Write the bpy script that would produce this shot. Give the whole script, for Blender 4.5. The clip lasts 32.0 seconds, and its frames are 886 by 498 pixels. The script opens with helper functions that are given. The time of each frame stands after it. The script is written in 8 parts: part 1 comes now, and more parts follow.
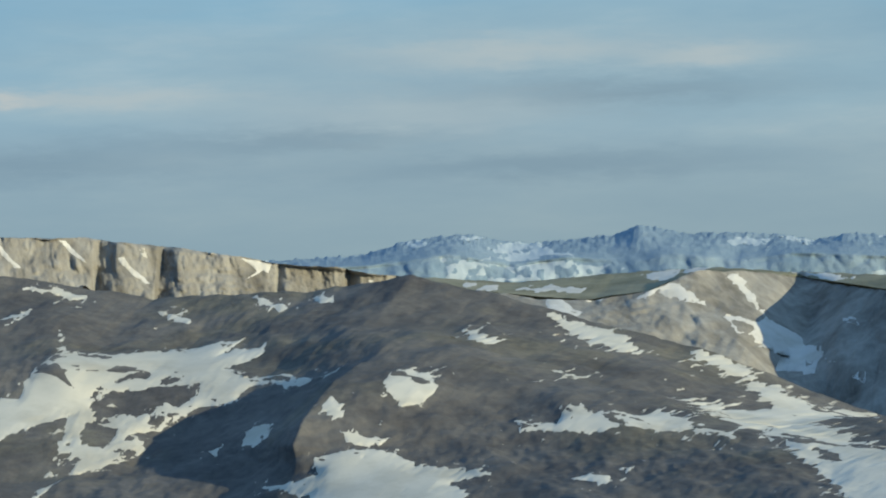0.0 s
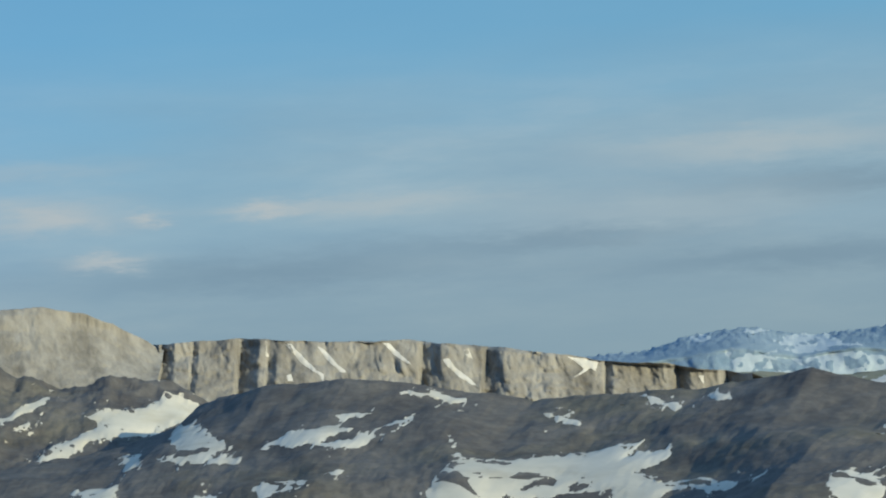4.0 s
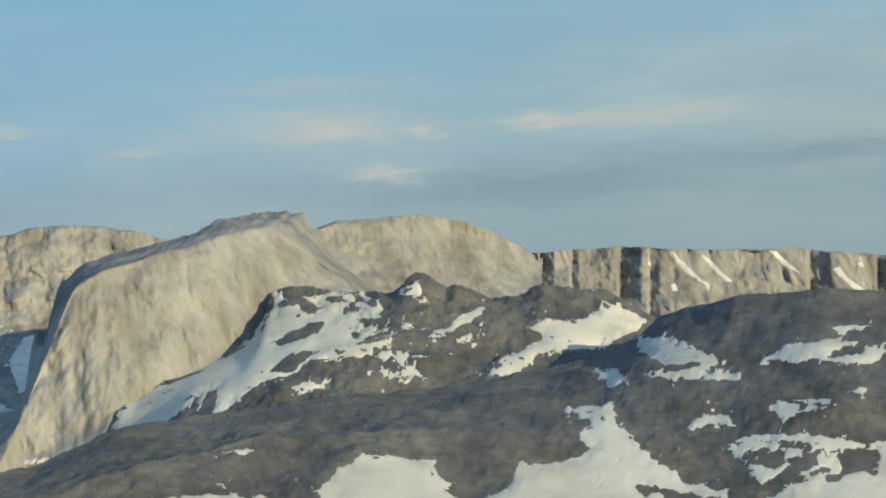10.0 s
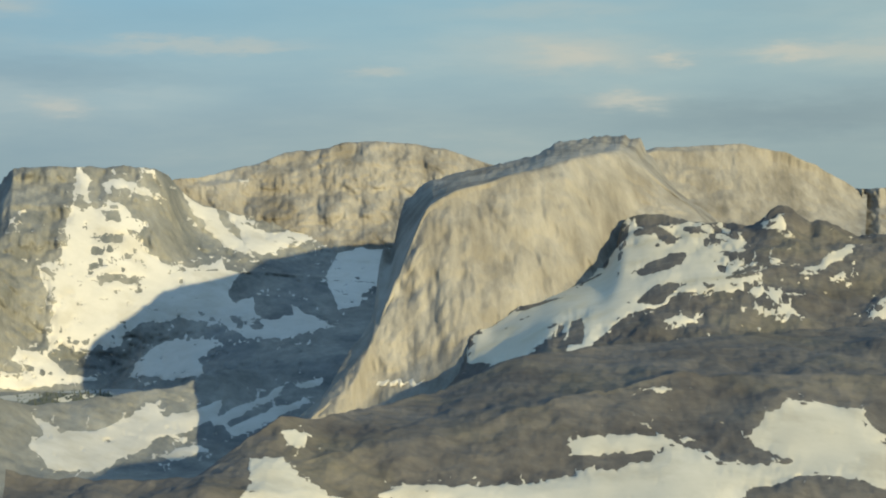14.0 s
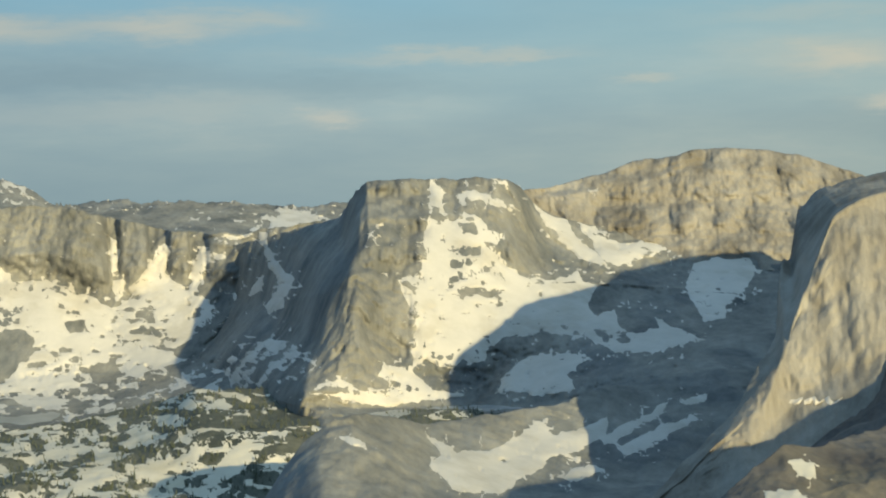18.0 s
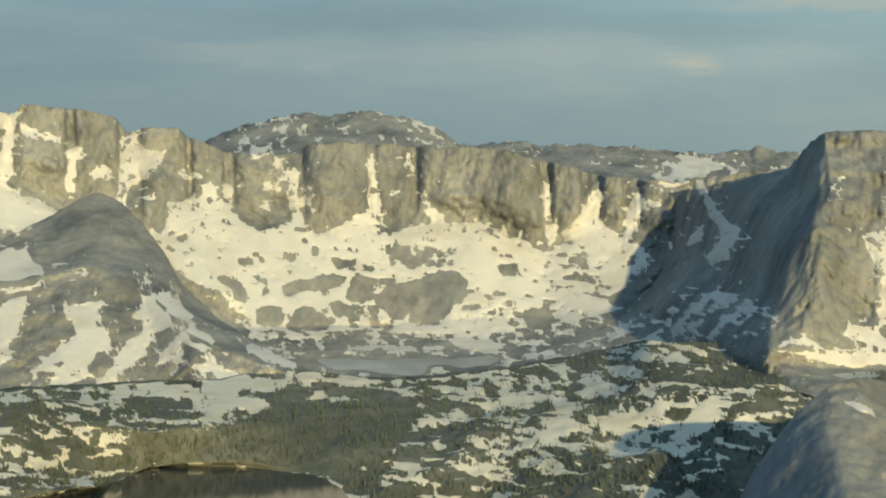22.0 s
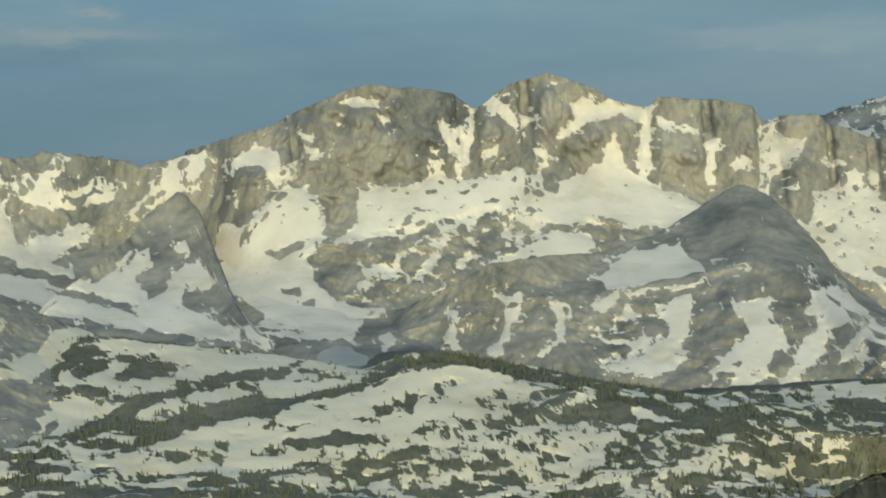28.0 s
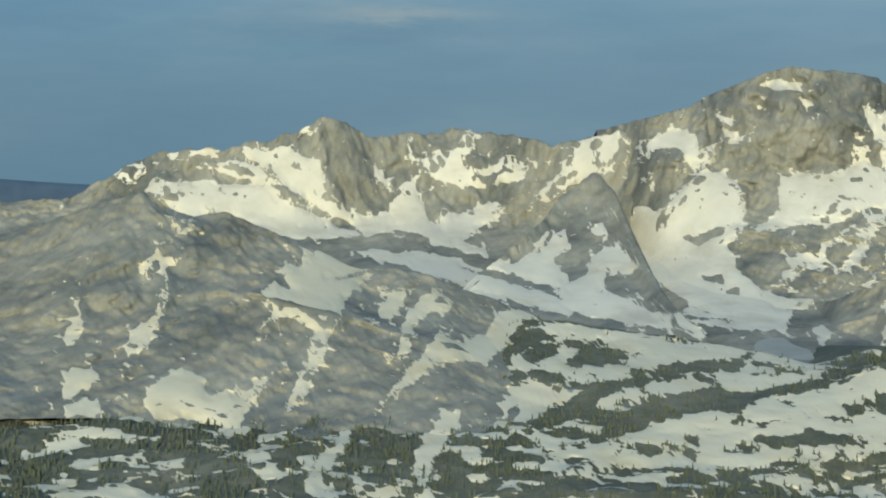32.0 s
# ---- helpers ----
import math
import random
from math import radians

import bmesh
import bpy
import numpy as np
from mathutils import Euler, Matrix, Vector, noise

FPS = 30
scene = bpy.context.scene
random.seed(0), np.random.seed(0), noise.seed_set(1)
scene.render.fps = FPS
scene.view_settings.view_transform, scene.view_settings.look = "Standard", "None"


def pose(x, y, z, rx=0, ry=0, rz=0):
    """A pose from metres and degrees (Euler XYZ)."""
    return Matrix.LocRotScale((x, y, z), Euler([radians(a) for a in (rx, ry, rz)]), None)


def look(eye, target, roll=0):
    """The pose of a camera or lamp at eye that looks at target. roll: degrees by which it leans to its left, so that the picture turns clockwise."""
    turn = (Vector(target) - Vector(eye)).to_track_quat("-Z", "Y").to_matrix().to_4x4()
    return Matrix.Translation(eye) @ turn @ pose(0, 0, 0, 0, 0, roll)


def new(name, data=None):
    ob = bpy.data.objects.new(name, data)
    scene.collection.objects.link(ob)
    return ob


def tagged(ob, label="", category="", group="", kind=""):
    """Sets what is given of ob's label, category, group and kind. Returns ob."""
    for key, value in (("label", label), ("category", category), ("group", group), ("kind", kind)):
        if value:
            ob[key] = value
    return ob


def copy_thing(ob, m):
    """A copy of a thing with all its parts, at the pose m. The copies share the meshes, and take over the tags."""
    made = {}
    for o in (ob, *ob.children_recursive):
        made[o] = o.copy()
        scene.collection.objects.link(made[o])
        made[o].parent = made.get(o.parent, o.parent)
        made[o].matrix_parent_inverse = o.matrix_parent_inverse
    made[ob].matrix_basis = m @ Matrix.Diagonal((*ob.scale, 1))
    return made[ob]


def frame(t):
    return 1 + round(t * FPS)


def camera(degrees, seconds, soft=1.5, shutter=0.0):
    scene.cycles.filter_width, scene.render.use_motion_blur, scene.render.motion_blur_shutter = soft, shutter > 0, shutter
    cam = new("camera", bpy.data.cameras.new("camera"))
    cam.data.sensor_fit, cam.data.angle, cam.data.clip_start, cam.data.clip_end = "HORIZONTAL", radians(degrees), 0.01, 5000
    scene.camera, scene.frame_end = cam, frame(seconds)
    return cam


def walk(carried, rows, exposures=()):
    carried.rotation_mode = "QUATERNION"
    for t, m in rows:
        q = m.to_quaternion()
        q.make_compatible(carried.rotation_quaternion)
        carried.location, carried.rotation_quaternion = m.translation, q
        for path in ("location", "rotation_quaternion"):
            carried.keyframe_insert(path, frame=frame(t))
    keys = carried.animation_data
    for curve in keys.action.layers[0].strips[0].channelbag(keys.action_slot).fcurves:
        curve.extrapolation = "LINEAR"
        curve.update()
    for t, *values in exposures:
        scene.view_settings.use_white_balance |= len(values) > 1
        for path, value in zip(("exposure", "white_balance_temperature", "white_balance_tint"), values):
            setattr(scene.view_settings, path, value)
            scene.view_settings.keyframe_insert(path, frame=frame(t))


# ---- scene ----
# A flight past a snowy alpine plateau and its cirques, evening sun from behind.
# Bearings are degrees, counter-clockwise from +y, seen from the world's origin.
cam = camera(23.59, 32.0, soft=2.05)
walk(cam, [
    (0.0, pose(149.41, -176.23, -8.66, 90.406, 1.587, -23.734)),
    (0.2, pose(148.16, -173.25, -8.61, 90.480, 1.651, -23.338)),
    (0.5, pose(146.26, -168.83, -8.51, 90.775, 0.562, -19.702)),
    (1.0, pose(142.99, -161.55, -8.35, 91.163, 2.443, -20.025)),
    (1.5, pose(139.63, -154.38, -8.18, 91.630, 2.135, -19.841)),
    (2.0, pose(136.16, -147.34, -8.00, 90.896, 1.546, -19.922)),
    (2.5, pose(132.58, -140.41, -7.80, 89.968, 2.426, -18.804)),
    (3.0, pose(128.91, -133.61, -7.60, 91.354, 2.920, -17.520)),
    (3.5, pose(125.13, -126.92, -7.38, 92.668, 2.922, -16.808)),
    (5.5, pose(109.01, -101.40, -6.44, 93.922, 3.744, -16.043)),
    (6.0, pose(104.74, -95.32, -6.18, 94.210, 4.004, -15.226)),
    (6.5, pose(100.37, -89.36, -5.91, 94.601, 4.069, -14.742)),
    (7.0, pose(95.90, -83.53, -5.64, 94.187, 3.824, -14.388)),
    (7.5, pose(91.34, -77.82, -5.37, 93.744, 2.990, -13.919)),
    (8.0, pose(86.68, -72.23, -5.08, 90.591, 2.164, -13.068)),
    (8.5, pose(81.93, -66.77, -4.79, 89.290, 2.588, -12.221)),
    (9.0, pose(77.09, -61.44, -4.50, 89.541, 2.089, -11.846)),
    (9.5, pose(72.15, -56.22, -4.20, 90.165, 2.550, -10.974)),
    (10.0, pose(67.12, -51.14, -3.89, 91.308, 2.979, -9.227)),
    (10.5, pose(62.01, -46.18, -3.58, 91.760, 2.632, -8.756)),
    (11.0, pose(56.80, -41.34, -3.27, 90.793, 1.839, -8.948)),
    (11.5, pose(51.51, -36.63, -2.95, 90.207, 1.522, -7.525)),
    (12.0, pose(46.12, -32.05, -2.63, 89.801, 1.103, -6.119)),
    (12.5, pose(40.65, -27.59, -2.31, 89.257, 0.994, -4.811)),
    (13.0, pose(35.10, -23.27, -1.98, 88.896, 0.709, -3.723)),
    (13.5, pose(29.46, -19.07, -1.65, 89.082, 0.516, -3.175)),
    (15.5, pose(6.06, -3.55, -0.33, 90.428, 0.759, -1.595)),
    (16.0, pose(0.00, 0.00, 0.00, 90.356, 0.635, -0.870)),
    (16.5, pose(-6.14, 3.42, 0.33, 90.175, 0.591, 0.283)),
    (17.0, pose(-12.35, 6.72, 0.66, 90.052, 0.813, 1.534)),
    (17.5, pose(-18.64, 9.88, 0.99, 89.913, 1.022, 2.819)),
    (18.0, pose(-25.02, 12.91, 1.32, 89.773, 1.214, 4.446)),
    (18.5, pose(-31.47, 15.81, 1.65, 89.776, 1.034, 6.292)),
    (19.0, pose(-37.99, 18.58, 1.97, 89.839, 0.495, 7.765)),
    (19.5, pose(-44.59, 21.21, 2.29, 89.653, 0.128, 8.840)),
    (20.0, pose(-51.27, 23.71, 2.61, 89.437, 0.191, 9.763)),
    (20.5, pose(-58.02, 26.08, 2.93, 89.059, 0.127, 10.823)),
    (21.0, pose(-64.84, 28.32, 3.24, 88.771, -0.280, 11.962)),
    (21.5, pose(-71.73, 30.42, 3.55, 88.513, -0.542, 13.027)),
    (22.0, pose(-78.70, 32.38, 3.85, 88.316, -0.536, 14.103)),
    (22.5, pose(-85.73, 34.21, 4.15, 87.955, -0.357, 15.386)),
    (23.0, pose(-92.84, 35.91, 4.44, 87.854, 0.197, 16.822)),
    (23.5, pose(-100.01, 37.47, 4.73, 88.082, 0.863, 18.266)),
    (24.0, pose(-107.26, 38.89, 5.01, 88.220, 1.163, 19.743)),
    (24.5, pose(-114.57, 40.18, 5.28, 87.773, 1.629, 21.282)),
    (25.0, pose(-121.94, 41.33, 5.55, 87.622, 1.615, 22.759)),
    (25.5, pose(-129.39, 42.34, 5.81, 87.378, 1.694, 24.024)),
    (27.5, pose(-159.79, 45.02, 6.78, 87.877, 1.316, 27.233)),
    (28.0, pose(-167.55, 45.34, 7.00, 88.092, 1.662, 27.990)),
    (28.5, pose(-175.37, 45.52, 7.21, 88.187, 1.862, 28.813)),
    (29.0, pose(-183.25, 45.56, 7.41, 88.100, 1.956, 29.693)),
    (29.5, pose(-191.18, 45.47, 7.60, 87.840, 2.544, 30.715)),
    (30.0, pose(-199.18, 45.23, 7.78, 87.611, 2.662, 31.806)),
    (30.5, pose(-207.23, 44.85, 7.94, 87.440, 1.927, 32.980)),
    (31.0, pose(-215.34, 44.33, 8.10, 87.205, 1.033, 34.256)),
    (31.5, pose(-223.50, 43.66, 8.25, 87.372, 0.663, 35.519)),
    (32.0, pose(-231.72, 42.86, 8.38, 87.732, 0.203, 36.733)),
], exposures=[(0, 0.40, 5850, 6), (3, 0.36, 5650, 6), (6.5, 0.21, 5900, 6), (9, 0.30, 6100, 6), (10.5, 0.46, 6400, 6), (13, 0.46, 6750, 5), (17, 0.54, 6950, 4), (19, 0.38, 7250, 3), (21, 0.37, 7300, 2), (25, 0.13, 7400, 0), (28, 0.13, 6400, 0), (32, 0.22, 6050, 0)])

# ---- sky and sun ----
SUN_HEADING, SUN_HEIGHT = 31.0, 11.5      # where the light travels to, and how high the sun stands
world = bpy.data.worlds.new("world")
scene.world = world
world.use_nodes = True
wn, wl = world.node_tree.nodes, world.node_tree.links
wn.clear()
w_out, w_bg, w_sky = wn.new("ShaderNodeOutputWorld"), wn.new("ShaderNodeBackground"), wn.new("ShaderNodeTexSky")
w_sky.sky_type, w_sky.sun_disc = "NISHITA", False
w_sky.sun_elevation, w_sky.sun_rotation = radians(SUN_HEIGHT), radians(180 - SUN_HEADING)
w_sky.altitude, w_sky.air_density, w_sky.dust_density = 3000, 1.0, 0.6


def w_node(kind, **values):
    n = wn.new(kind)
    for k, v in values.items():
        n.inputs[k].default_value = v
    return n


def w_mix(a, b, factor, blend="MIX"):
    n = wn.new("ShaderNodeMix")
    n.data_type, n.blend_type = "RGBA", blend
    for socket, v in ((n.inputs[0], factor), (n.inputs[6], a), (n.inputs[7], b)):
        if isinstance(v, (tuple, float)):
            socket.default_value = v
        else:
            wl.new(v, socket)
    return n.outputs[2]


def w_ramp(value, stops):
    n = wn.new("ShaderNodeValToRGB")
    while len(n.color_ramp.elements) < len(stops):
        n.color_ramp.elements.new(0.5)
    for el, (at, c) in zip(n.color_ramp.elements, stops):
        el.position, el.color = at, (*c, 1)
    wl.new(value, n.inputs[0])
    return n.outputs[0]


# thin evening stratus over the clear sky: a veil towards the horizon, streaks and a few lit puffs above it
w_tc, w_xyz = wn.new("ShaderNodeTexCoord"), wn.new("ShaderNodeSeparateXYZ")
wl.new(w_tc.outputs["Generated"], w_xyz.inputs[0])
up = w_xyz.outputs["Z"]


def w_noise(stretch, scale, detail, rough=0.55, shift=(0, 0, 0)):
    mp, n = wn.new("ShaderNodeMapping"), w_node("ShaderNodeTexNoise", Scale=scale, Detail=detail, Roughness=rough)
    mp.inputs["Scale"].default_value, mp.inputs["Location"].default_value = stretch, shift
    wl.new(w_tc.outputs["Generated"], mp.inputs[0])
    wl.new(mp.outputs[0], n.inputs["Vector"])
    return n.outputs[0]


clear = w_mix(w_sky.outputs[0], (0.10, 0.10, 0.10, 1.0), 1.0, "MULTIPLY")
clear = w_mix(clear, w_ramp(up, [(0.0, (0.30, 0.42, 0.50)), (0.09, (0.20, 0.42, 0.58)), (0.19, (0.14, 0.38, 0.60)), (0.32, (0.30, 0.52, 0.82)), (1.0, (0.40, 0.80, 1.42))]), 0.8)
streak = w_noise((2.0, 2.0, 10.0), 2.4, 9.0, 0.6)
broad = w_noise((1.2, 1.2, 7.0), 1.9, 4.0, 0.55, (3.1, 0.7, 0.2))
tone = w_ramp(streak, [(0.32, (0.25, 0.35, 0.43)), (0.46, (0.285, 0.385, 0.455)), (0.57, (0.325, 0.42, 0.475)), (0.68, (0.40, 0.47, 0.50))])
cover = w_ramp(broad, [(0.36, (0.0, 0.0, 0.0)), (0.56, (0.85, 0.85, 0.85))])
band = w_ramp(up, [(0.0, (0.95, 0.95, 0.95)), (0.05, (0.9, 0.9, 0.9)), (0.10, (0.6, 0.6, 0.6)), (0.16, (0.1, 0.1, 0.1)), (1.0, (0.5, 0.5, 0.5))])
covered = w_mix(clear, tone, w_mix(band, cover, 0.45, "OVERLAY"))
veil = w_ramp(up, [(0.0, (0.75, 0.75, 0.75)), (0.03, (0.45, 0.45, 0.45)), (0.06, (0.0, 0.0, 0.0)), (1.0, (0.0, 0.0, 0.0))])
covered = w_mix(covered, (0.235, 0.33, 0.385, 1.0), veil)


def w_math(operation, a, b=0.0, c=0.0):
    n = wn.new("ShaderNodeMath")
    n.operation = operation
    for socket, v in zip(n.inputs, (a, b, c)):
        if isinstance(v, (int, float)):
            socket.default_value = v
        else:
            wl.new(v, socket)
    return n.outputs[0]


# bearing and elevation in degrees, frayed so that the clouds have torn edges
fray = w_math("SUBTRACT", w_noise((3.0, 3.0, 14.0), 7.0, 6.0, 0.62, (1.7, 0.2, 0.5)), 0.5)
wisp = w_math("SUBTRACT", w_noise((2.0, 2.0, 9.0), 22.0, 4.0, 0.6, (0.3, 4.1, 1.1)), 0.5)
bearing = w_math("MULTIPLY", w_math("ARCTAN2", w_xyz.outputs["X"], w_xyz.outputs["Y"]), -180 / math.pi)
bearing = w_math("MULTIPLY_ADD", fray, 3.0, bearing)
height = w_math("MULTIPLY", w_math("ARCSINE", up), 180 / math.pi)
height = w_math("MULTIPLY_ADD", fray, 0.7, w_math("MULTIPLY_ADD", wisp, 0.7, height))


def cloud(az, el, wide, high, strength, colour):
    """A soft lens of cloud at a bearing and elevation, with its half width and half height in degrees."""
    global covered
    a = w_math("DIVIDE", w_math("SUBTRACT", bearing, az), wide)
    b = w_math("DIVIDE", w_math("SUBTRACT", height, el), high)
    r = w_math("ADD", w_math("MULTIPLY", a, a), w_math("MULTIPLY", b, b))
    covered = w_mix(covered, (*colour, 1.0), w_math("MULTIPLY", w_math("EXPONENT", w_math("MULTIPLY", r, -1.0)), strength))


GREY, LIT, PINK = (0.20, 0.29, 0.365), (0.42, 0.48, 0.50), (0.49, 0.51, 0.50)
for spec in [(-28.8, 4.5, 4.5, 0.45), (-26.4, 2.6, 6.0, 0.4), (-12.6, 2.9, 5.0, 0.5), (-20.0, 3.4, 4.5, 0.35)]:
    cloud(*spec, 0.75, GREY)
for spec in [(15.6, 4.5, 6.0, 0.4), (38.6, 3.55, 5.5, 0.35), (7.0, 4.2, 3.0, 0.4)]:
    cloud(*spec, 0.3, GREY)
for spec in [(-25.5, 5.64, 4.0, 0.42), (-31.0, 5.4, 1.8, 0.3), (-14.8, 4.66, 3.6, 0.24), (2.35, 4.89, 1.3, 0.14), (-0.85, 4.3, 0.75, 0.13), (4.55, 4.98, 2.8, 0.18), (9.5, 6.1, 1.6, 0.3), (16.3, 5.78, 5.5, 0.36), (-6.2, 4.7, 2.4, 0.5)]:
    cloud(*spec, 0.75, LIT)
for spec in [(14.0, 3.57, 6.5, 0.4), (20.1, 3.65, 2.0, 0.16), (19.8, 3.4, 1.5, 0.16), (-22.7, 4.1, 5.0, 0.6), (-5.6, 5.85, 3.0, 0.3), (17.5, 3.12, 0.5, 0.2), (11.0, 3.8, 2.5, 0.3)]:
    cloud(*spec, 0.4, LIT)
for spec in [(-12.2, 4.62, 0.9, 0.18), (-9.1, 4.5, 0.6, 0.16), (-6.3, 4.62, 1.2, 0.26), (-7.9, 3.41, 0.95, 0.2), (7.36, 3.33, 0.55, 0.24), (12.1, 5.9, 1.5, 0.34), (17.5, 5.9, 2.2, 0.22), (37.9, 4.05, 2.0, 0.2), (37.1, 4.62, 0.5, 0.12)]:
    cloud(*spec, 0.8, PINK)
side = wn.new("ShaderNodeMath")
side.operation, side.inputs[1].default_value = "MULTIPLY_ADD", 0.5
side.inputs[2].default_value = 0.5
wl.new(w_xyz.outputs["X"], side.inputs[0])
covered = w_mix(covered, w_ramp(side.outputs[0], [(0.12, (0.62, 0.72, 0.82)), (0.45, (1.0, 1.0, 1.0)), (0.58, (1.08, 1.03, 0.96)), (0.72, (1.14, 1.05, 0.95))]), 1.0, "MULTIPLY")
w_bg.inputs["Strength"].default_value = 0.77
wl.new(covered, w_bg.inputs["Color"])
wl.new(w_bg.outputs[0], w_out.inputs[0])

sun = new("sun", bpy.data.lights.new("sun", "SUN"))
sun.data.energy, sun.data.angle, sun.data.color = 5.1, radians(0.5), (1.0, 0.83, 0.50)
h, e = radians(SUN_HEADING), radians(SUN_HEIGHT)
sun.matrix_world = look((0, 0, 400), (-math.sin(h) * math.cos(e), math.cos(h) * math.cos(e), 400 - math.sin(e)))


# ---- materials ----
def material(name, colours, scale, rough=0.9, bump=0.4, bump_scale=1.0, stretch=(1, 1, 1), spread=0.28, patch=None):
    m = bpy.data.materials.new(name)
    m.use_nodes = True
    n, l = m.node_tree.nodes, m.node_tree.links
    b = n["Principled BSDF"]
    b.inputs["Roughness"].default_value = rough
    b.inputs["Specular IOR Level"].default_value = 0.15
    tc, mp = n.new("ShaderNodeTexCoord"), n.new("ShaderNodeMapping")
    mp.inputs["Scale"].default_value = stretch
    l.new(tc.outputs["Object"], mp.inputs["Vector"])
    big, fine = n.new("ShaderNodeTexNoise"), n.new("ShaderNodeTexNoise")
    big.inputs["Scale"].default_value, big.inputs["Detail"].default_value = scale * 0.16, 6
    fine.inputs["Scale"].default_value, fine.inputs["Detail"].default_value = scale, 9
    fine.inputs["Roughness"].default_value = 0.7
    l.new(mp.outputs[0], big.inputs["Vector"])
    l.new(mp.outputs[0], fine.inputs["Vector"])
    mix = n.new("ShaderNodeMath")
    mix.operation = "ADD"
    half = n.new("ShaderNodeMath")
    half.operation, half.inputs[1].default_value = "MULTIPLY", 0.5
    l.new(big.outputs[0], mix.inputs[0])
    l.new(fine.outputs[0], mix.inputs[1])
    l.new(mix.outputs[0], half.inputs[0])
    ramp = n.new("ShaderNodeValToRGB")
    while len(ramp.color_ramp.elements) < len(colours):
        ramp.color_ramp.elements.new(0.5)
    for i, c in enumerate(colours):
        ramp.color_ramp.elements[i].position = 0.5 + spread * (i / (len(colours) - 1) - 0.5)
        ramp.color_ramp.elements[i].color = (*c, 1)
    l.new(half.outputs[0], ramp.inputs[0])
    colour = ramp.outputs[0]
    if patch:      # a second colour in broad drifts, with its size in metres and how much of the ground it takes
        tint, metres, share = patch
        drift, edge, blend = n.new("ShaderNodeTexNoise"), n.new("ShaderNodeMapRange"), n.new("ShaderNodeMix")
        drift.inputs["Scale"].default_value, drift.inputs["Detail"].default_value = 1 / metres, 7
        drift.inputs["Roughness"].default_value = 0.62
        l.new(mp.outputs[0], drift.inputs["Vector"])
        edge.inputs["From Min"].default_value, edge.inputs["From Max"].default_value = 0.62 - share * 0.3, 0.74 - share * 0.3
        l.new(drift.outputs[0], edge.inputs["Value"])
        blend.data_type, blend.blend_type = "RGBA", "MULTIPLY"
        l.new(edge.outputs[0], blend.inputs[0])
        l.new(colour, blend.inputs[6])
        blend.inputs[7].default_value = (*tint, 1)
        colour = blend.outputs[2]
    l.new(colour, b.inputs["Base Color"])
    bp = n.new("ShaderNodeBump")
    bp.inputs["Strength"].default_value, bp.inputs["Distance"].default_value = bump, bump_scale
    l.new(fine.outputs[0], bp.inputs["Height"])
    l.new(bp.outputs[0], b.inputs["Normal"])
    return m


ROCK = material("granite", [(0.103, 0.109, 0.109), (0.182, 0.186, 0.178), (0.258, 0.261, 0.247)], 0.16, bump=0.3, bump_scale=4, stretch=(1, 0.6, 0.3), spread=0.3, patch=((0.66, 0.70, 0.76), 38, 0.45))
PALE = material("pale_granite", [(0.126, 0.119, 0.107), (0.216, 0.208, 0.189), (0.298, 0.29, 0.267)], 0.15, bump=0.28, bump_scale=4, stretch=(1, 0.6, 0.18), spread=0.3, patch=((0.72, 0.71, 0.70), 26, 0.45))
TUNDRA = material("tundra", [(0.055, 0.053, 0.055), (0.088, 0.085, 0.084), (0.13, 0.124, 0.118)], 0.22, bump=0.3, bump_scale=2, patch=((1.18, 1.15, 0.98), 60, 0.35))
GRASS = material("alpine_grass", [(0.11, 0.11, 0.075), (0.17, 0.165, 0.115), (0.23, 0.22, 0.16)], 0.1, bump=0.3, bump_scale=2, patch=((0.8, 0.8, 0.8), 40, 0.4))
FOREST_FLOOR = material("forest_floor", [(0.056, 0.062, 0.052), (0.09, 0.097, 0.082), (0.145, 0.148, 0.128)], 0.12, bump=0.6, bump_scale=2.5)
# rock and snow of the distant range, aerial haze painted in as blue
HAZE_ROCK = material("haze_blue_rock", [(0.14, 0.205, 0.275), (0.18, 0.245, 0.31), (0.22, 0.285, 0.345)], 0.03, bump=0.4, bump_scale=12)
HAZE_SNOW = material("haze_blue_snow", [(0.29, 0.35, 0.40), (0.33, 0.39, 0.435), (0.37, 0.425, 0.465)], 0.02, bump=0.3, bump_scale=8)
# lowland on the horizon: the blue of the haze is its base colour
HAZE_LOWLAND = material("haze_blue_lowland", [(0.03, 0.055, 0.115), (0.04, 0.068, 0.135), (0.05, 0.08, 0.15)], 0.03, bump=0.3, bump_scale=8)
NEEDLES = material("conifer_needles", [(0.045, 0.054, 0.041), (0.066, 0.078, 0.058), (0.09, 0.104, 0.076)], 0.5, bump=0.3, bump_scale=0.5)
BARK = material("bark", [(0.05, 0.04, 0.03), (0.08, 0.065, 0.05), (0.11, 0.09, 0.07)], 1.5, bump=0.4, bump_scale=0.1)
WATER = material("lake_water", [(0.015, 0.02, 0.025), (0.02, 0.028, 0.033), (0.03, 0.035, 0.04)], 0.05, rough=0.08, bump=0.06, bump_scale=0.3)
WATER.node_tree.nodes["Principled BSDF"].inputs["IOR"].default_value = 1.33
ICE = material("lake_ice", [(0.16, 0.18, 0.19), (0.22, 0.245, 0.26), (0.32, 0.35, 0.37)], 0.04, rough=0.35, bump=0.05, bump_scale=0.3)
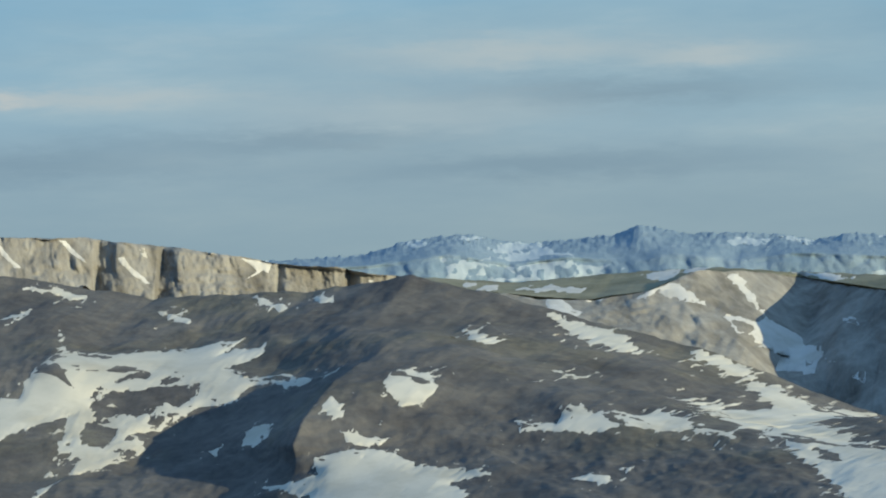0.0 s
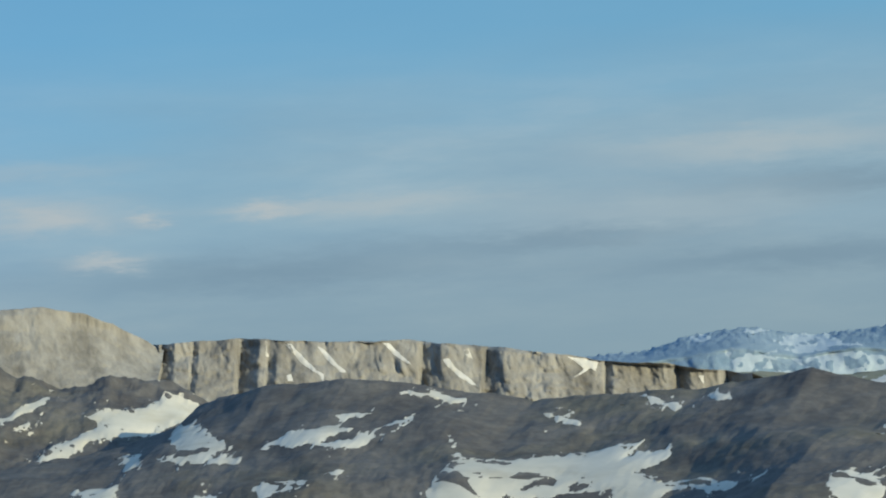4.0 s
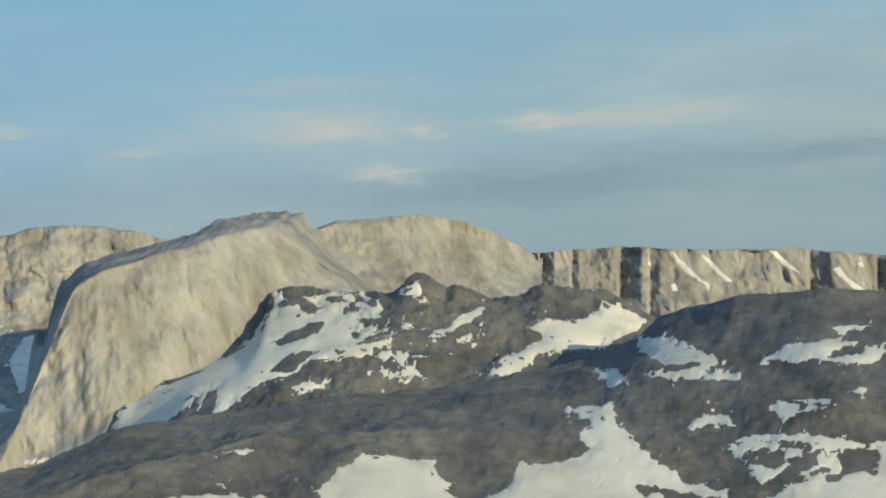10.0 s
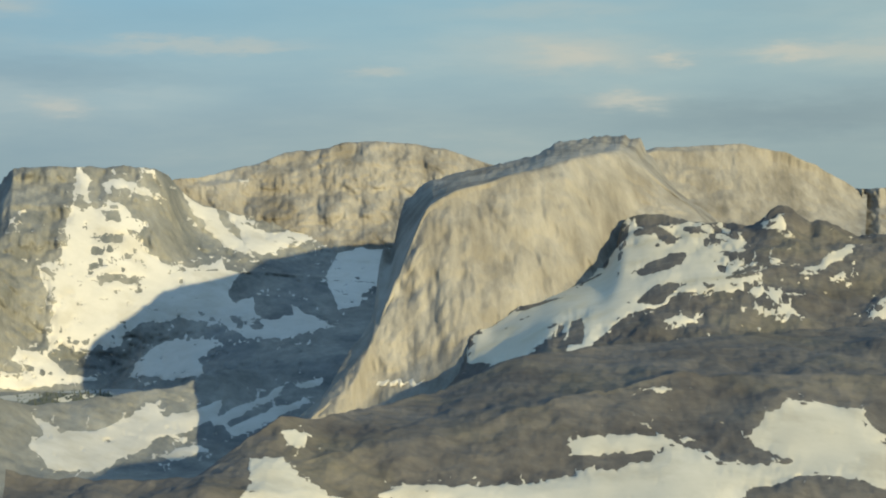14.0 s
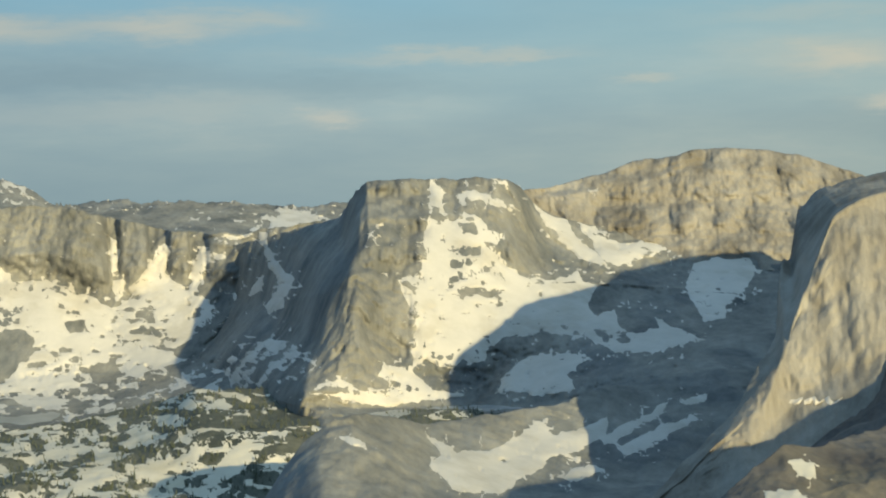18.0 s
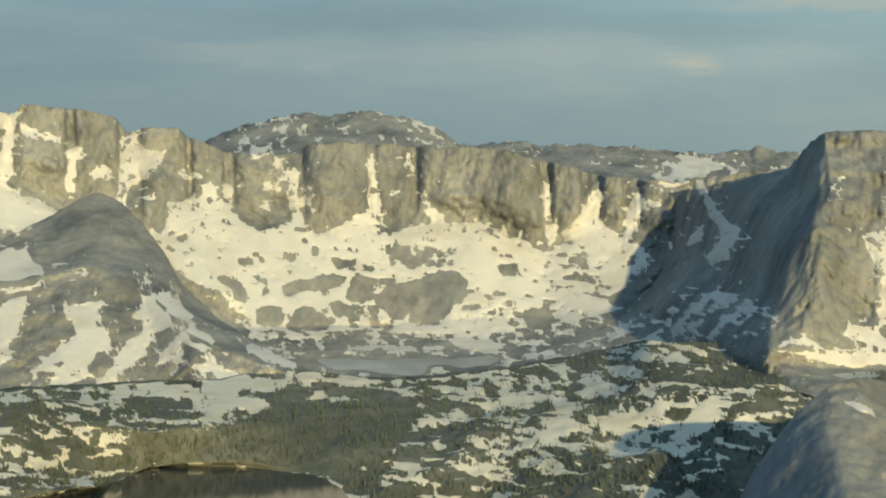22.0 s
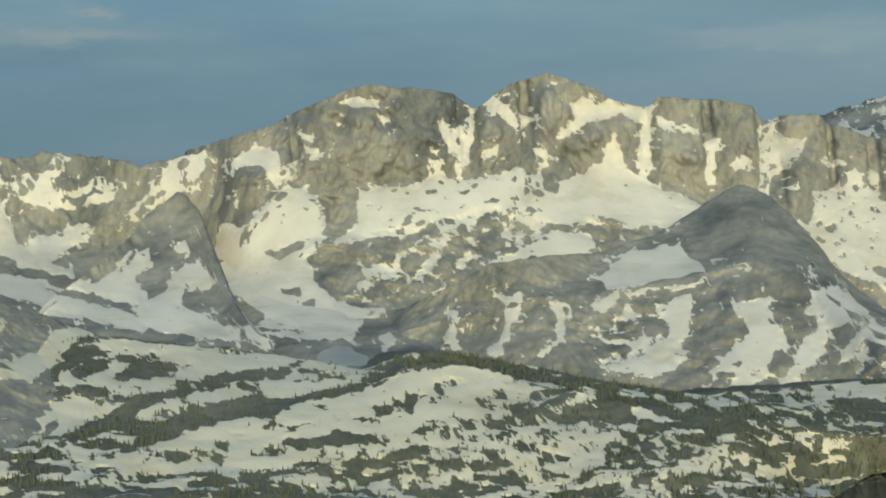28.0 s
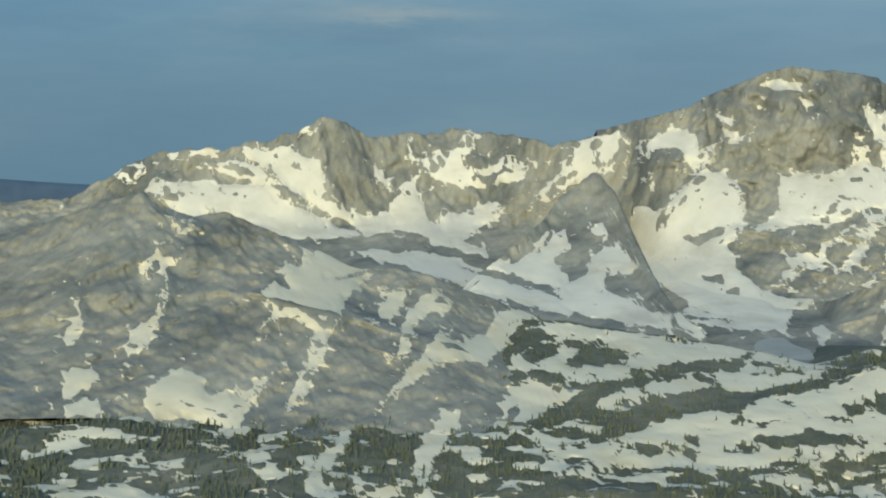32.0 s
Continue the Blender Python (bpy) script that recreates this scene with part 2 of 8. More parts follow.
SNOW = material("old_snow", [(0.385, 0.38, 0.362), (0.445, 0.44, 0.42), (0.505, 0.498, 0.475)], 0.05, rough=0.75, bump=0.2, bump_scale=1.2, patch=((0.88, 0.865, 0.83), 30, 0.35))
# old snow with low sunlight painted in: lighter and yellower, for gentle slopes
SUNWARM_SNOW = material("sunwarm_tint_snow", [(0.42, 0.40, 0.335), (0.48, 0.455, 0.385), (0.54, 0.515, 0.44)], 0.05, rough=0.75, bump=0.2, bump_scale=1.2, patch=((0.92, 0.89, 0.82), 30, 0.35))
# plateau snow: its colour is dimmed for shade and warmed for grazing sun
DIMMED_SUN_SNOW = material("dimmed_sun_tint_snow", [(0.385, 0.374, 0.33), (0.44, 0.427, 0.378), (0.495, 0.48, 0.43)], 0.05, rough=0.75, bump=0.15, bump_scale=1.0, patch=((0.86, 0.85, 0.83), 25, 0.4))


# ---- terrain ----
def loft(rows, step=0.04, foot=None):
    """Grid of azimuth, elevation (degrees) and distance (metres) through ridge lines, from the foot to the crest."""
    rows = [np.array(sorted(r)) for r in rows]
    lo, hi = min(r[0, 0] for r in rows), max(r[-1, 0] for r in rows)
    az = np.linspace(lo, hi, int((hi - lo) / step) + 2)
    lines = []
    for r in rows:
        e, d = np.interp(az, r[:, 0], r[:, 1]), np.interp(az, r[:, 0], r[:, 2])
        w = 1 if r is rows[-1] else 3      # the crest keeps its notches
        e, d = (np.convolve(np.pad(v, w, mode="edge"), np.ones(2 * w + 1) / (2 * w + 1), "valid") for v in (e, d))
        lines.append((e, d))
    el, dist = [lines[0][0]], [lines[0][1]]
    for k, ((e0, d0), (e1, d1)) in enumerate(zip(lines, lines[1:])):
        m0 = (d1 - lines[k - 1][1]) / 2 if k else d1 - d0
        m1 = (lines[k + 2][1] - d0) / 2 if k + 2 < len(lines) else d1 - d0
        m0, m1 = (np.clip(m, np.minimum(0, 1.6 * (d1 - d0)), np.maximum(0, 1.6 * (d1 - d0))) for m in (m0, m1))
        n = max(3, int(min(np.mean(np.abs(e1 - e0)), 5) / step))
        if foot and k == 0:
            n = foot
        for i in range(1, n + 1):
            f = i / n
            el.append(e0 + (e1 - e0) * f)
            h = f * f * (3 - 2 * f)
            dist.append(d0 + (d1 - d0) * h + (f - 2 * f * f + f ** 3) * m0 + (f ** 3 - f * f) * m1)
    el, dist = np.array(el), np.array(dist)
    return np.broadcast_to(az, el.shape).copy(), el, dist


def lattice(i, j, k, seed):
    h = (i * 374761393 + j * 668265263 + k * 1274126177 + seed * 144665) & 0xFFFFFFFF
    h = ((h ^ (h >> 13)) * 1103515245) & 0xFFFFFFFF
    return ((h ^ (h >> 16)) & 0xFFFFFF) / 0xFFFFFF


def value_noise(p, seed):
    i = np.floor(p).astype(np.int64)
    f = p - i
    f = f * f * (3 - 2 * f)
    out = 0
    for dx in (0, 1):
        for dy in (0, 1):
            for dz in (0, 1):
                w = (f[..., 0] if dx else 1 - f[..., 0]) * (f[..., 1] if dy else 1 - f[..., 1]) * (f[..., 2] if dz else 1 - f[..., 2])
                out = out + w * lattice(i[..., 0] + dx, i[..., 1] + dy, i[..., 2] + dz, seed)
    return out


def fbm(p, octaves=5, seed=0, ridged=False):
    """Fractal noise about -1 to 1."""
    out, amp, total = 0, 1.0, 0.0
    for o in range(octaves):
        v = value_noise(p * 2 ** o + o * 17.3, seed + o) * 2 - 1
        out, total, amp = out + amp * (1 - 2 * np.abs(v) if ridged else v), total + amp, amp * 0.56
    return out / total


def to_xyz(az, el, dist):
    a, e = np.radians(az), np.radians(el)
    return np.stack([-np.sin(a) * np.cos(e) * dist, np.cos(a) * np.cos(e) * dist, np.sin(e) * dist], -1)


def grid_mesh(name, p, keep=None):
    """A sheet of quads through the points p (rows, columns, 3), of the cells in keep."""
    m, n = p.shape[:2]
    idx = np.arange(m * n).reshape(m, n)
    f = np.stack([idx[:-1, :-1], idx[1:, :-1], idx[1:, 1:], idx[:-1, 1:]], -1)
    f = f[keep] if keep is not None else f.reshape(-1, 4)
    used, inv = np.unique(f, return_inverse=True)
    me = bpy.data.meshes.new(name)
    v = p.reshape(-1, 3)[used]
    me.vertices.add(len(v))
    me.vertices.foreach_set("co", v.astype(np.float32).ravel())
    me.loops.add(f.size)
    me.loops.foreach_set("vertex_index", inv.astype(np.int32).ravel())
    me.polygons.add(len(f))
    me.polygons.foreach_set("loop_start", np.arange(0, f.size, 4, dtype=np.int32))
    me.polygons.foreach_set("use_smooth", np.ones(len(f), dtype=bool))
    me.update(calc_edges=True)
    return me


LAND, OUTLINES, LAKES = {}, {}, {}
# snow per landform: tinted by haze far off, by sunlight on nearer slopes
SHEETS = {"far_range": HAZE_SNOW, "near_plateau": DIMMED_SUN_SNOW, "forest_valley": SUNWARM_SNOW, "left_front": SUNWARM_SNOW, "dark_ridge": SUNWARM_SNOW}


def outline(key, kind, points):
    """A snowfield (snow), bare ground in it (hole), or ground where snow lies broken (mot, mothole), by bearing and elevation."""
    OUTLINES.setdefault(key, []).append((kind, np.array(points)))


def lake(key, surface, level, points):
    """A lake on a landform: its shore by bearing and elevation, and the height of its surface."""
    LAKES.setdefault(key, []).append((surface, level, np.array(points)))


def inside(az, el, poly):
    """Signed distance to a closed outline, in degrees, positive inside."""
    out = np.full(az.shape, -9.0)
    (x0, y0), (x1, y1) = poly.min(0) - 0.5, poly.max(0) + 0.5
    near = (az > x0) & (az < x1) & (el > y0) & (el < y1)
    if not near.any():
        return out
    x, y = az[near], el[near]
    best, odd = np.full(x.shape, 9.0), np.zeros(x.shape, bool)
    for (ax, ay), (bx, by) in zip(poly, np.roll(poly, -1, 0)):
        dx, dy = bx - ax, by - ay
        f = np.clip(((x - ax) * dx + (y - ay) * dy) / (dx * dx + dy * dy + 1e-9), 0, 1)
        best = np.minimum(best, np.hypot(x - ax - f * dx, y - ay - f * dy))
        cross = (ay > y) != (by > y)
        with np.errstate(divide="ignore", invalid="ignore"):
            odd ^= cross & (x < ax + (y - ay) * dx / (dy if dy else 1e-9))
    out[near] = np.where(odd, best, -best)
    return out


outline("near_plateau", "snow", [(-30.52, -2.54), (-31.44, -3.18), (-32.54, -3.29), (-33.44, -3.21), (-34.42, -3.05), (-36.08, -2.85), (-36.02, -3.25), (-37.06, -3.09), (-37.53, -3.36), (-36.93, -3.62), (-36.58, -3.79), (-37.94, -4.15), (-38.73, -3.99), (-41.09, -4.20), (-41.68, -3.72), (-41.11, -4.03), (-40.40, -4.39), (-38.86, -4.33), (-38.14, -4.41), (-37.97, -4.93), (-37.03, -5.10), (-36.41, -5.53), (-35.53, -5.80), (-36.11, -6.15), (-36.27, -6.60), (-35.50, -7.15), (-34.77, -7.38), (-34.73, -8.63), (-28.33, -8.67), (-27.21, -7.37), (-26.10, -6.75), (-26.85, -6.30), (-26.01, -5.83), (-24.85, -4.89), (-25.22, -4.62), (-26.96, -4.66), (-28.75, -4.87), (-30.35, -4.79), (-31.30, -4.71), (-31.24, -4.09), (-31.29, -3.18)])
outline("near_plateau", "hole", [(-25.94, -5.27), (-26.56, -5.07), (-26.64, -5.51), (-26.20, -5.55)])
outline("near_plateau", "hole", [(-33.97, -4.73), (-35.26, -4.48), (-36.22, -4.36), (-36.26, -4.84), (-35.35, -4.92), (-35.24, -5.32), (-34.67, -5.21)])
outline("near_plateau", "hole", [(-27.93, -5.13), (-28.77, -5.19), (-28.93, -5.68), (-28.34, -5.80)])
outline("near_plateau", "hole", [(-33.94, -4.03), (-34.64, -3.96), (-34.69, -4.17), (-34.11, -4.18)])
outline("near_plateau", "hole", [(-31.40, -7.36), (-31.30, -6.61), (-31.64, -6.15), (-32.45, -5.88), (-32.78, -5.61), (-33.02, -6.25), (-33.94, -6.60), (-33.95, -7.54), (-32.30, -7.73)])
outline("near_plateau", "hole", [(-33.85, -5.53), (-34.97, -5.71), (-35.13, -6.42), (-34.30, -6.24)])
outline("near_plateau", "snow", [(-43.89, -4.49), (-43.77, -3.97), (-44.30, -4.06), (-44.32, -3.97), (-44.92, -4.31), (-45.38, -4.57), (-45.37, -4.99), (-44.98, -5.21), (-44.46, -4.83)])
outline("near_plateau", "snow", [(-41.89, -7.69), (-44.05, -7.35), (-43.65, -6.77), (-44.29, -6.41), (-45.39, -6.37), (-46.85, -6.92), (-47.67, -7.00), (-49.69, -7.24), (-48.60, -7.48), (-49.78, -7.95), (-50.34, -8.81), (-46.35, -8.93), (-44.44, -7.95)])
outline("near_plateau", "snow", [(-39.57, -5.90), (-39.70, -5.64), (-40.40, -5.61), (-40.76, -6.07), (-40.42, -6.33), (-39.92, -6.28)])
outline("near_plateau", "snow", [(-42.92, -5.28), (-42.85, -4.91), (-43.30, -5.08), (-43.83, -5.42), (-43.55, -5.59)])
outline("near_plateau", "snow", [(-43.80, -5.84), (-44.32, -5.93), (-45.39, -6.00), (-45.21, -6.25), (-44.28, -6.18)])
outline("near_plateau", "snow", [(-24.92, -2.51), (-25.49, -2.08), (-26.49, -1.98), (-27.26, -2.09), (-26.79, -2.42), (-27.56, -2.40), (-28.89, -1.80), (-29.09, -1.95), (-28.61, -2.33), (-27.54, -2.71)])
outline("near_plateau", "snow", [(-26.59, -1.67), (-27.59, -1.60), (-27.54, -1.74), (-26.87, -1.82)])
outline("near_plateau", "snow", [(-25.54, -3.80), (-26.33, -3.71), (-27.44, -3.74), (-27.40, -3.98), (-26.54, -4.11), (-26.24, -4.33)])
outline("near_plateau", "snow", [(-28.00, -1.17), (-28.42, -0.97), (-29.10, -1.11), (-30.19, -1.57), (-29.02, -1.37)])
outline("near_plateau", "snow", [(-32.24, -1.90), (-32.67, -1.89), (-33.87, -2.29), (-32.85, -2.14)])
outline("near_plateau", "snow", [(-20.26, -1.64), (-21.65, -1.79), (-22.94, -2.28), (-23.78, -2.67), (-23.02, -2.68), (-24.27, -2.95), (-22.54, -2.96)])
outline("near_plateau", "snow", [(-42.80, -2.66), (-43.48, -2.76), (-44.42, -3.10), (-44.22, -3.18)])
outline("near_plateau", "snow", [(-48.29, -3.35), (-48.82, -3.42), (-50.08, -3.91), (-51.41, -4.48), (-52.10, -4.71), (-54.35, -5.36), (-58.76, -6.09), (-62.89, -6.94), (-65.34, -8.40), (-62.50, -8.26), (-61.21, -7.57), (-59.57, -7.09), (-57.73, -6.49), (-56.48, -6.03), (-54.53, -5.63), (-54.99, -5.90), (-53.45, -5.68), (-52.00, -5.71), (-49.81, -5.73), (-48.78, -5.71), (-48.23, -5.42), (-49.60, -5.52), (-49.41, -5.10), (-50.42, -5.27), (-51.91, -5.26), (-53.11, -5.43), (-50.46, -4.72), (-51.65, -4.89), (-52.50, -5.03), (-51.12, -4.50), (-49.31, -3.76)])
outline("near_plateau", "hole", [(-57.43, -6.16), (-58.10, -6.22), (-59.10, -6.61), (-58.29, -6.47)])
outline("near_plateau", "snow", [(-44.11, -2.23), (-44.84, -2.49), (-45.85, -2.67), (-46.74, -3.01), (-47.56, -3.44), (-46.98, -3.39), (-45.75, -3.01), (-45.09, -2.75)])
outline("near_plateau", "snow", [(-42.80, -2.61), (-43.21, -2.66), (-44.42, -3.07), (-44.22, -3.15), (-43.50, -2.93)])
outline("near_plateau", "snow", [(-47.00, -4.07), (-47.63, -4.15), (-48.11, -4.36), (-47.46, -4.25)])
outline("near_plateau", "snow", [(-52.24, -7.27), (-52.51, -7.13), (-53.73, -7.22), (-53.29, -7.40)])
outline("near_plateau", "snow", [(-53.16, -6.89), (-53.53, -6.77), (-53.63, -6.98)])
outline("near_plateau", "snow", [(-34.62, -1.44), (-35.86, -1.78), (-36.81, -1.93), (-36.29, -2.06), (-35.35, -1.80)])
outline("near_plateau", "snow", [(-36.91, -1.68), (-37.17, -1.55), (-37.78, -1.74), (-37.39, -1.85)])
outline("near_plateau", "snow", [(-38.57, -6.51), (-38.96, -6.38), (-39.10, -6.63)])
outline("near_plateau", "snow", [(-9.20, -6.00), (-11.15, -5.88), (-12.30, -6.05), (-12.53, -6.28), (-13.11, -6.19), (-13.46, -6.63), (-14.38, -6.70), (-15.15, -6.64), (-13.98, -5.93), (-14.78, -5.11), (-15.67, -5.00), (-16.91, -4.97), (-17.23, -5.60), (-17.77, -5.69), (-17.51, -5.90), (-18.41, -6.21), (-19.22, -5.84), (-19.30, -5.23), (-20.09, -5.16), (-20.97, -5.01), (-21.11, -4.77), (-20.58, -4.42), (-20.87, -4.10), (-19.78, -3.68), (-20.93, -3.48), (-21.38, -3.94), (-22.47, -4.88), (-24.06, -5.92), (-25.26, -6.11), (-25.48, -6.49), (-26.42, -6.61), (-26.99, -7.41), (-30.38, -7.89), (-32.14, -7.72), (-32.36, -8.99), (-24.36, -8.55), (-20.31, -7.85), (-18.80, -7.48), (-16.57, -7.13), (-15.32, -7.10), (-14.39, -7.39), (-13.76, -7.90), (-13.38, -8.41), (-10.19, -8.31)])
outline("near_plateau", "hole", [(-9.32, -6.43), (-10.21, -6.32), (-11.76, -6.29), (-11.53, -6.53), (-10.35, -6.75), (-9.56, -6.72)])
outline("near_plateau", "mothole", [(-22.66, -5.87), (-24.11, -6.06), (-25.92, -6.57), (-27.05, -7.24), (-28.49, -7.32), (-28.68, -7.90), (-27.90, -7.90), (-26.39, -8.06), (-25.27, -7.23), (-23.35, -6.54)])
outline("near_plateau", "snow", [(-19.65, -2.67), (-20.23, -2.66), (-21.11, -2.85), (-20.92, -3.18), (-20.31, -3.02)])
outline("near_plateau", "snow", [(-23.47, -4.32), (-23.61, -3.99), (-24.57, -3.94), (-24.75, -4.24), (-24.05, -4.25), (-23.65, -4.39)])
outline("near_plateau", "snow", [(-10.98, -5.58), (-11.61, -5.62), (-11.42, -5.75)])
outline("near_plateau", "snow", [(-11.26, -4.50), (-11.98, -4.50), (-11.67, -4.59)])
outline("near_plateau", "snow", [(-21.74, -1.77), (-22.06, -1.83), (-23.03, -2.26), (-23.82, -2.61), (-23.31, -2.74)])
outline("near_plateau", "snow", [(-21.76, -2.88), (-22.46, -2.74), (-24.40, -2.91), (-24.46, -3.04), (-21.93, -2.98)])
outline("near_plateau", "snow", [(-27.75, -3.45), (-28.23, -3.41), (-28.23, -3.67)])
outline("near_plateau", "snow", [(-4.08, -7.37), (-4.82, -7.01), (-6.08, -7.14), (-7.01, -7.14), (-8.51, -6.98), (-9.26, -6.85), (-10.01, -6.77), (-11.50, -6.44), (-11.63, -6.29), (-9.50, -6.45), (-9.15, -6.13), (-9.88, -5.92), (-11.71, -5.89), (-12.28, -6.12), (-13.13, -6.20), (-13.36, -6.59), (-14.27, -6.66), (-15.16, -6.65), (-13.42, -8.03), (-12.85, -9.00), (-7.35, -9.03), (-6.42, -8.14), (-6.17, -7.74), (-4.87, -7.49)])
outline("near_plateau", "snow", [(-0.56, -6.32), (-1.41, -6.25), (-2.13, -6.91), (-3.11, -7.48), (-1.79, -7.99), (-0.48, -7.62), (-0.73, -7.05)])
outline("near_plateau", "snow", [(-0.18, -7.67), (-1.02, -7.87), (-1.98, -8.36), (-1.91, -9.00), (-0.67, -8.67)])
outline("near_plateau", "snow", [(-1.37, -5.60), (-1.65, -5.51), (-2.05, -5.69), (-2.05, -6.01), (-1.75, -6.03)])
outline("near_plateau", "snow", [(-10.96, -4.53), (-11.33, -4.45), (-11.83, -4.53), (-11.35, -4.58)])
outline("near_plateau", "snow", [(-10.83, -5.68), (-11.21, -5.60), (-11.48, -5.71)])
outline("near_plateau", "snow", [(-12.16, -5.84), (-12.38, -5.76), (-12.65, -5.85)])
outline("dark_ridge", "snow", [(-5.31, -3.77), (-5.29, -3.21), (-5.62, -2.82), (-5.34, -2.34), (-6.67, -2.36), (-6.94, -1.89), (-7.73, -1.56), (-8.99, -1.17), (-9.06, -0.74), (-9.73, -0.44), (-9.33, 0.11), (-9.75, 0.03), (-10.02, -0.29), (-10.61, -0.06), (-11.64, 0.12), (-12.35, -0.20), (-12.87, -0.55), (-12.62, -0.94), (-12.90, -1.18), (-13.70, -0.87), (-13.96, -1.03), (-13.32, -1.34), (-13.61, -1.81), (-14.48, -2.04), (-14.04, -2.12), (-14.48, -2.47), (-13.72, -2.51), (-12.95, -2.46), (-13.53, -2.27), (-13.02, -1.96), (-12.24, -1.87), (-11.17, -1.94), (-10.74, -2.18), (-9.99, -2.41), (-9.28, -2.87), (-8.69, -3.47), (-8.14, -3.50), (-8.29, -3.10), (-8.01, -2.94), (-8.11, -2.62), (-6.97, -3.56), (-5.96, -3.78)])
outline("dark_ridge", "hole", [(-9.82, -1.30), (-10.70, -0.84), (-11.39, -0.85), (-11.05, -1.16), (-10.15, -1.38)])
outline("dark_ridge", "hole", [(-8.14, -3.18), (-8.27, -2.63), (-8.58, -2.55), (-8.62, -3.18)])
outline("dark_ridge", "hole", [(-10.01, -0.21), (-10.62, -0.14), (-11.02, -0.38), (-10.67, -0.61)])
outline("dark_ridge", "hole", [(-9.95, -2.17), (-10.50, -1.62), (-11.35, -1.60), (-10.73, -2.10)])
outline("dark_ridge", "mothole", [(-11.19, 0.09), (-13.09, -0.40), (-14.57, -2.12), (-13.12, -2.58), (-12.15, -1.32)])
outline("dark_ridge", "snow", [(-10.75, -2.73), (-11.10, -2.49), (-11.66, -2.58), (-11.16, -2.83)])
outline("dark_ridge", "snow", [(-14.44, -1.31), (-14.82, -1.07), (-15.19, -0.84), (-15.58, -0.56), (-15.71, -0.78), (-15.42, -1.09), (-15.15, -1.17), (-14.80, -1.43)])
outline("dark_ridge", "snow", [(-15.29, -1.53), (-15.43, -1.31), (-15.62, -1.41)])
outline("dark_ridge", "snow", [(-16.22, -2.47), (-16.53, -2.03), (-17.21, -1.73), (-17.70, -1.58), (-17.00, -1.31), (-17.47, -1.08), (-18.37, -1.04), (-18.95, -0.65), (-19.75, -1.00), (-20.04, -1.09), (-19.93, -1.41), (-19.47, -1.64), (-18.37, -1.93), (-17.48, -2.06), (-17.12, -2.37), (-16.68, -2.47)])
outline("dark_ridge", "snow", [(-13.16, 0.04), (-13.74, 0.10), (-13.89, -0.17), (-13.31, -0.14)])
outline("massif", "snow", [(-2.62, -4.23), (-2.94, -4.20), (-4.19, -4.16), (-3.97, -4.39), (-2.95, -4.44)])
outline("back_dome", "snow", [(1.62, 1.34), (1.37, 1.36), (1.45, 1.11)])
outline("far_ridge", "snow", [(16.56, 1.77), (16.00, 1.66), (16.13, 1.56)])
outline("far_ridge", "snow", [(20.19, 1.81), (20.04, 1.90), (19.92, 1.82)])
outline("far_ridge", "snow", [(9.22, 0.88), (8.77, 0.90), (8.26, 0.58), (9.10, 0.35), (9.92, 0.29), (9.45, 0.63)])
outline("far_ridge", "snow", [(20.96, 1.05), (20.52, 1.09), (20.69, 0.87)])
outline("big_mountain", "snow", [(35.31, -0.06), (34.26, 0.12), (33.69, 0.17), (33.60, -0.11), (32.88, 0.01), (31.85, 0.33), (31.01, 0.37), (31.12, 0.03), (31.98, -0.50), (32.99, -0.68), (33.88, -1.00), (35.22, -0.82), (35.99, -1.30), (35.95, -1.07), (35.47, -0.67)])
outline("big_mountain", "snow", [(30.19, 0.14), (29.32, 0.25), (28.57, 0.65), (28.09, -0.06), (27.25, -0.23), (26.62, -0.66), (26.82, -0.93), (27.74, -1.14), (28.83, -0.97), (30.24, -1.00), (31.59, -0.68), (31.99, -0.57), (31.09, -0.18), (30.78, 0.02), (30.30, -0.13)])
outline("big_mountain", "snow", [(36.54, 1.50), (36.16, 1.42), (36.18, 1.18)])
outline("big_mountain", "snow", [(36.44, 1.18), (36.06, 1.10), (36.21, 0.91)])
outline("big_mountain", "snow", [(26.60, 1.01), (26.04, 1.05), (26.29, 0.70)])
outline("big_mountain", "snow", [(25.94, 0.43), (25.31, 0.58), (25.49, 0.25)])
outline("big_mountain", "snow", [(24.97, 1.31), (24.26, 1.08), (23.80, 1.07), (24.46, 0.22), (24.96, -0.04), (24.73, 0.68)])
outline("big_mountain", "snow", [(38.29, 0.92), (37.70, 1.07), (37.01, 1.09), (37.19, 0.73), (37.89, 0.68), (38.27, 0.62)])
outline("big_mountain", "snow", [(37.07, 1.03), (36.97, 0.36), (37.18, -0.07), (37.25, 0.48)])
outline("big_mountain", "snow", [(23.67, 0.37), (22.79, -0.33), (21.79, -1.03), (21.95, -2.26), (22.87, -1.73), (23.58, -0.90)])
outline("big_mountain", "mot", [(35.27, -1.09), (31.58, -0.65), (28.87, -1.15), (30.47, -2.07), (33.37, -2.52), (35.43, -2.45)])
outline("big_mountain", "snow", [(33.58, -2.86), (33.36, -2.90), (33.42, -3.77), (33.78, -3.82)])
outline("big_mountain", "snow", [(34.10, -1.40), (33.58, -0.87), (33.00, -0.72), (32.11, -0.61), (32.59, -0.93), (33.39, -1.32)])
outline("big_mountain", "snow", [(35.43, -3.32), (35.11, -3.27), (35.06, -3.54), (35.39, -3.66)])
outline("forest_valley", "snow", [(20.56, -5.34), (19.86, -5.28), (20.27, -5.96), (20.72, -5.95)])
outline("forest_valley", "snow", [(16.00, -6.58), (14.77, -5.35), (14.80, -5.75), (15.83, -6.71)])
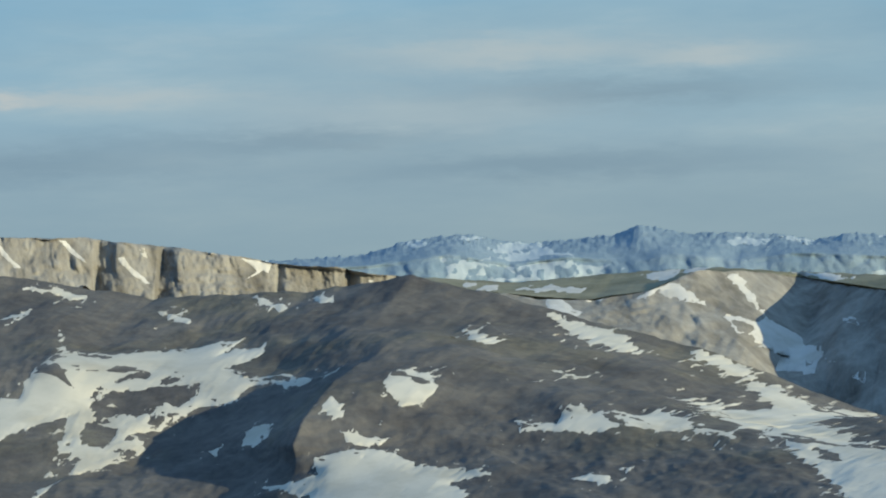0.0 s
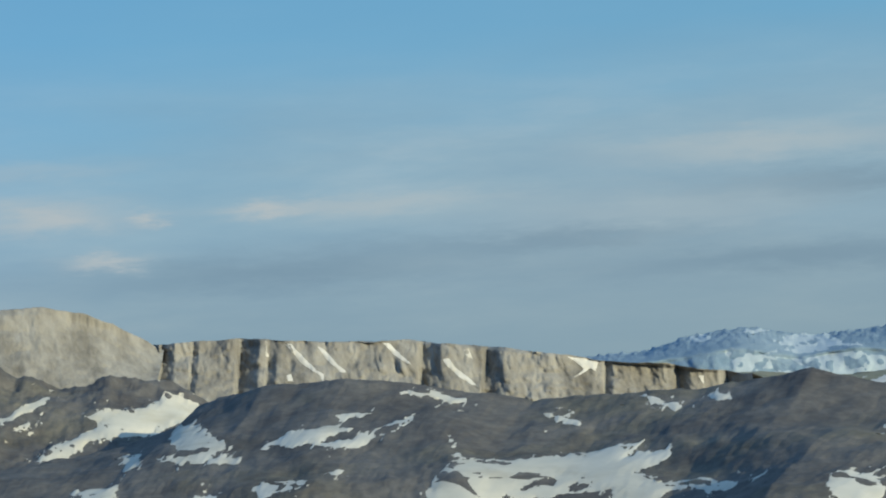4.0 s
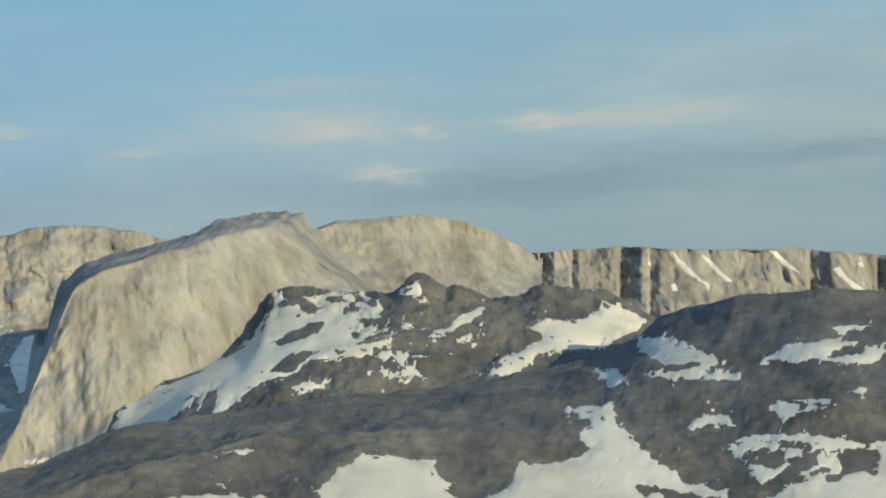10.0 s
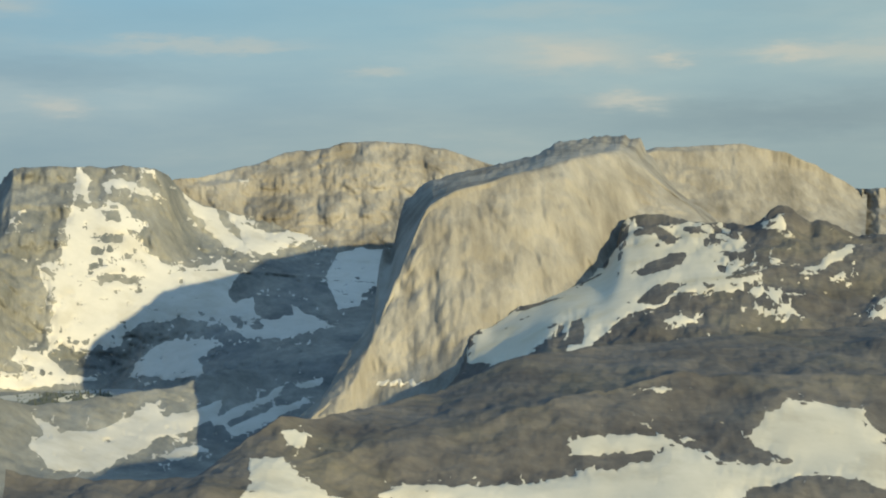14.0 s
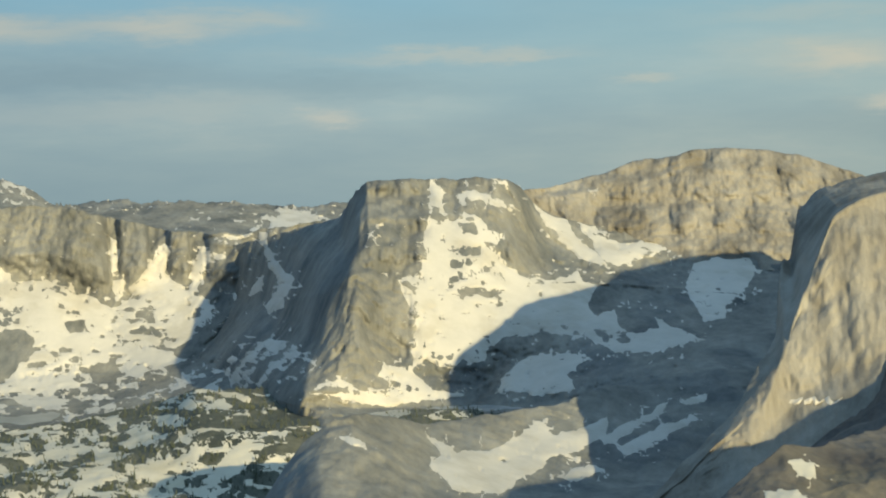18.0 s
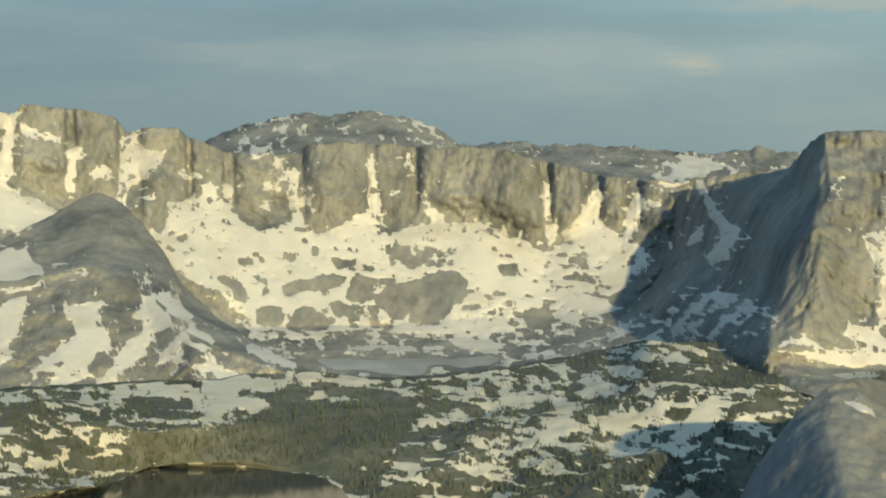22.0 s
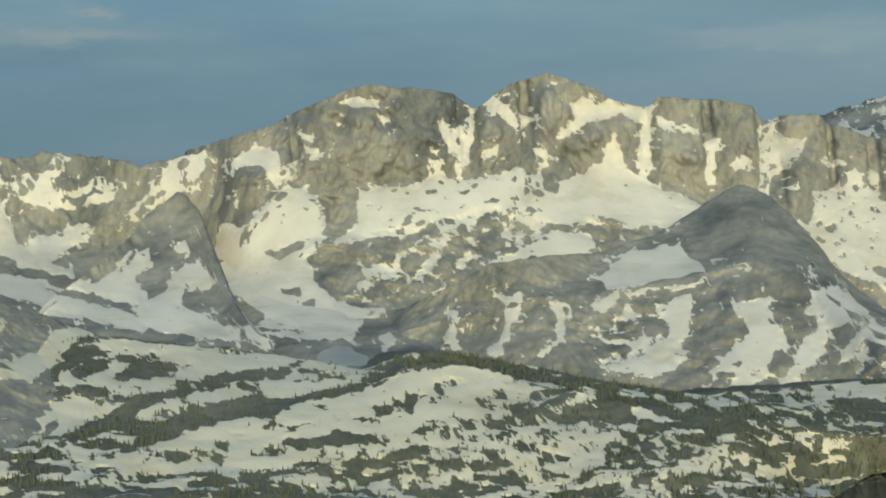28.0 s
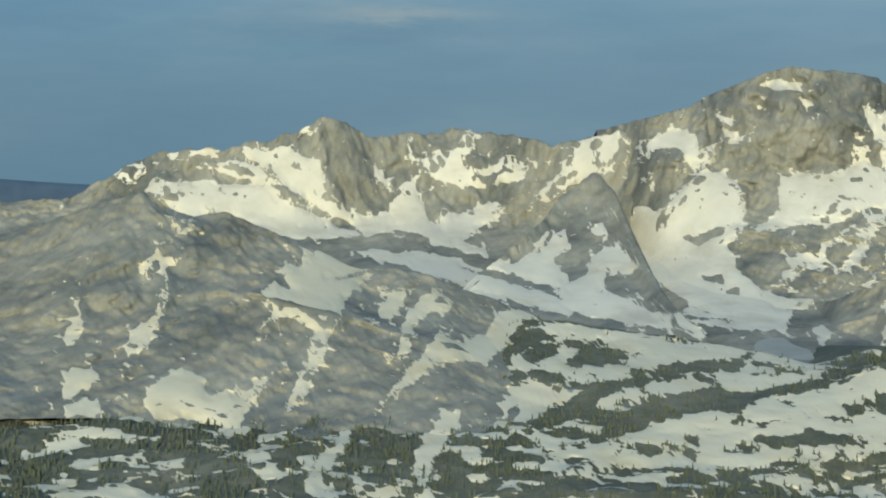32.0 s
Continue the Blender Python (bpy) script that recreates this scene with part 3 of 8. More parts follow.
outline("far_range", "mot", [(-20.63, 0.47), (-25.01, 0.59), (-31.70, 0.86), (-38.32, 0.44), (-40.35, -0.08), (-40.37, -1.28), (-20.74, -0.77)])
outline("big_mountain", "snow", [(38.46, -0.72), (38.16, -0.73), (37.78, -0.60), (37.33, -0.20), (37.01, 0.23), (36.47, 0.14), (36.10, -0.21), (35.94, -0.80), (36.18, -1.20), (36.59, -1.60), (36.58, -2.14), (36.17, -2.56), (35.67, -2.78), (34.96, -2.74), (35.89, -3.40), (36.96, -3.38), (37.57, -2.97), (38.16, -2.42), (38.52, -1.87), (38.68, -1.27)])
outline("big_mountain", "hole", [(37.59, -1.43), (37.18, -1.28), (36.35, -1.03), (36.81, -1.41), (37.36, -1.60)])
outline("big_mountain", "hole", [(37.38, -2.32), (36.96, -2.24), (37.03, -2.49)])
outline("big_mountain", "hole", [(37.17, -2.60), (36.60, -2.52), (36.84, -2.83)])
outline("big_mountain", "hole", [(36.19, 0.18), (35.65, 0.02), (35.28, -0.13), (35.29, -0.54), (35.58, -0.95), (35.98, -1.23), (36.07, -0.79)])
outline("forest_valley", "snow", [(44.59, -3.53), (43.60, -2.95), (42.56, -2.99), (41.26, -3.18), (39.69, -3.53), (37.86, -3.80), (36.83, -3.89), (36.16, -3.92), (37.25, -4.38), (38.41, -4.52), (40.37, -4.67), (41.60, -4.73), (42.71, -4.85), (44.08, -5.02), (45.09, -4.72), (45.38, -4.22)])
outline("forest_valley", "hole", [(44.78, -4.04), (44.05, -3.43), (43.58, -3.24), (42.69, -3.38), (43.41, -3.53), (44.07, -3.83), (44.59, -4.17)])
outline("forest_valley", "hole", [(43.94, -3.78), (43.28, -3.51), (42.33, -3.58), (42.80, -3.65), (43.74, -3.94)])
outline("forest_valley", "hole", [(42.96, -3.95), (42.25, -3.63), (41.75, -3.81), (42.03, -4.00), (42.73, -4.04)])
outline("forest_valley", "hole", [(45.34, -4.43), (44.60, -4.18), (43.79, -4.11), (43.07, -4.22), (43.25, -4.37), (44.15, -4.31), (44.85, -4.46)])
outline("forest_valley", "hole", [(41.74, -4.20), (40.24, -3.98), (38.83, -3.99), (38.11, -3.86), (38.95, -4.15), (40.38, -4.20), (41.53, -4.33)])
outline("forest_valley", "hole", [(40.24, -4.19), (39.57, -4.26), (39.83, -4.41), (40.17, -4.34)])
outline("forest_valley", "hole", [(44.18, -4.92), (43.24, -4.58), (42.31, -4.31), (41.33, -4.24), (40.12, -4.26), (41.89, -4.49), (42.76, -4.70), (43.38, -4.90), (44.08, -5.04)])
outline("forest_valley", "hole", [(42.40, -4.95), (41.47, -4.74), (40.26, -4.50), (38.95, -4.53), (37.22, -4.36), (36.20, -3.99), (35.95, -3.93), (36.43, -4.18), (37.38, -4.52), (38.53, -4.66), (39.74, -4.97), (40.81, -4.98), (41.97, -5.22), (43.28, -5.57), (43.93, -5.59), (42.90, -5.26)])
outline("forest_valley", "snow", [(42.59, -5.46), (41.83, -5.20), (40.85, -5.05), (39.75, -4.98), (38.55, -4.69), (37.39, -4.53), (36.20, -4.18), (35.99, -4.42), (36.51, -5.17), (36.01, -5.32), (37.80, -5.61), (38.83, -5.43), (39.70, -5.50), (40.06, -5.73), (39.93, -6.04), (41.05, -6.09), (42.17, -5.97), (43.69, -6.10), (44.68, -5.81), (44.65, -5.46), (43.69, -5.61)])
outline("forest_valley", "hole", [(42.55, -5.61), (42.06, -5.64), (42.18, -5.77), (42.55, -5.73)])
outline("forest_valley", "hole", [(41.55, -5.71), (41.29, -5.71), (41.40, -5.84)])
outline("forest_valley", "hole", [(41.32, -5.46), (40.99, -5.43), (41.14, -5.60)])
outline("forest_valley", "hole", [(39.70, -5.50), (38.27, -5.40), (37.53, -5.62), (38.37, -5.64), (39.49, -5.66)])
outline("forest_valley", "snow", [(35.89, -4.56), (35.65, -4.18), (34.67, -4.09), (33.76, -4.26), (32.48, -4.70), (32.89, -4.80), (34.16, -4.63), (34.90, -4.86), (34.58, -5.13), (35.47, -5.35), (36.00, -5.26), (36.30, -4.92)])
outline("forest_valley", "mothole", [(36.68, -4.39), (35.44, -4.45), (35.70, -5.21), (36.93, -5.15)])
outline("forest_valley", "hole", [(36.16, -3.92), (35.44, -3.70), (33.48, -4.02), (32.27, -4.49), (32.39, -4.60), (33.71, -4.24), (34.80, -4.06), (35.90, -4.11)])
outline("plateau_top", "snow", [(-36.80, -0.74), (-37.35, -0.59), (-38.64, -0.61), (-37.77, -0.72), (-37.54, -0.81), (-37.56, -0.92), (-37.11, -0.86)])
outline("plateau_top", "snow", [(-33.84, -0.97), (-35.56, -1.11), (-35.27, -1.23)])
outline("plateau_top", "snow", [(-32.05, -0.91), (-32.85, -0.91), (-33.27, -1.14), (-32.74, -1.09)])
outline("plateau_top", "snow", [(-40.81, -0.79), (-41.96, -0.87), (-42.74, -1.00), (-42.33, -1.07)])
outline("far_plateau", "snow", [(-37.90, -0.89), (-38.61, -1.19), (-39.24, -1.68), (-38.46, -1.42), (-37.86, -1.20), (-37.47, -1.40), (-37.78, -1.09)])
outline("far_plateau", "snow", [(-39.46, -0.81), (-39.64, -0.81), (-40.23, -1.38), (-40.95, -2.18), (-41.74, -2.66), (-42.60, -3.77), (-41.76, -3.68), (-41.29, -3.44), (-41.58, -3.29), (-40.97, -2.89), (-40.16, -2.33), (-39.77, -2.00), (-40.59, -2.13), (-40.66, -2.02), (-39.87, -1.29)])
outline("far_plateau", "snow", [(-34.59, -1.41), (-35.07, -1.38), (-36.04, -1.85), (-35.49, -1.81), (-34.94, -1.62)])
outline("far_plateau", "snow", [(-43.04, -2.13), (-43.45, -2.11), (-43.59, -2.29)])
outline("far_plateau", "snow", [(-41.48, -2.65), (-43.20, -3.16), (-44.25, -3.48), (-44.27, -3.95), (-42.85, -3.34), (-41.77, -3.08)])
outline("far_plateau", "snow", [(-35.95, -1.39), (-36.50, -1.41), (-36.29, -1.50)])
outline("near_plateau", "mothole", [(-33.04, -4.11), (-36.40, -4.14), (-37.23, -5.71), (-36.64, -6.96), (-34.77, -6.79)])
outline("near_plateau", "mothole", [(-31.47, -7.55), (-31.16, -6.42), (-32.84, -5.43), (-34.95, -6.97), (-34.46, -8.27)])
outline("near_plateau", "mothole", [(-24.97, -4.80), (-29.12, -4.96), (-29.28, -5.86), (-26.37, -6.38)])
outline("near_plateau", "mothole", [(-31.03, -6.60), (-33.20, -5.34), (-34.25, -7.69), (-32.30, -8.19), (-30.99, -7.89)])
outline("cirque", "snow", [(24.59, -1.13), (23.91, -0.55), (23.47, -0.26), (22.83, 0.28), (22.61, -0.11), (22.26, 0.18), (22.25, -0.76), (21.89, -0.90), (21.00, -0.72), (19.91, -1.18), (18.94, -0.56), (18.72, -0.59), (18.66, -1.03), (18.22, -1.05), (17.04, -0.75), (15.87, -0.78), (15.29, -1.07), (14.20, -1.50), (13.91, -1.43), (13.23, -0.83), (12.75, 0.13), (12.61, -0.02), (12.78, -0.53), (12.65, -0.83), (12.23, -1.04), (11.91, -0.52), (11.97, -0.23), (11.82, -0.06), (11.18, -0.19), (11.22, -0.34), (11.69, -0.35), (12.02, -1.11), (11.55, -1.62), (11.66, -2.27), (12.22, -2.94), (13.85, -3.39), (14.88, -3.47), (16.07, -3.63), (17.37, -3.61), (18.24, -3.64), (19.11, -3.58), (20.30, -3.62), (22.03, -3.51), (22.16, -3.22), (22.99, -2.43), (23.84, -2.00), (24.38, -1.28)])
outline("cirque", "snow", [(20.79, 0.56), (20.50, 0.59), (20.60, -0.02), (20.47, -0.60), (20.35, -1.07), (20.74, -0.90), (20.83, -0.09)])
outline("cirque", "snow", [(18.75, 0.83), (18.59, 0.83), (18.49, -0.00), (18.44, -0.95), (18.69, -1.06), (18.76, -0.59), (18.73, 0.14)])
outline("cirque", "snow", [(14.22, 0.36), (14.04, 0.22), (14.06, -0.40), (13.85, -1.13), (14.13, -1.50), (14.21, -0.55)])
outline("cirque", "snow", [(25.29, -0.71), (25.13, 0.66), (25.13, 1.31), (24.91, 1.41), (24.70, 1.39), (24.46, 1.03), (24.08, 0.96), (23.90, 1.06), (24.23, 0.53), (24.68, 0.12), (24.92, 0.09), (25.07, -0.60)])
outline("cirque", "snow", [(23.62, 0.42), (23.22, 0.45), (23.05, 0.29), (23.45, 0.27)])
outline("cirque", "snow", [(24.58, -0.20), (24.26, -0.15), (24.08, -0.28), (24.41, -0.34)])
outline("cirque", "snow", [(21.44, 0.21), (21.09, 0.24), (20.95, 0.11), (21.27, 0.08)])
outline("cirque", "snow", [(18.08, -0.03), (17.93, 0.12), (17.84, -0.07)])
outline("cirque", "snow", [(20.39, -0.09), (20.22, -0.06), (20.23, -0.45), (20.33, -0.38)])
outline("cirque", "snow", [(17.81, 0.74), (17.62, 0.74), (17.68, 0.52)])
outline("cirque", "snow", [(17.46, 0.01), (17.03, -0.50), (16.75, -0.79), (16.90, -0.87), (17.32, -0.46)])
outline("cirque", "snow", [(21.25, 0.70), (20.96, 0.78), (21.08, 0.60)])
outline("cirque", "snow", [(22.43, 1.16), (21.97, 1.10), (21.39, 0.99), (21.82, 0.99)])
outline("cirque", "snow", [(26.69, 0.93), (26.13, 1.05), (26.11, 0.72), (26.33, 0.22), (26.52, 0.07), (26.42, 0.65), (26.70, 0.78)])
outline("cirque", "hole", [(22.36, -1.67), (21.85, -1.80), (21.83, -1.92), (22.15, -1.89)])
outline("cirque", "hole", [(21.80, -2.21), (21.40, -2.21), (21.52, -2.45), (21.73, -2.38)])
outline("cirque", "hole", [(22.71, -2.25), (22.18, -2.40), (22.02, -2.79), (22.20, -2.82), (22.48, -2.53)])
outline("cirque", "hole", [(21.11, -2.45), (20.18, -2.20), (19.56, -2.10), (19.79, -2.45), (20.49, -2.60), (21.02, -2.70)])
outline("cirque", "hole", [(19.27, -2.17), (18.75, -2.17), (18.69, -2.49), (19.05, -2.95), (19.45, -2.78)])
outline("cirque", "hole", [(21.01, -3.25), (20.52, -2.97), (20.06, -3.12), (19.80, -3.43), (20.29, -3.59), (20.97, -3.53)])
outline("cirque", "hole", [(19.96, -2.93), (19.63, -2.82), (19.20, -3.00), (19.37, -3.24), (19.73, -3.22)])
outline("cirque", "hole", [(18.74, -2.78), (18.28, -2.46), (17.69, -2.31), (17.24, -2.13), (16.65, -1.99), (16.18, -2.32), (16.36, -2.72), (16.68, -3.01), (16.92, -3.31), (17.41, -3.45), (17.69, -3.41), (17.81, -3.14), (18.05, -3.31), (18.34, -3.24), (18.64, -3.02)])
outline("cirque", "hole", [(21.80, -3.02), (21.40, -2.97), (21.10, -3.22), (21.21, -3.56), (21.84, -3.46)])
outline("cirque", "hole", [(19.75, -1.76), (19.10, -1.70), (19.18, -1.91), (19.58, -1.97)])
outline("cirque", "hole", [(21.00, -1.70), (20.64, -1.59), (20.79, -1.83)])
outline("cirque", "hole", [(18.27, -1.61), (18.08, -1.29), (17.89, -1.46), (17.34, -1.82), (17.82, -1.93)])
outline("cirque", "hole", [(15.43, -1.92), (14.92, -1.82), (15.01, -2.12), (15.34, -2.20)])
outline("cirque", "hole", [(14.83, -3.01), (14.21, -2.86), (14.02, -3.32), (14.73, -3.47)])
outline("cirque", "hole", [(12.69, -2.78), (12.16, -2.33), (11.60, -1.84), (11.56, -2.27), (12.22, -2.94)])
outline("cirque", "hole", [(18.92, -1.91), (18.58, -2.02), (18.78, -2.08)])
outline("cirque", "hole", [(21.55, -2.50), (21.38, -2.57), (21.60, -2.67)])
outline("cirque", "mothole", [(14.13, -1.65), (13.68, -1.20), (12.88, -1.12), (12.69, -1.56), (12.58, -2.29), (13.19, -2.73), (13.76, -2.67), (14.16, -2.16)])
outline("cirque", "mothole", [(18.23, -1.17), (15.15, -1.29), (14.30, -2.01), (13.87, -3.46), (16.50, -3.63), (16.08, -2.32), (17.53, -2.04)])
outline("cirque", "mothole", [(21.33, -1.48), (18.09, -1.46), (18.29, -2.63), (20.17, -2.06)])
outline("cirque", "mothole", [(22.13, -2.93), (19.04, -2.78), (18.42, -3.79), (22.23, -3.79)])
outline("cirque", "snow", [(10.33, 0.37), (10.12, 0.37), (9.87, -0.35), (9.63, -0.71), (9.29, -0.93), (9.23, -1.25), (9.84, -1.77), (10.33, -2.21), (10.67, -2.11), (10.10, -1.67), (9.98, -1.23), (9.95, -0.79), (10.22, -0.21)])
outline("cirque", "snow", [(11.13, -1.25), (10.30, -0.80), (10.14, -0.91), (10.23, -1.26), (10.98, -1.42)])
outline("cirque", "snow", [(11.44, 0.21), (10.72, 0.34), (10.23, 0.40), (10.73, 0.26)])
outline("cirque", "mot", [(22.05, -3.65), (18.25, -3.67), (13.87, -3.46), (11.29, -3.14), (11.60, -4.27), (18.67, -5.05), (22.31, -4.63)])
outline("forest_valley", "snow", [(16.30, -5.06), (15.21, -4.98), (14.86, -5.01), (15.30, -5.19), (16.31, -5.24)])
outline("forest_valley", "snow", [(15.91, -6.50), (15.46, -5.81), (14.93, -5.66), (14.88, -5.87), (15.41, -6.36), (15.90, -6.64)])
outline("forest_valley", "snow", [(14.25, -5.72), (13.43, -5.61), (13.02, -5.73), (13.19, -6.07), (13.67, -5.99), (14.17, -5.90)])
outline("forest_valley", "snow", [(13.42, -5.57), (12.48, -5.06), (12.01, -4.92), (12.39, -5.34), (12.93, -5.69)])
outline("forest_valley", "snow", [(12.45, -6.04), (11.64, -5.34), (11.24, -5.05), (10.46, -5.15), (11.42, -5.97), (12.21, -6.11)])
outline("forest_valley", "snow", [(12.63, -3.97), (12.03, -3.84), (11.65, -4.02), (12.44, -4.23)])
outline("forest_valley", "snow", [(20.42, -5.22), (19.86, -5.29), (20.13, -5.56), (20.50, -5.53)])
outline("forest_valley", "snow", [(20.93, -5.76), (20.23, -5.67), (20.04, -5.84), (20.68, -6.04)])
outline("forest_valley", "snow", [(17.21, -4.60), (16.43, -4.59), (16.65, -4.75), (17.14, -4.76)])
outline("forest_valley", "snow", [(15.96, -4.64), (15.42, -4.69), (15.69, -4.80)])
outline("forest_valley", "snow", [(14.50, -4.98), (13.85, -5.08), (14.18, -5.22)])
outline("forest_valley", "snow", [(16.12, -6.78), (15.40, -6.49), (15.48, -6.84), (16.03, -6.89)])
outline("forest_valley", "snow", [(16.59, -5.68), (15.90, -5.68), (16.03, -5.91), (16.50, -5.88)])
outline("forest_valley", "snow", [(14.91, -4.34), (14.23, -4.40), (14.66, -4.57)])
outline("big_mountain", "hole", [(36.17, 0.10), (35.21, 0.00), (35.29, -0.72), (35.73, -1.15), (36.11, -1.14), (36.08, -0.42)])
outline("forest_valley", "mot", [(39.44, -5.40), (35.94, -5.08), (33.22, -5.08), (26.96, -6.79), (26.86, -7.95), (40.05, -7.22)])
outline("forest_valley", "mot", [(29.00, -4.57), (24.95, -4.77), (26.50, -6.28), (29.34, -5.37)])
outline("forest_valley", "snow", [(20.32, -5.22), (19.61, -5.30), (19.96, -5.58), (20.67, -6.01)])
outline("left_peaks", "snow", [(51.80, 0.62), (49.16, 0.81), (48.64, 0.84), (48.09, 0.73), (48.39, 0.58), (48.92, 0.42), (51.71, 0.06)])
outline("left_peaks", "snow", [(48.60, 0.41), (47.88, 0.49), (47.51, 0.39), (47.25, 0.17), (47.00, -0.08), (47.30, -0.11), (47.68, -0.06), (48.18, 0.14)])
outline("left_peaks", "snow", [(47.74, 0.67), (47.03, 0.72), (46.45, 0.75), (46.25, 0.53), (45.86, 0.45), (45.79, 0.05), (45.74, -0.28), (45.46, -0.56), (45.22, -0.81), (45.39, -0.88), (45.83, -0.63), (46.15, -0.50), (46.06, -0.21), (46.43, 0.18), (46.77, -0.06), (47.09, 0.08), (47.39, 0.36)])
outline("left_peaks", "snow", [(51.71, 0.21), (49.22, -0.02), (48.20, -0.09), (47.43, -0.15), (46.93, -0.30), (46.81, -0.47), (46.29, -0.52), (45.84, -0.72), (45.51, -1.03), (45.02, -1.24), (45.47, -1.33), (46.16, -1.34), (46.40, -1.27), (47.04, -1.17), (47.66, -1.02), (48.28, -0.80), (49.31, -0.73), (51.73, -0.52)])
outline("left_peaks", "hole", [(46.90, -0.44), (46.42, -0.53), (45.78, -0.77), (45.27, -1.06), (45.01, -1.22), (45.41, -1.12), (45.92, -0.86), (46.50, -0.63)])
outline("left_peaks", "snow", [(44.62, 0.37), (44.41, 0.30), (44.12, -0.12), (43.87, -0.49), (43.74, -0.23), (43.79, -0.02), (43.52, -0.11), (43.32, -0.37), (43.42, -0.60), (43.26, -0.87), (43.05, -1.19), (42.81, -1.40), (42.33, -1.62), (42.12, -1.82), (42.41, -1.97), (42.97, -1.81), (43.42, -1.60), (43.70, -1.26), (44.09, -1.22), (44.61, -1.16), (44.99, -1.05), (44.71, -0.92), (44.23, -0.88), (44.00, -0.71)])
outline("left_peaks", "snow", [(43.05, -0.52), (42.74, -0.44), (42.52, -0.78), (42.17, -0.70), (41.80, -0.54), (41.46, -0.71), (41.57, -0.98), (41.92, -1.19), (42.39, -1.37), (42.81, -1.42), (43.04, -1.28), (43.12, -0.99)])
outline("left_peaks", "snow", [(43.48, 0.91), (43.38, 1.00), (43.35, 0.61), (43.19, 0.43), (42.91, 0.42), (42.93, 0.69), (42.74, 0.78), (42.63, 0.98), (42.61, 0.58), (42.41, 0.67), (42.26, 1.00), (41.88, 1.02), (41.83, 0.86), (42.20, 0.46), (42.16, 0.26), (41.72, 0.24), (41.43, 0.40), (41.17, 0.31), (40.65, 0.30), (40.85, 0.02), (41.22, -0.14), (41.77, -0.23), (42.57, -0.20), (42.96, -0.01), (43.34, 0.27)])
outline("left_peaks", "snow", [(44.64, 0.93), (44.18, 1.04), (43.94, 0.96), (44.41, 0.84)])
outline("left_peaks", "snow", [(43.71, 1.02), (43.56, 1.08), (43.49, 0.57), (43.57, 0.48)])
outline("left_peaks", "snow", [(46.26, 1.26), (45.95, 1.37), (45.73, 1.35), (45.81, 1.17), (46.17, 1.07)])
outline("left_peaks", "snow", [(40.77, -0.56), (40.54, -0.27), (40.04, 0.12), (39.61, 0.58), (39.19, 0.93), (38.88, 1.06), (38.60, 0.98), (38.42, 0.75), (38.59, 0.44), (38.94, 0.26), (39.33, 0.14), (39.67, 0.08), (40.01, -0.18), (40.39, -0.41)])
outline("left_peaks", "snow", [(45.53, -1.50), (44.92, -1.29), (44.13, -1.35), (43.56, -1.61), (42.97, -1.83), (42.28, -2.12), (41.89, -2.46), (41.34, -2.46), (41.01, -2.62), (40.77, -2.89), (40.34, -3.03), (39.91, -3.17), (39.42, -3.26), (39.23, -3.37), (40.27, -3.33), (40.97, -3.22), (41.62, -2.94), (42.20, -2.72), (42.73, -2.44), (43.30, -2.21), (43.86, -1.98), (44.30, -1.77), (45.07, -1.68)])
outline("left_peaks", "hole", [(44.17, -1.28), (43.70, -1.26), (43.43, -1.44), (43.55, -1.56), (43.91, -1.49)])
outline("left_peaks", "hole", [(45.42, -1.53), (44.97, -1.42), (44.54, -1.53), (44.90, -1.60)])
outline("left_peaks", "snow", [(42.76, -1.27), (41.88, -1.04), (41.28, -1.72), (41.81, -2.03), (42.41, -1.81)])
outline("left_peaks", "hole", [(42.38, -1.35), (41.87, -1.23), (41.83, -1.57), (42.06, -1.63)])
outline("left_pyramid", "snow", [(41.61, -1.82), (41.25, -1.48), (40.88, -1.23), (41.12, -1.64), (41.47, -1.92), (41.77, -1.99)])
outline("left_pyramid", "snow", [(39.83, -1.17), (39.51, -0.94), (39.53, -1.30), (39.78, -1.28)])
outline("left_pyramid", "snow", [(40.18, -2.09), (39.92, -1.75), (39.65, -1.54), (39.28, -1.62), (39.22, -1.91), (38.90, -2.06), (39.34, -2.20), (39.72, -2.12), (39.94, -2.24), (40.14, -2.56), (40.32, -2.42)])
outline("left_pyramid", "snow", [(41.10, -2.08), (40.85, -2.35), (40.52, -2.49), (40.20, -2.63), (39.93, -2.89), (39.74, -3.02), (39.15, -3.19), (38.71, -3.01), (38.20, -2.59), (38.05, -2.64), (38.42, -3.11), (38.56, -3.32), (39.13, -3.41), (39.89, -3.34), (40.48, -2.96), (40.87, -2.69), (41.17, -2.39)])
outline("left_pyramid", "snow", [(42.52, -1.78), (41.94, -1.94), (41.39, -2.03), (41.13, -2.24), (41.52, -2.35), (42.03, -2.20)])
outline("left_pyramid", "snow", [(38.89, -0.78), (38.64, -0.64), (38.54, -1.37), (38.48, -1.90), (38.72, -1.92), (38.90, -1.38)])
outline("big_mountain", "hole", [(38.21, 0.53), (37.83, 0.25), (37.62, -0.20), (37.92, -0.76), (38.22, -0.66), (38.10, -0.05)])
outline("big_mountain", "snow", [(38.18, 0.26), (37.80, 0.04), (38.01, -0.42), (38.19, -0.34)])
outline("big_mountain", "snow", [(35.55, -2.27), (35.18, -1.89), (35.00, -2.06), (35.39, -2.28)])
outline("big_mountain", "snow", [(39.69, -0.44), (39.16, 0.11), (38.99, -0.16), (38.77, -0.99), (38.49, -1.68), (38.86, -1.81), (39.19, -1.26)])
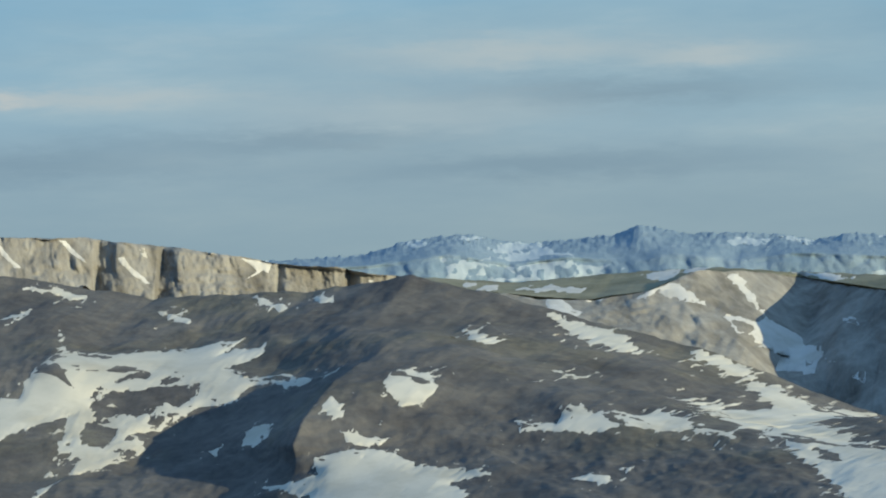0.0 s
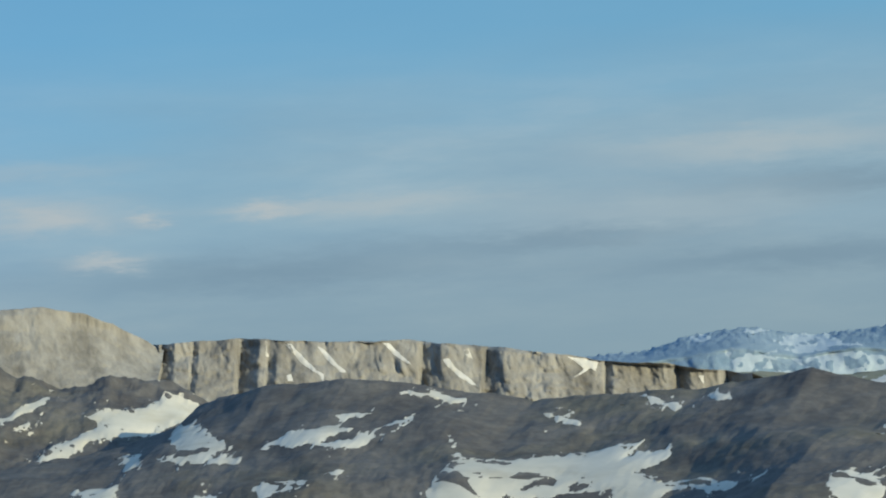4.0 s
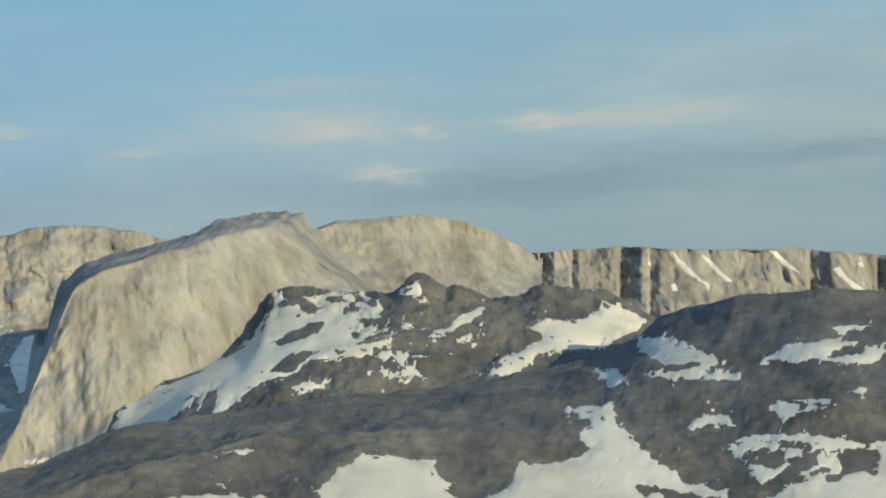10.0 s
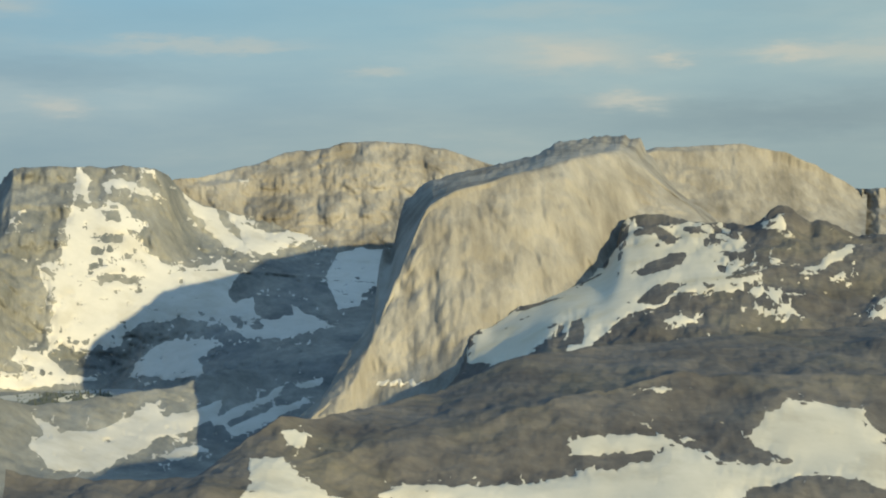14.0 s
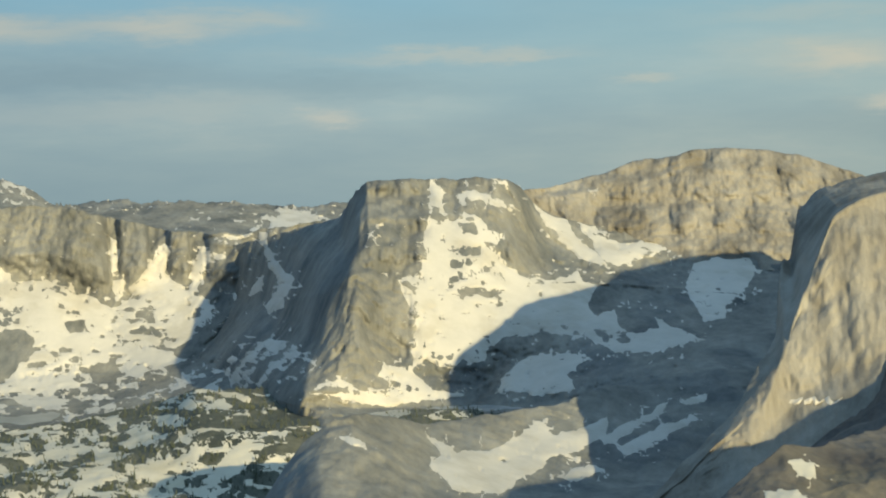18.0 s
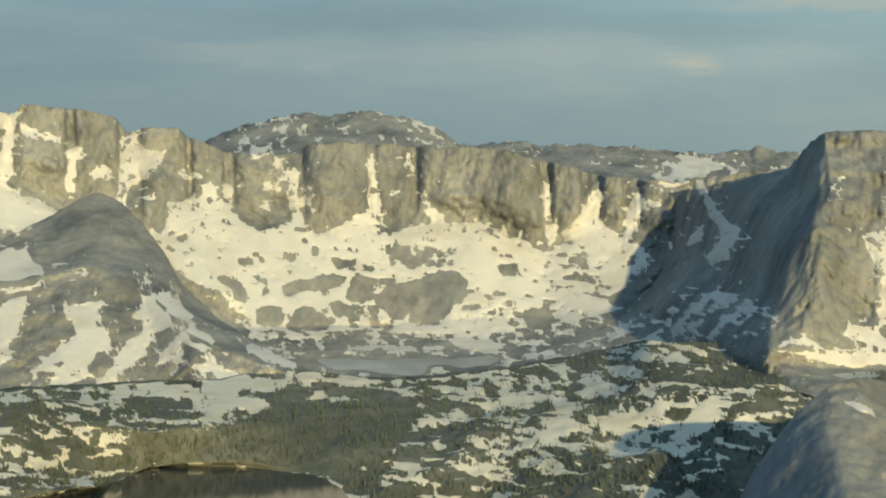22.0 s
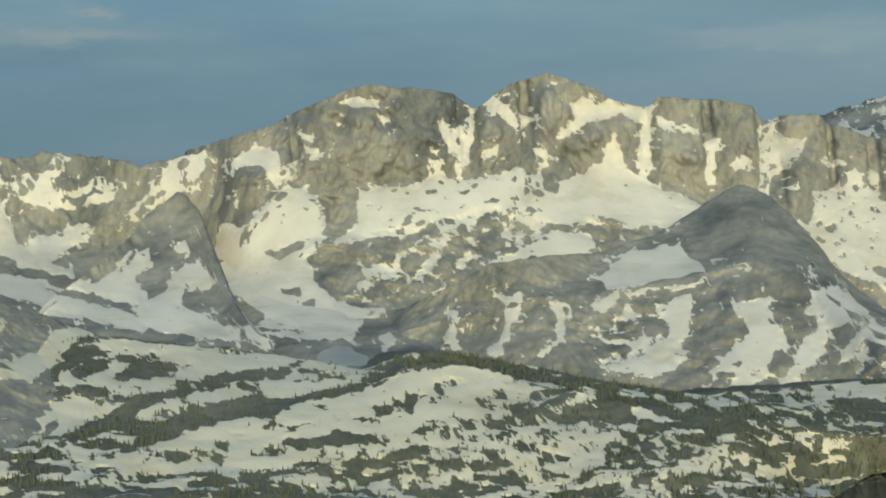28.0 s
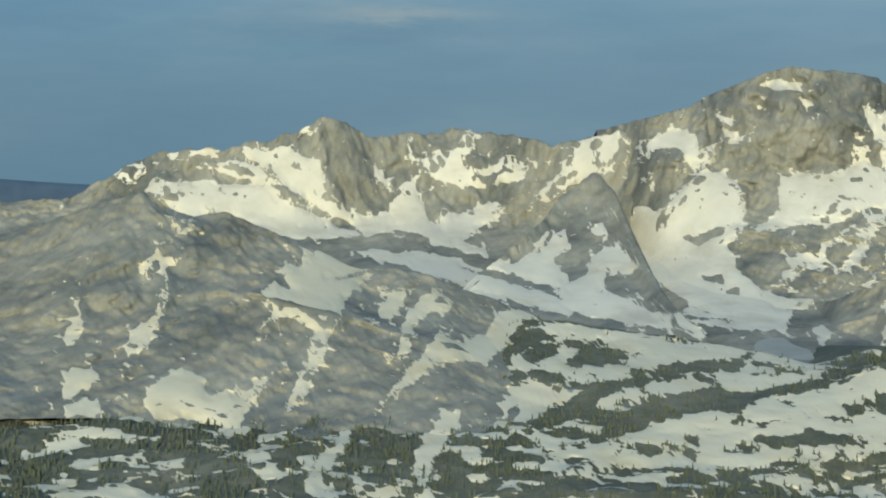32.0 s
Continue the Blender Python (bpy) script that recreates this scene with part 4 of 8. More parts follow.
outline("forest_valley", "snow", [(43.95, -2.92), (43.36, -2.71), (42.59, -3.04), (41.91, -3.39), (41.13, -3.49), (40.18, -3.72), (41.06, -3.80), (41.82, -3.71), (42.53, -3.73), (42.78, -3.90), (43.34, -3.94), (43.73, -3.67), (43.92, -3.30), (43.60, -3.19)])
outline("forest_valley", "snow", [(45.59, -4.24), (45.00, -4.09), (44.18, -4.25), (43.75, -4.15), (43.20, -4.36), (43.92, -4.44), (44.46, -4.71), (45.15, -4.79), (45.78, -4.75), (45.88, -4.52)])
outline("forest_valley", "snow", [(42.83, -4.20), (41.86, -4.12), (41.03, -4.28), (40.20, -4.44), (41.05, -4.52), (42.12, -4.53), (43.07, -4.78), (43.97, -4.97), (44.66, -5.05), (44.28, -4.83), (43.50, -4.64)])
outline("forest_valley", "snow", [(39.99, -3.49), (39.00, -3.72), (38.30, -3.94), (37.17, -3.98), (38.43, -4.05), (39.90, -4.10), (40.50, -3.95)])
outline("forest_valley", "snow", [(42.90, -4.90), (41.73, -4.73), (41.17, -4.87), (42.10, -5.06), (43.07, -5.19), (43.54, -5.10)])
outline("big_mountain", "snow", [(31.86, 2.21), (31.71, 2.29), (31.38, 2.08), (31.04, 1.92), (30.68, 1.61), (30.83, 1.45), (31.15, 1.31), (31.28, 1.53), (31.54, 1.75), (31.80, 1.89)])
outline("big_mountain", "snow", [(32.17, 2.03), (32.01, 2.02), (32.17, 1.30), (32.36, 0.74), (32.62, 0.29), (32.66, 0.46), (32.41, 1.37)])
outline("big_mountain", "snow", [(32.98, 1.70), (32.76, 1.41), (32.45, 1.54), (32.53, 1.23), (32.77, 1.28)])
outline("big_mountain", "snow", [(33.46, 0.98), (33.07, 1.05), (33.13, 0.87)])
outline("big_mountain", "snow", [(32.82, 1.25), (32.54, 1.11), (32.64, 0.86), (32.90, 0.95)])
outline("big_mountain", "snow", [(32.04, 1.01), (31.59, 1.10), (31.65, 0.83), (31.99, 0.77)])
outline("big_mountain", "snow", [(30.78, 1.01), (30.37, 1.00), (30.45, 0.52), (30.69, 0.45)])
outline("big_mountain", "snow", [(29.79, 2.02), (29.46, 2.14), (29.11, 2.03), (28.71, 1.86), (28.81, 1.61), (29.28, 1.62), (29.71, 1.28), (30.23, 1.15), (29.94, 1.45), (29.71, 1.69)])
outline("big_mountain", "snow", [(28.55, 2.00), (28.16, 2.08), (27.79, 1.85), (27.89, 1.44), (28.20, 1.52), (28.51, 1.69)])
outline("big_mountain", "snow", [(27.84, 1.93), (27.68, 1.92), (27.76, 1.25), (27.97, 0.02), (28.20, 0.02), (28.04, 0.76), (27.92, 1.47)])
outline("big_mountain", "snow", [(29.19, 0.08), (28.92, 1.00), (28.70, 1.18), (28.53, 0.63), (28.37, 0.06), (27.95, -0.07), (28.56, -0.11)])
outline("big_mountain", "snow", [(30.91, 0.34), (30.64, 0.34), (30.53, -0.19), (30.91, -0.32)])
outline("big_mountain", "snow", [(26.62, 1.01), (26.10, 1.08), (26.16, 0.78), (26.37, 0.22), (26.27, -0.03), (26.49, -0.10), (26.57, 0.22), (26.39, 0.72)])
outline("big_mountain", "snow", [(25.94, 0.45), (25.29, 0.64), (25.46, 0.38), (25.81, 0.24)])
outline("big_mountain", "snow", [(25.08, 1.35), (24.86, 1.25), (24.98, 0.53), (25.06, -0.06), (25.17, 0.51)])
outline("big_mountain", "snow", [(24.84, 1.35), (24.50, 1.18), (24.29, 0.87), (23.87, 1.03), (24.05, 0.62), (24.40, 0.20), (24.69, 0.07), (24.93, 0.39), (24.73, 0.81)])
outline("big_mountain", "snow", [(27.64, 1.69), (27.18, 1.45), (27.36, 1.36), (27.59, 1.46)])
outline("big_mountain", "snow", [(27.17, 1.38), (26.68, 1.34), (27.01, 1.26)])
outline("big_mountain", "snow", [(35.30, 2.25), (34.59, 2.21), (34.51, 2.04), (35.08, 2.08)])
outline("big_mountain", "snow", [(36.51, 1.52), (36.13, 1.42), (36.17, 1.23)])
outline("big_mountain", "snow", [(36.41, 1.20), (35.92, 1.00), (36.04, 0.88), (36.33, 1.02)])
outline("big_mountain", "snow", [(37.51, 1.22), (37.00, 1.02), (36.94, 0.58), (37.16, 0.00), (37.35, 0.45)])
outline("big_mountain", "snow", [(30.29, 2.59), (29.96, 2.59), (30.09, 2.46)])
outline("big_mountain", "snow", [(31.29, 2.33), (30.98, 2.26), (31.16, 2.18)])
outline("big_mountain", "snow", [(35.59, 1.73), (35.35, 1.61), (35.53, 1.57)])
outline("big_mountain", "snow", [(33.31, 0.73), (33.03, 0.78), (33.17, 0.48)])
outline("big_mountain", "snow", [(37.03, 0.72), (36.59, 0.82), (36.72, 0.30), (36.94, 0.30)])
outline("left_peaks", "snow", [(45.63, -1.61), (44.44, -1.34), (43.44, -1.50), (42.66, -1.92), (41.89, -2.28), (41.15, -2.66), (40.48, -3.07), (39.82, -3.23), (38.90, -3.35), (38.24, -3.65), (39.07, -3.55), (40.22, -3.40), (41.08, -3.18), (41.77, -2.96), (42.53, -2.65), (43.26, -2.27), (44.03, -1.94), (44.90, -1.77)])
outline("left_peaks", "hole", [(45.09, -1.61), (44.23, -1.51), (43.50, -1.73), (44.32, -1.71)])
outline("left_peaks", "hole", [(42.89, -2.08), (42.16, -2.28), (41.29, -2.72), (42.05, -2.55)])
outline("forest_valley", "snow", [(45.59, -4.46), (44.73, -4.14), (43.80, -4.29), (43.32, -4.49), (44.24, -4.73), (44.80, -4.81), (45.50, -4.91)])
outline("forest_valley", "snow", [(44.44, -3.68), (43.63, -3.60), (42.80, -3.93), (43.56, -4.10), (44.30, -4.02)])
outline("left_peaks", "snow", [(44.32, -1.44), (43.97, -1.58), (43.55, -1.85), (43.11, -2.05), (42.52, -2.26), (41.97, -2.53), (42.29, -2.58), (42.77, -2.44), (43.38, -2.30), (43.94, -2.10), (44.38, -1.89), (44.69, -1.69), (45.58, -1.54), (45.01, -1.46)])
outline("left_pyramid", "snow", [(45.07, -1.31), (44.62, -1.46), (44.00, -1.77), (43.46, -2.01), (42.84, -2.22), (42.20, -2.50), (42.52, -2.56), (43.04, -2.41), (43.68, -2.26), (44.31, -2.07), (44.92, -1.84), (45.38, -1.61), (46.45, -1.46), (45.84, -1.35)])
outline("left_pyramid", "snow", [(45.07, -1.96), (44.04, -2.18), (43.31, -2.38), (42.83, -2.60), (42.20, -2.78), (42.89, -2.71), (43.64, -2.55), (44.37, -2.39)])
outline("left_peaks", "snow", [(43.88, -1.32), (43.38, -1.42), (42.88, -1.54), (42.30, -1.82), (42.01, -2.08), (41.46, -2.09), (40.75, -2.31), (40.61, -2.57), (40.34, -2.76), (39.80, -2.96), (39.28, -3.16), (39.70, -3.22), (40.27, -3.08), (40.79, -2.88), (41.05, -2.62), (41.35, -2.42), (41.93, -2.21), (42.50, -1.94), (43.09, -1.73), (43.60, -1.65)])
outline("left_pyramid", "snow", [(44.61, -1.16), (44.01, -1.26), (43.46, -1.40), (42.73, -1.76), (42.33, -2.05), (41.73, -2.07), (41.00, -2.28), (40.84, -2.54), (40.55, -2.74), (40.01, -2.94), (39.45, -3.14), (39.88, -3.19), (40.45, -3.05), (41.00, -2.85), (41.26, -2.59), (41.57, -2.40), (42.22, -2.18), (42.90, -1.89), (43.59, -1.62), (44.16, -1.54)])
outline("left_pyramid", "snow", [(40.82, -2.47), (40.38, -2.38), (40.23, -2.62), (39.65, -2.76), (39.49, -2.95), (38.86, -3.15), (37.88, -3.32), (38.68, -3.37), (39.36, -3.23), (40.02, -2.96), (40.56, -2.76)])
outline("forest_valley", "snow", [(45.22, -3.36), (44.61, -3.21), (43.98, -2.91), (43.46, -2.73), (42.68, -2.89), (42.20, -3.22), (41.44, -3.37), (40.86, -3.32), (40.13, -3.53), (41.29, -3.57), (42.37, -3.48), (43.21, -3.55), (43.69, -3.42), (44.34, -3.63), (44.70, -3.87), (45.21, -3.85), (45.70, -3.83), (46.47, -4.27), (47.09, -4.48), (47.87, -4.90), (48.12, -4.89), (47.08, -4.25), (46.14, -3.70), (45.49, -3.42)])
outline("forest_valley", "snow", [(43.89, -3.77), (43.11, -3.79), (42.50, -3.94), (41.79, -4.08), (41.03, -3.98), (40.49, -4.00), (41.47, -4.21), (42.54, -4.41), (43.16, -4.49), (44.00, -4.82), (44.83, -4.90), (45.39, -5.00), (45.82, -4.86), (45.36, -4.55), (44.46, -4.34), (44.01, -4.00)])
outline("left_pyramid", "hole", [(43.46, -1.89), (42.77, -2.03), (41.56, -2.36), (41.00, -2.60), (42.15, -2.38), (42.97, -2.18)])
outline("flat_peak", "snow", [(5.90, 1.66), (5.68, 1.55), (5.54, 1.27), (5.65, 0.82), (5.32, 0.43), (5.07, 0.82), (4.71, 0.65), (4.43, 0.31), (4.07, 0.19), (4.21, -0.14), (4.53, -0.08), (4.17, -0.48), (3.64, -0.83), (3.06, -1.06), (2.02, -0.86), (1.91, -1.13), (1.48, -1.21), (1.88, -1.69), (1.62, -1.99), (0.98, -1.77), (0.12, -2.04), (-0.28, -2.33), (-1.11, -2.64), (0.12, -3.02), (1.16, -3.01), (1.98, -2.57), (2.85, -2.44), (3.92, -2.55), (4.50, -2.50), (4.68, -3.11), (5.29, -3.10), (5.50, -3.35), (6.19, -3.10), (6.65, -3.30), (6.22, -3.83), (5.32, -4.00), (6.55, -4.20), (7.77, -4.31), (8.67, -4.05), (9.49, -3.95), (9.20, -3.70), (8.63, -3.53), (8.05, -3.85), (7.44, -3.84), (6.83, -3.71), (7.55, -3.47), (7.48, -3.17), (6.62, -3.22)])
outline("flat_peak", "snow", [(6.33, -3.10), (6.44, -2.53), (6.29, -2.08), (6.58, -1.67), (6.98, -0.94), (6.37, -0.95), (5.61, -0.79), (5.83, -0.46), (6.33, -0.06), (5.94, 0.10), (5.79, 0.49), (5.90, 0.82), (6.04, 1.27), (5.72, 1.38), (5.54, 0.32), (5.14, -0.13), (4.57, -0.86), (3.38, -1.38), (4.03, -2.43), (4.68, -2.79), (5.58, -3.26)])
outline("flat_peak", "snow", [(5.22, 1.21), (4.97, 1.43), (4.46, 1.31), (4.00, 1.09), (3.71, 0.94), (4.03, 0.86), (4.61, 1.04), (5.07, 0.98)])
outline("flat_peak", "snow", [(4.28, 1.70), (3.85, 1.68), (3.78, 1.52), (4.21, 1.53)])
outline("flat_peak", "snow", [(3.27, 1.40), (2.90, 1.28), (2.60, 1.00), (2.16, 0.42), (1.66, -0.23), (1.26, -0.67), (1.55, -0.66), (1.98, -0.53), (2.49, 0.00), (2.85, 0.52), (3.06, 0.97)])
outline("flat_peak", "snow", [(2.03, 0.62), (1.40, 0.65), (1.04, 0.45), (1.41, 0.34), (1.19, 0.05), (0.76, -0.13), (-0.06, -0.07), (-0.82, -0.07), (-1.57, 0.18), (-2.01, 0.22), (-1.93, 0.04), (-1.32, -0.09), (-0.64, -0.30), (0.26, -0.50), (0.98, -0.71), (1.34, -0.51), (1.73, 0.10)])
outline("flat_peak", "snow", [(0.81, 0.48), (0.58, 0.61), (0.24, 0.49), (0.36, 0.40)])
outline("flat_peak", "snow", [(-1.07, -0.75), (-1.54, -0.49), (-1.97, -0.47), (-2.54, -0.58), (-2.79, -0.89), (-2.29, -1.44), (-1.82, -1.83), (-1.82, -2.15), (-1.18, -2.22), (-1.00, -1.81), (-0.75, -1.36)])
outline("flat_peak", "snow", [(3.96, -3.24), (3.49, -3.08), (2.31, -2.93), (2.06, -3.17), (2.52, -3.53), (2.41, -3.94), (3.28, -4.06), (4.43, -3.96), (4.28, -3.64)])
outline("flat_peak", "snow", [(7.80, 0.16), (7.52, 0.34), (7.48, 0.01), (7.77, -0.12)])
outline("flat_peak", "snow", [(10.33, 0.39), (10.14, 0.24), (9.99, -0.31), (9.56, -0.87), (9.82, -1.60), (10.21, -1.85), (10.25, -1.59), (9.92, -1.06), (10.14, -0.54)])
outline("flat_peak", "snow", [(10.53, -0.97), (10.32, -0.81), (10.28, -1.14), (10.71, -1.41)])
outline("flat_peak", "snow", [(10.46, -2.87), (10.10, -2.69), (10.07, -2.86), (10.43, -3.07)])
outline("flat_peak", "snow", [(11.65, -3.62), (11.07, -3.37), (11.00, -3.49), (11.50, -3.71)])
outline("flat_peak", "mot", [(12.92, -3.76), (11.00, -2.63), (9.89, -2.40), (9.17, -3.26), (10.03, -3.83)])
outline("flat_peak", "hole", [(5.18, 0.43), (4.79, 0.48), (4.75, 0.20), (5.11, 0.20)])
outline("flat_peak", "hole", [(1.16, -1.83), (0.12, -1.93), (0.04, -2.38), (0.65, -2.57), (1.05, -2.27)])
outline("flat_peak", "mothole", [(5.58, -0.07), (4.53, -0.25), (3.96, -1.13), (4.32, -1.98), (5.50, -1.40)])
outline("flat_peak", "mothole", [(4.03, -2.15), (1.66, -2.31), (0.22, -2.67), (1.98, -2.77), (3.78, -2.55)])
outline("shelf", "snow", [(6.67, -5.11), (5.88, -5.47), (4.62, -5.40), (3.62, -4.75), (3.22, -5.12), (2.11, -4.90), (1.71, -4.64), (1.75, -5.06), (2.50, -5.52), (3.29, -5.68), (4.12, -6.17), (4.98, -6.57), (6.06, -6.56), (6.71, -5.85), (6.35, -5.53)])
outline("shelf", "snow", [(1.93, -5.22), (1.03, -4.74), (0.06, -4.26), (-0.16, -4.18), (0.42, -4.62), (1.21, -5.17), (1.89, -5.44)])
outline("shelf", "snow", [(1.50, -5.50), (0.63, -5.03), (-0.63, -4.58), (-0.77, -4.68), (0.70, -5.50), (1.39, -5.64)])
outline("shelf", "snow", [(3.37, -6.09), (2.25, -5.87), (1.96, -6.03), (3.11, -6.29)])
outline("shelf", "snow", [(9.12, -5.05), (8.51, -5.08), (8.40, -5.42), (8.83, -5.24)])
outline("shelf", "snow", [(-0.23, -4.28), (-0.99, -4.13), (-0.88, -4.27), (-0.37, -4.38)])
outline("cirque", "snow", [(20.86, 0.47), (20.65, 0.59), (20.57, 0.14), (20.57, -0.49), (20.36, -1.01), (20.65, -0.84), (20.83, -0.31), (20.75, 0.13)])
outline("cirque", "snow", [(18.70, 0.83), (18.56, 0.39), (18.49, -0.33), (18.52, -0.97), (18.74, -1.05), (18.85, -0.77), (19.21, -0.98), (19.57, -1.12), (20.14, -1.20), (19.10, -0.70), (18.77, -0.41), (18.70, 0.23)])
outline("cirque", "snow", [(14.20, 0.34), (14.06, 0.16), (14.06, -0.54), (13.77, -0.89), (14.10, -1.18), (14.20, -0.75)])
outline("cirque", "snow", [(12.80, 0.23), (12.66, 0.07), (12.73, -0.18), (12.98, -0.42), (12.91, -0.81), (12.58, -1.18), (13.56, -1.16), (13.77, -1.03), (13.30, -0.53), (13.02, -0.07)])
outline("cirque", "snow", [(11.87, -0.07), (11.15, -0.12), (11.22, -0.34), (11.69, -0.31), (11.90, -0.72), (12.22, -1.19), (12.05, -0.44)])
outline("cirque", "snow", [(23.92, -0.34), (23.34, -0.30), (22.88, 0.21), (22.59, 0.05), (22.41, 0.21), (22.23, 0.10), (22.30, -0.42), (22.05, -0.76), (21.04, -0.99), (20.43, -1.08), (19.57, -1.12), (18.67, -1.05), (17.66, -1.13), (17.05, -0.79), (16.79, -0.98), (15.97, -0.82), (15.32, -1.00), (14.74, -1.24), (14.24, -1.55), (13.70, -1.29), (12.98, -1.07), (12.30, -1.19), (11.72, -1.37), (11.54, -1.60), (12.08, -2.17), (12.84, -2.76), (13.74, -3.19), (14.64, -3.47), (15.97, -3.66), (17.12, -3.64), (18.27, -3.59), (19.75, -3.64), (20.93, -3.70), (21.80, -3.63), (22.19, -3.18), (22.59, -2.69), (23.45, -2.35), (23.85, -1.78), (24.21, -1.28), (24.03, -1.04)])
outline("cirque", "snow", [(21.58, -0.37), (21.36, -0.30), (21.15, -0.85), (21.40, -0.94)])
outline("cirque", "snow", [(20.39, 0.21), (20.21, 0.14), (20.25, -0.34), (20.32, -0.26)])
outline("cirque", "snow", [(17.73, 1.16), (17.59, 0.84), (17.55, 0.42), (17.66, 0.54)])
outline("cirque", "snow", [(22.40, 1.26), (21.98, 1.05), (21.29, 0.93), (21.76, 0.95)])
outline("cirque", "snow", [(21.15, 0.90), (20.93, 0.79), (21.11, 0.60)])
outline("cirque", "snow", [(23.52, 0.41), (23.09, 0.40), (23.16, 0.27), (23.45, 0.26)])
outline("cirque", "snow", [(17.41, -0.38), (17.05, -0.63), (16.76, -0.94), (17.12, -0.83)])
outline("cirque", "hole", [(18.16, -2.50), (17.59, -2.38), (16.97, -2.25), (16.62, -2.09), (16.26, -2.36), (16.72, -2.79), (16.97, -3.24), (17.51, -3.41), (17.87, -3.31), (17.77, -2.78), (18.13, -2.80)])
outline("cirque", "hole", [(21.11, -3.50), (20.72, -3.17), (20.14, -3.13), (19.78, -3.34), (20.03, -3.58), (20.79, -3.63)])
outline("cirque", "hole", [(20.29, -2.38), (19.60, -2.12), (19.31, -2.20), (19.78, -2.51), (20.32, -2.60)])
outline("cirque", "hole", [(22.44, -2.54), (22.05, -2.48), (22.01, -2.88), (22.30, -2.83)])
outline("cirque", "hole", [(21.83, -3.12), (21.15, -3.03), (21.19, -3.31), (21.62, -3.41)])
outline("cirque", "hole", [(22.23, -0.42), (21.58, -0.44), (21.01, -0.60), (20.83, -0.89), (21.62, -1.01), (22.05, -0.76)])
outline("cirque", "hole", [(24.71, -0.31), (24.06, -0.22), (23.96, -0.66), (24.17, -1.14), (24.68, -0.84)])
outline("cirque", "hole", [(19.21, -2.41), (18.59, -2.22), (18.67, -2.48), (19.13, -2.67)])
outline("cirque", "mothole", [(14.02, -1.46), (12.87, -1.29), (12.58, -1.72), (12.94, -2.60), (13.95, -2.45), (14.35, -2.03)])
outline("cirque", "mothole", [(19.31, -2.33), (18.16, -2.24), (17.73, -2.65), (18.27, -3.53), (19.46, -3.57)])
outline("cirque", "mothole", [(16.26, -2.49), (13.84, -2.88), (14.49, -3.46), (16.51, -3.50), (16.72, -2.96)])
outline("cirque", "mothole", [(18.70, -1.35), (16.65, -1.48), (16.97, -2.08), (18.41, -1.91)])
outline("front_peak", "snow", [(29.55, -2.55), (28.76, -2.25), (27.83, -1.55), (27.39, -1.91), (27.43, -2.48), (27.97, -2.53), (28.54, -2.46), (29.41, -2.71)])
outline("front_peak", "snow", [(28.36, -2.81), (27.83, -2.65), (28.00, -3.27), (28.26, -3.80), (28.72, -4.17), (29.15, -4.27), (29.80, -4.55), (30.30, -4.35), (29.37, -4.02), (28.58, -3.63)])
outline("front_peak", "snow", [(26.93, -2.89), (25.92, -2.81), (26.17, -3.09), (25.96, -3.44), (25.92, -3.88), (26.53, -4.37), (27.11, -4.61), (27.79, -4.45), (26.78, -3.98), (26.57, -3.32)])
outline("front_peak", "snow", [(24.74, -2.60), (24.30, -2.68), (23.98, -2.97), (23.73, -3.20), (24.30, -3.51), (24.81, -3.62), (25.06, -4.14), (25.56, -4.49), (26.35, -4.87), (25.99, -4.50), (25.27, -3.85), (24.88, -3.27), (25.27, -3.17)])
outline("front_peak", "snow", [(23.44, -4.49), (22.90, -4.52), (22.54, -4.82), (21.68, -4.90), (21.47, -5.18), (22.40, -5.81), (23.37, -5.77), (23.59, -5.50), (23.33, -5.06)])
outline("front_peak", "snow", [(26.93, -1.95), (26.32, -1.99), (26.39, -2.10), (26.89, -2.04)])
outline("front_peak", "snow", [(33.83, -2.70), (33.65, -2.69), (33.79, -3.65), (34.08, -3.72), (33.86, -3.26)])
outline("front_peak", "snow", [(32.46, -2.43), (32.24, -2.73), (32.46, -3.47), (32.86, -3.98), (33.25, -4.05), (32.71, -3.58), (32.46, -3.02)])
outline("front_peak", "snow", [(31.42, -2.61), (31.06, -2.75), (31.20, -3.64), (31.67, -4.00), (32.06, -4.00), (31.42, -3.63), (31.27, -3.15)])
outline("front_peak", "snow", [(29.26, -3.44), (29.12, -3.74), (29.44, -4.07), (29.80, -4.08), (29.37, -3.71)])
outline("front_peak", "snow", [(23.95, -3.37), (23.41, -3.75), (23.41, -4.30), (23.80, -4.04), (24.12, -3.88), (24.48, -4.27), (24.84, -4.42), (24.45, -3.89)])
outline("front_peak", "snow", [(30.30, -2.78), (29.51, -2.39), (29.73, -2.82), (30.20, -3.03)])
outline("front_peak", "snow", [(24.92, -2.25), (24.63, -2.25), (24.66, -2.48), (24.92, -2.46)])
outline("front_peak", "mot", [(28.15, -4.83), (26.93, -4.36), (25.60, -4.63), (23.87, -3.89), (23.15, -4.43), (23.62, -5.64), (24.95, -5.52), (26.28, -5.16), (27.39, -5.14)])
outline("front_peak", "mot", [(30.92, -3.03), (29.41, -2.58), (27.97, -2.67), (28.80, -4.04), (30.56, -4.19)])
outline("big_mountain", "snow", [(38.66, -0.91), (38.23, -0.99), (37.80, -0.51), (37.08, 0.05), (36.11, -0.05), (36.04, -0.64), (36.54, -1.13), (36.90, -1.53), (36.57, -2.37), (35.89, -2.85), (35.42, -3.16), (36.18, -3.40), (37.37, -3.35), (36.79, -3.06), (37.65, -2.57), (38.26, -2.13), (38.44, -1.85), (38.26, -1.34)])
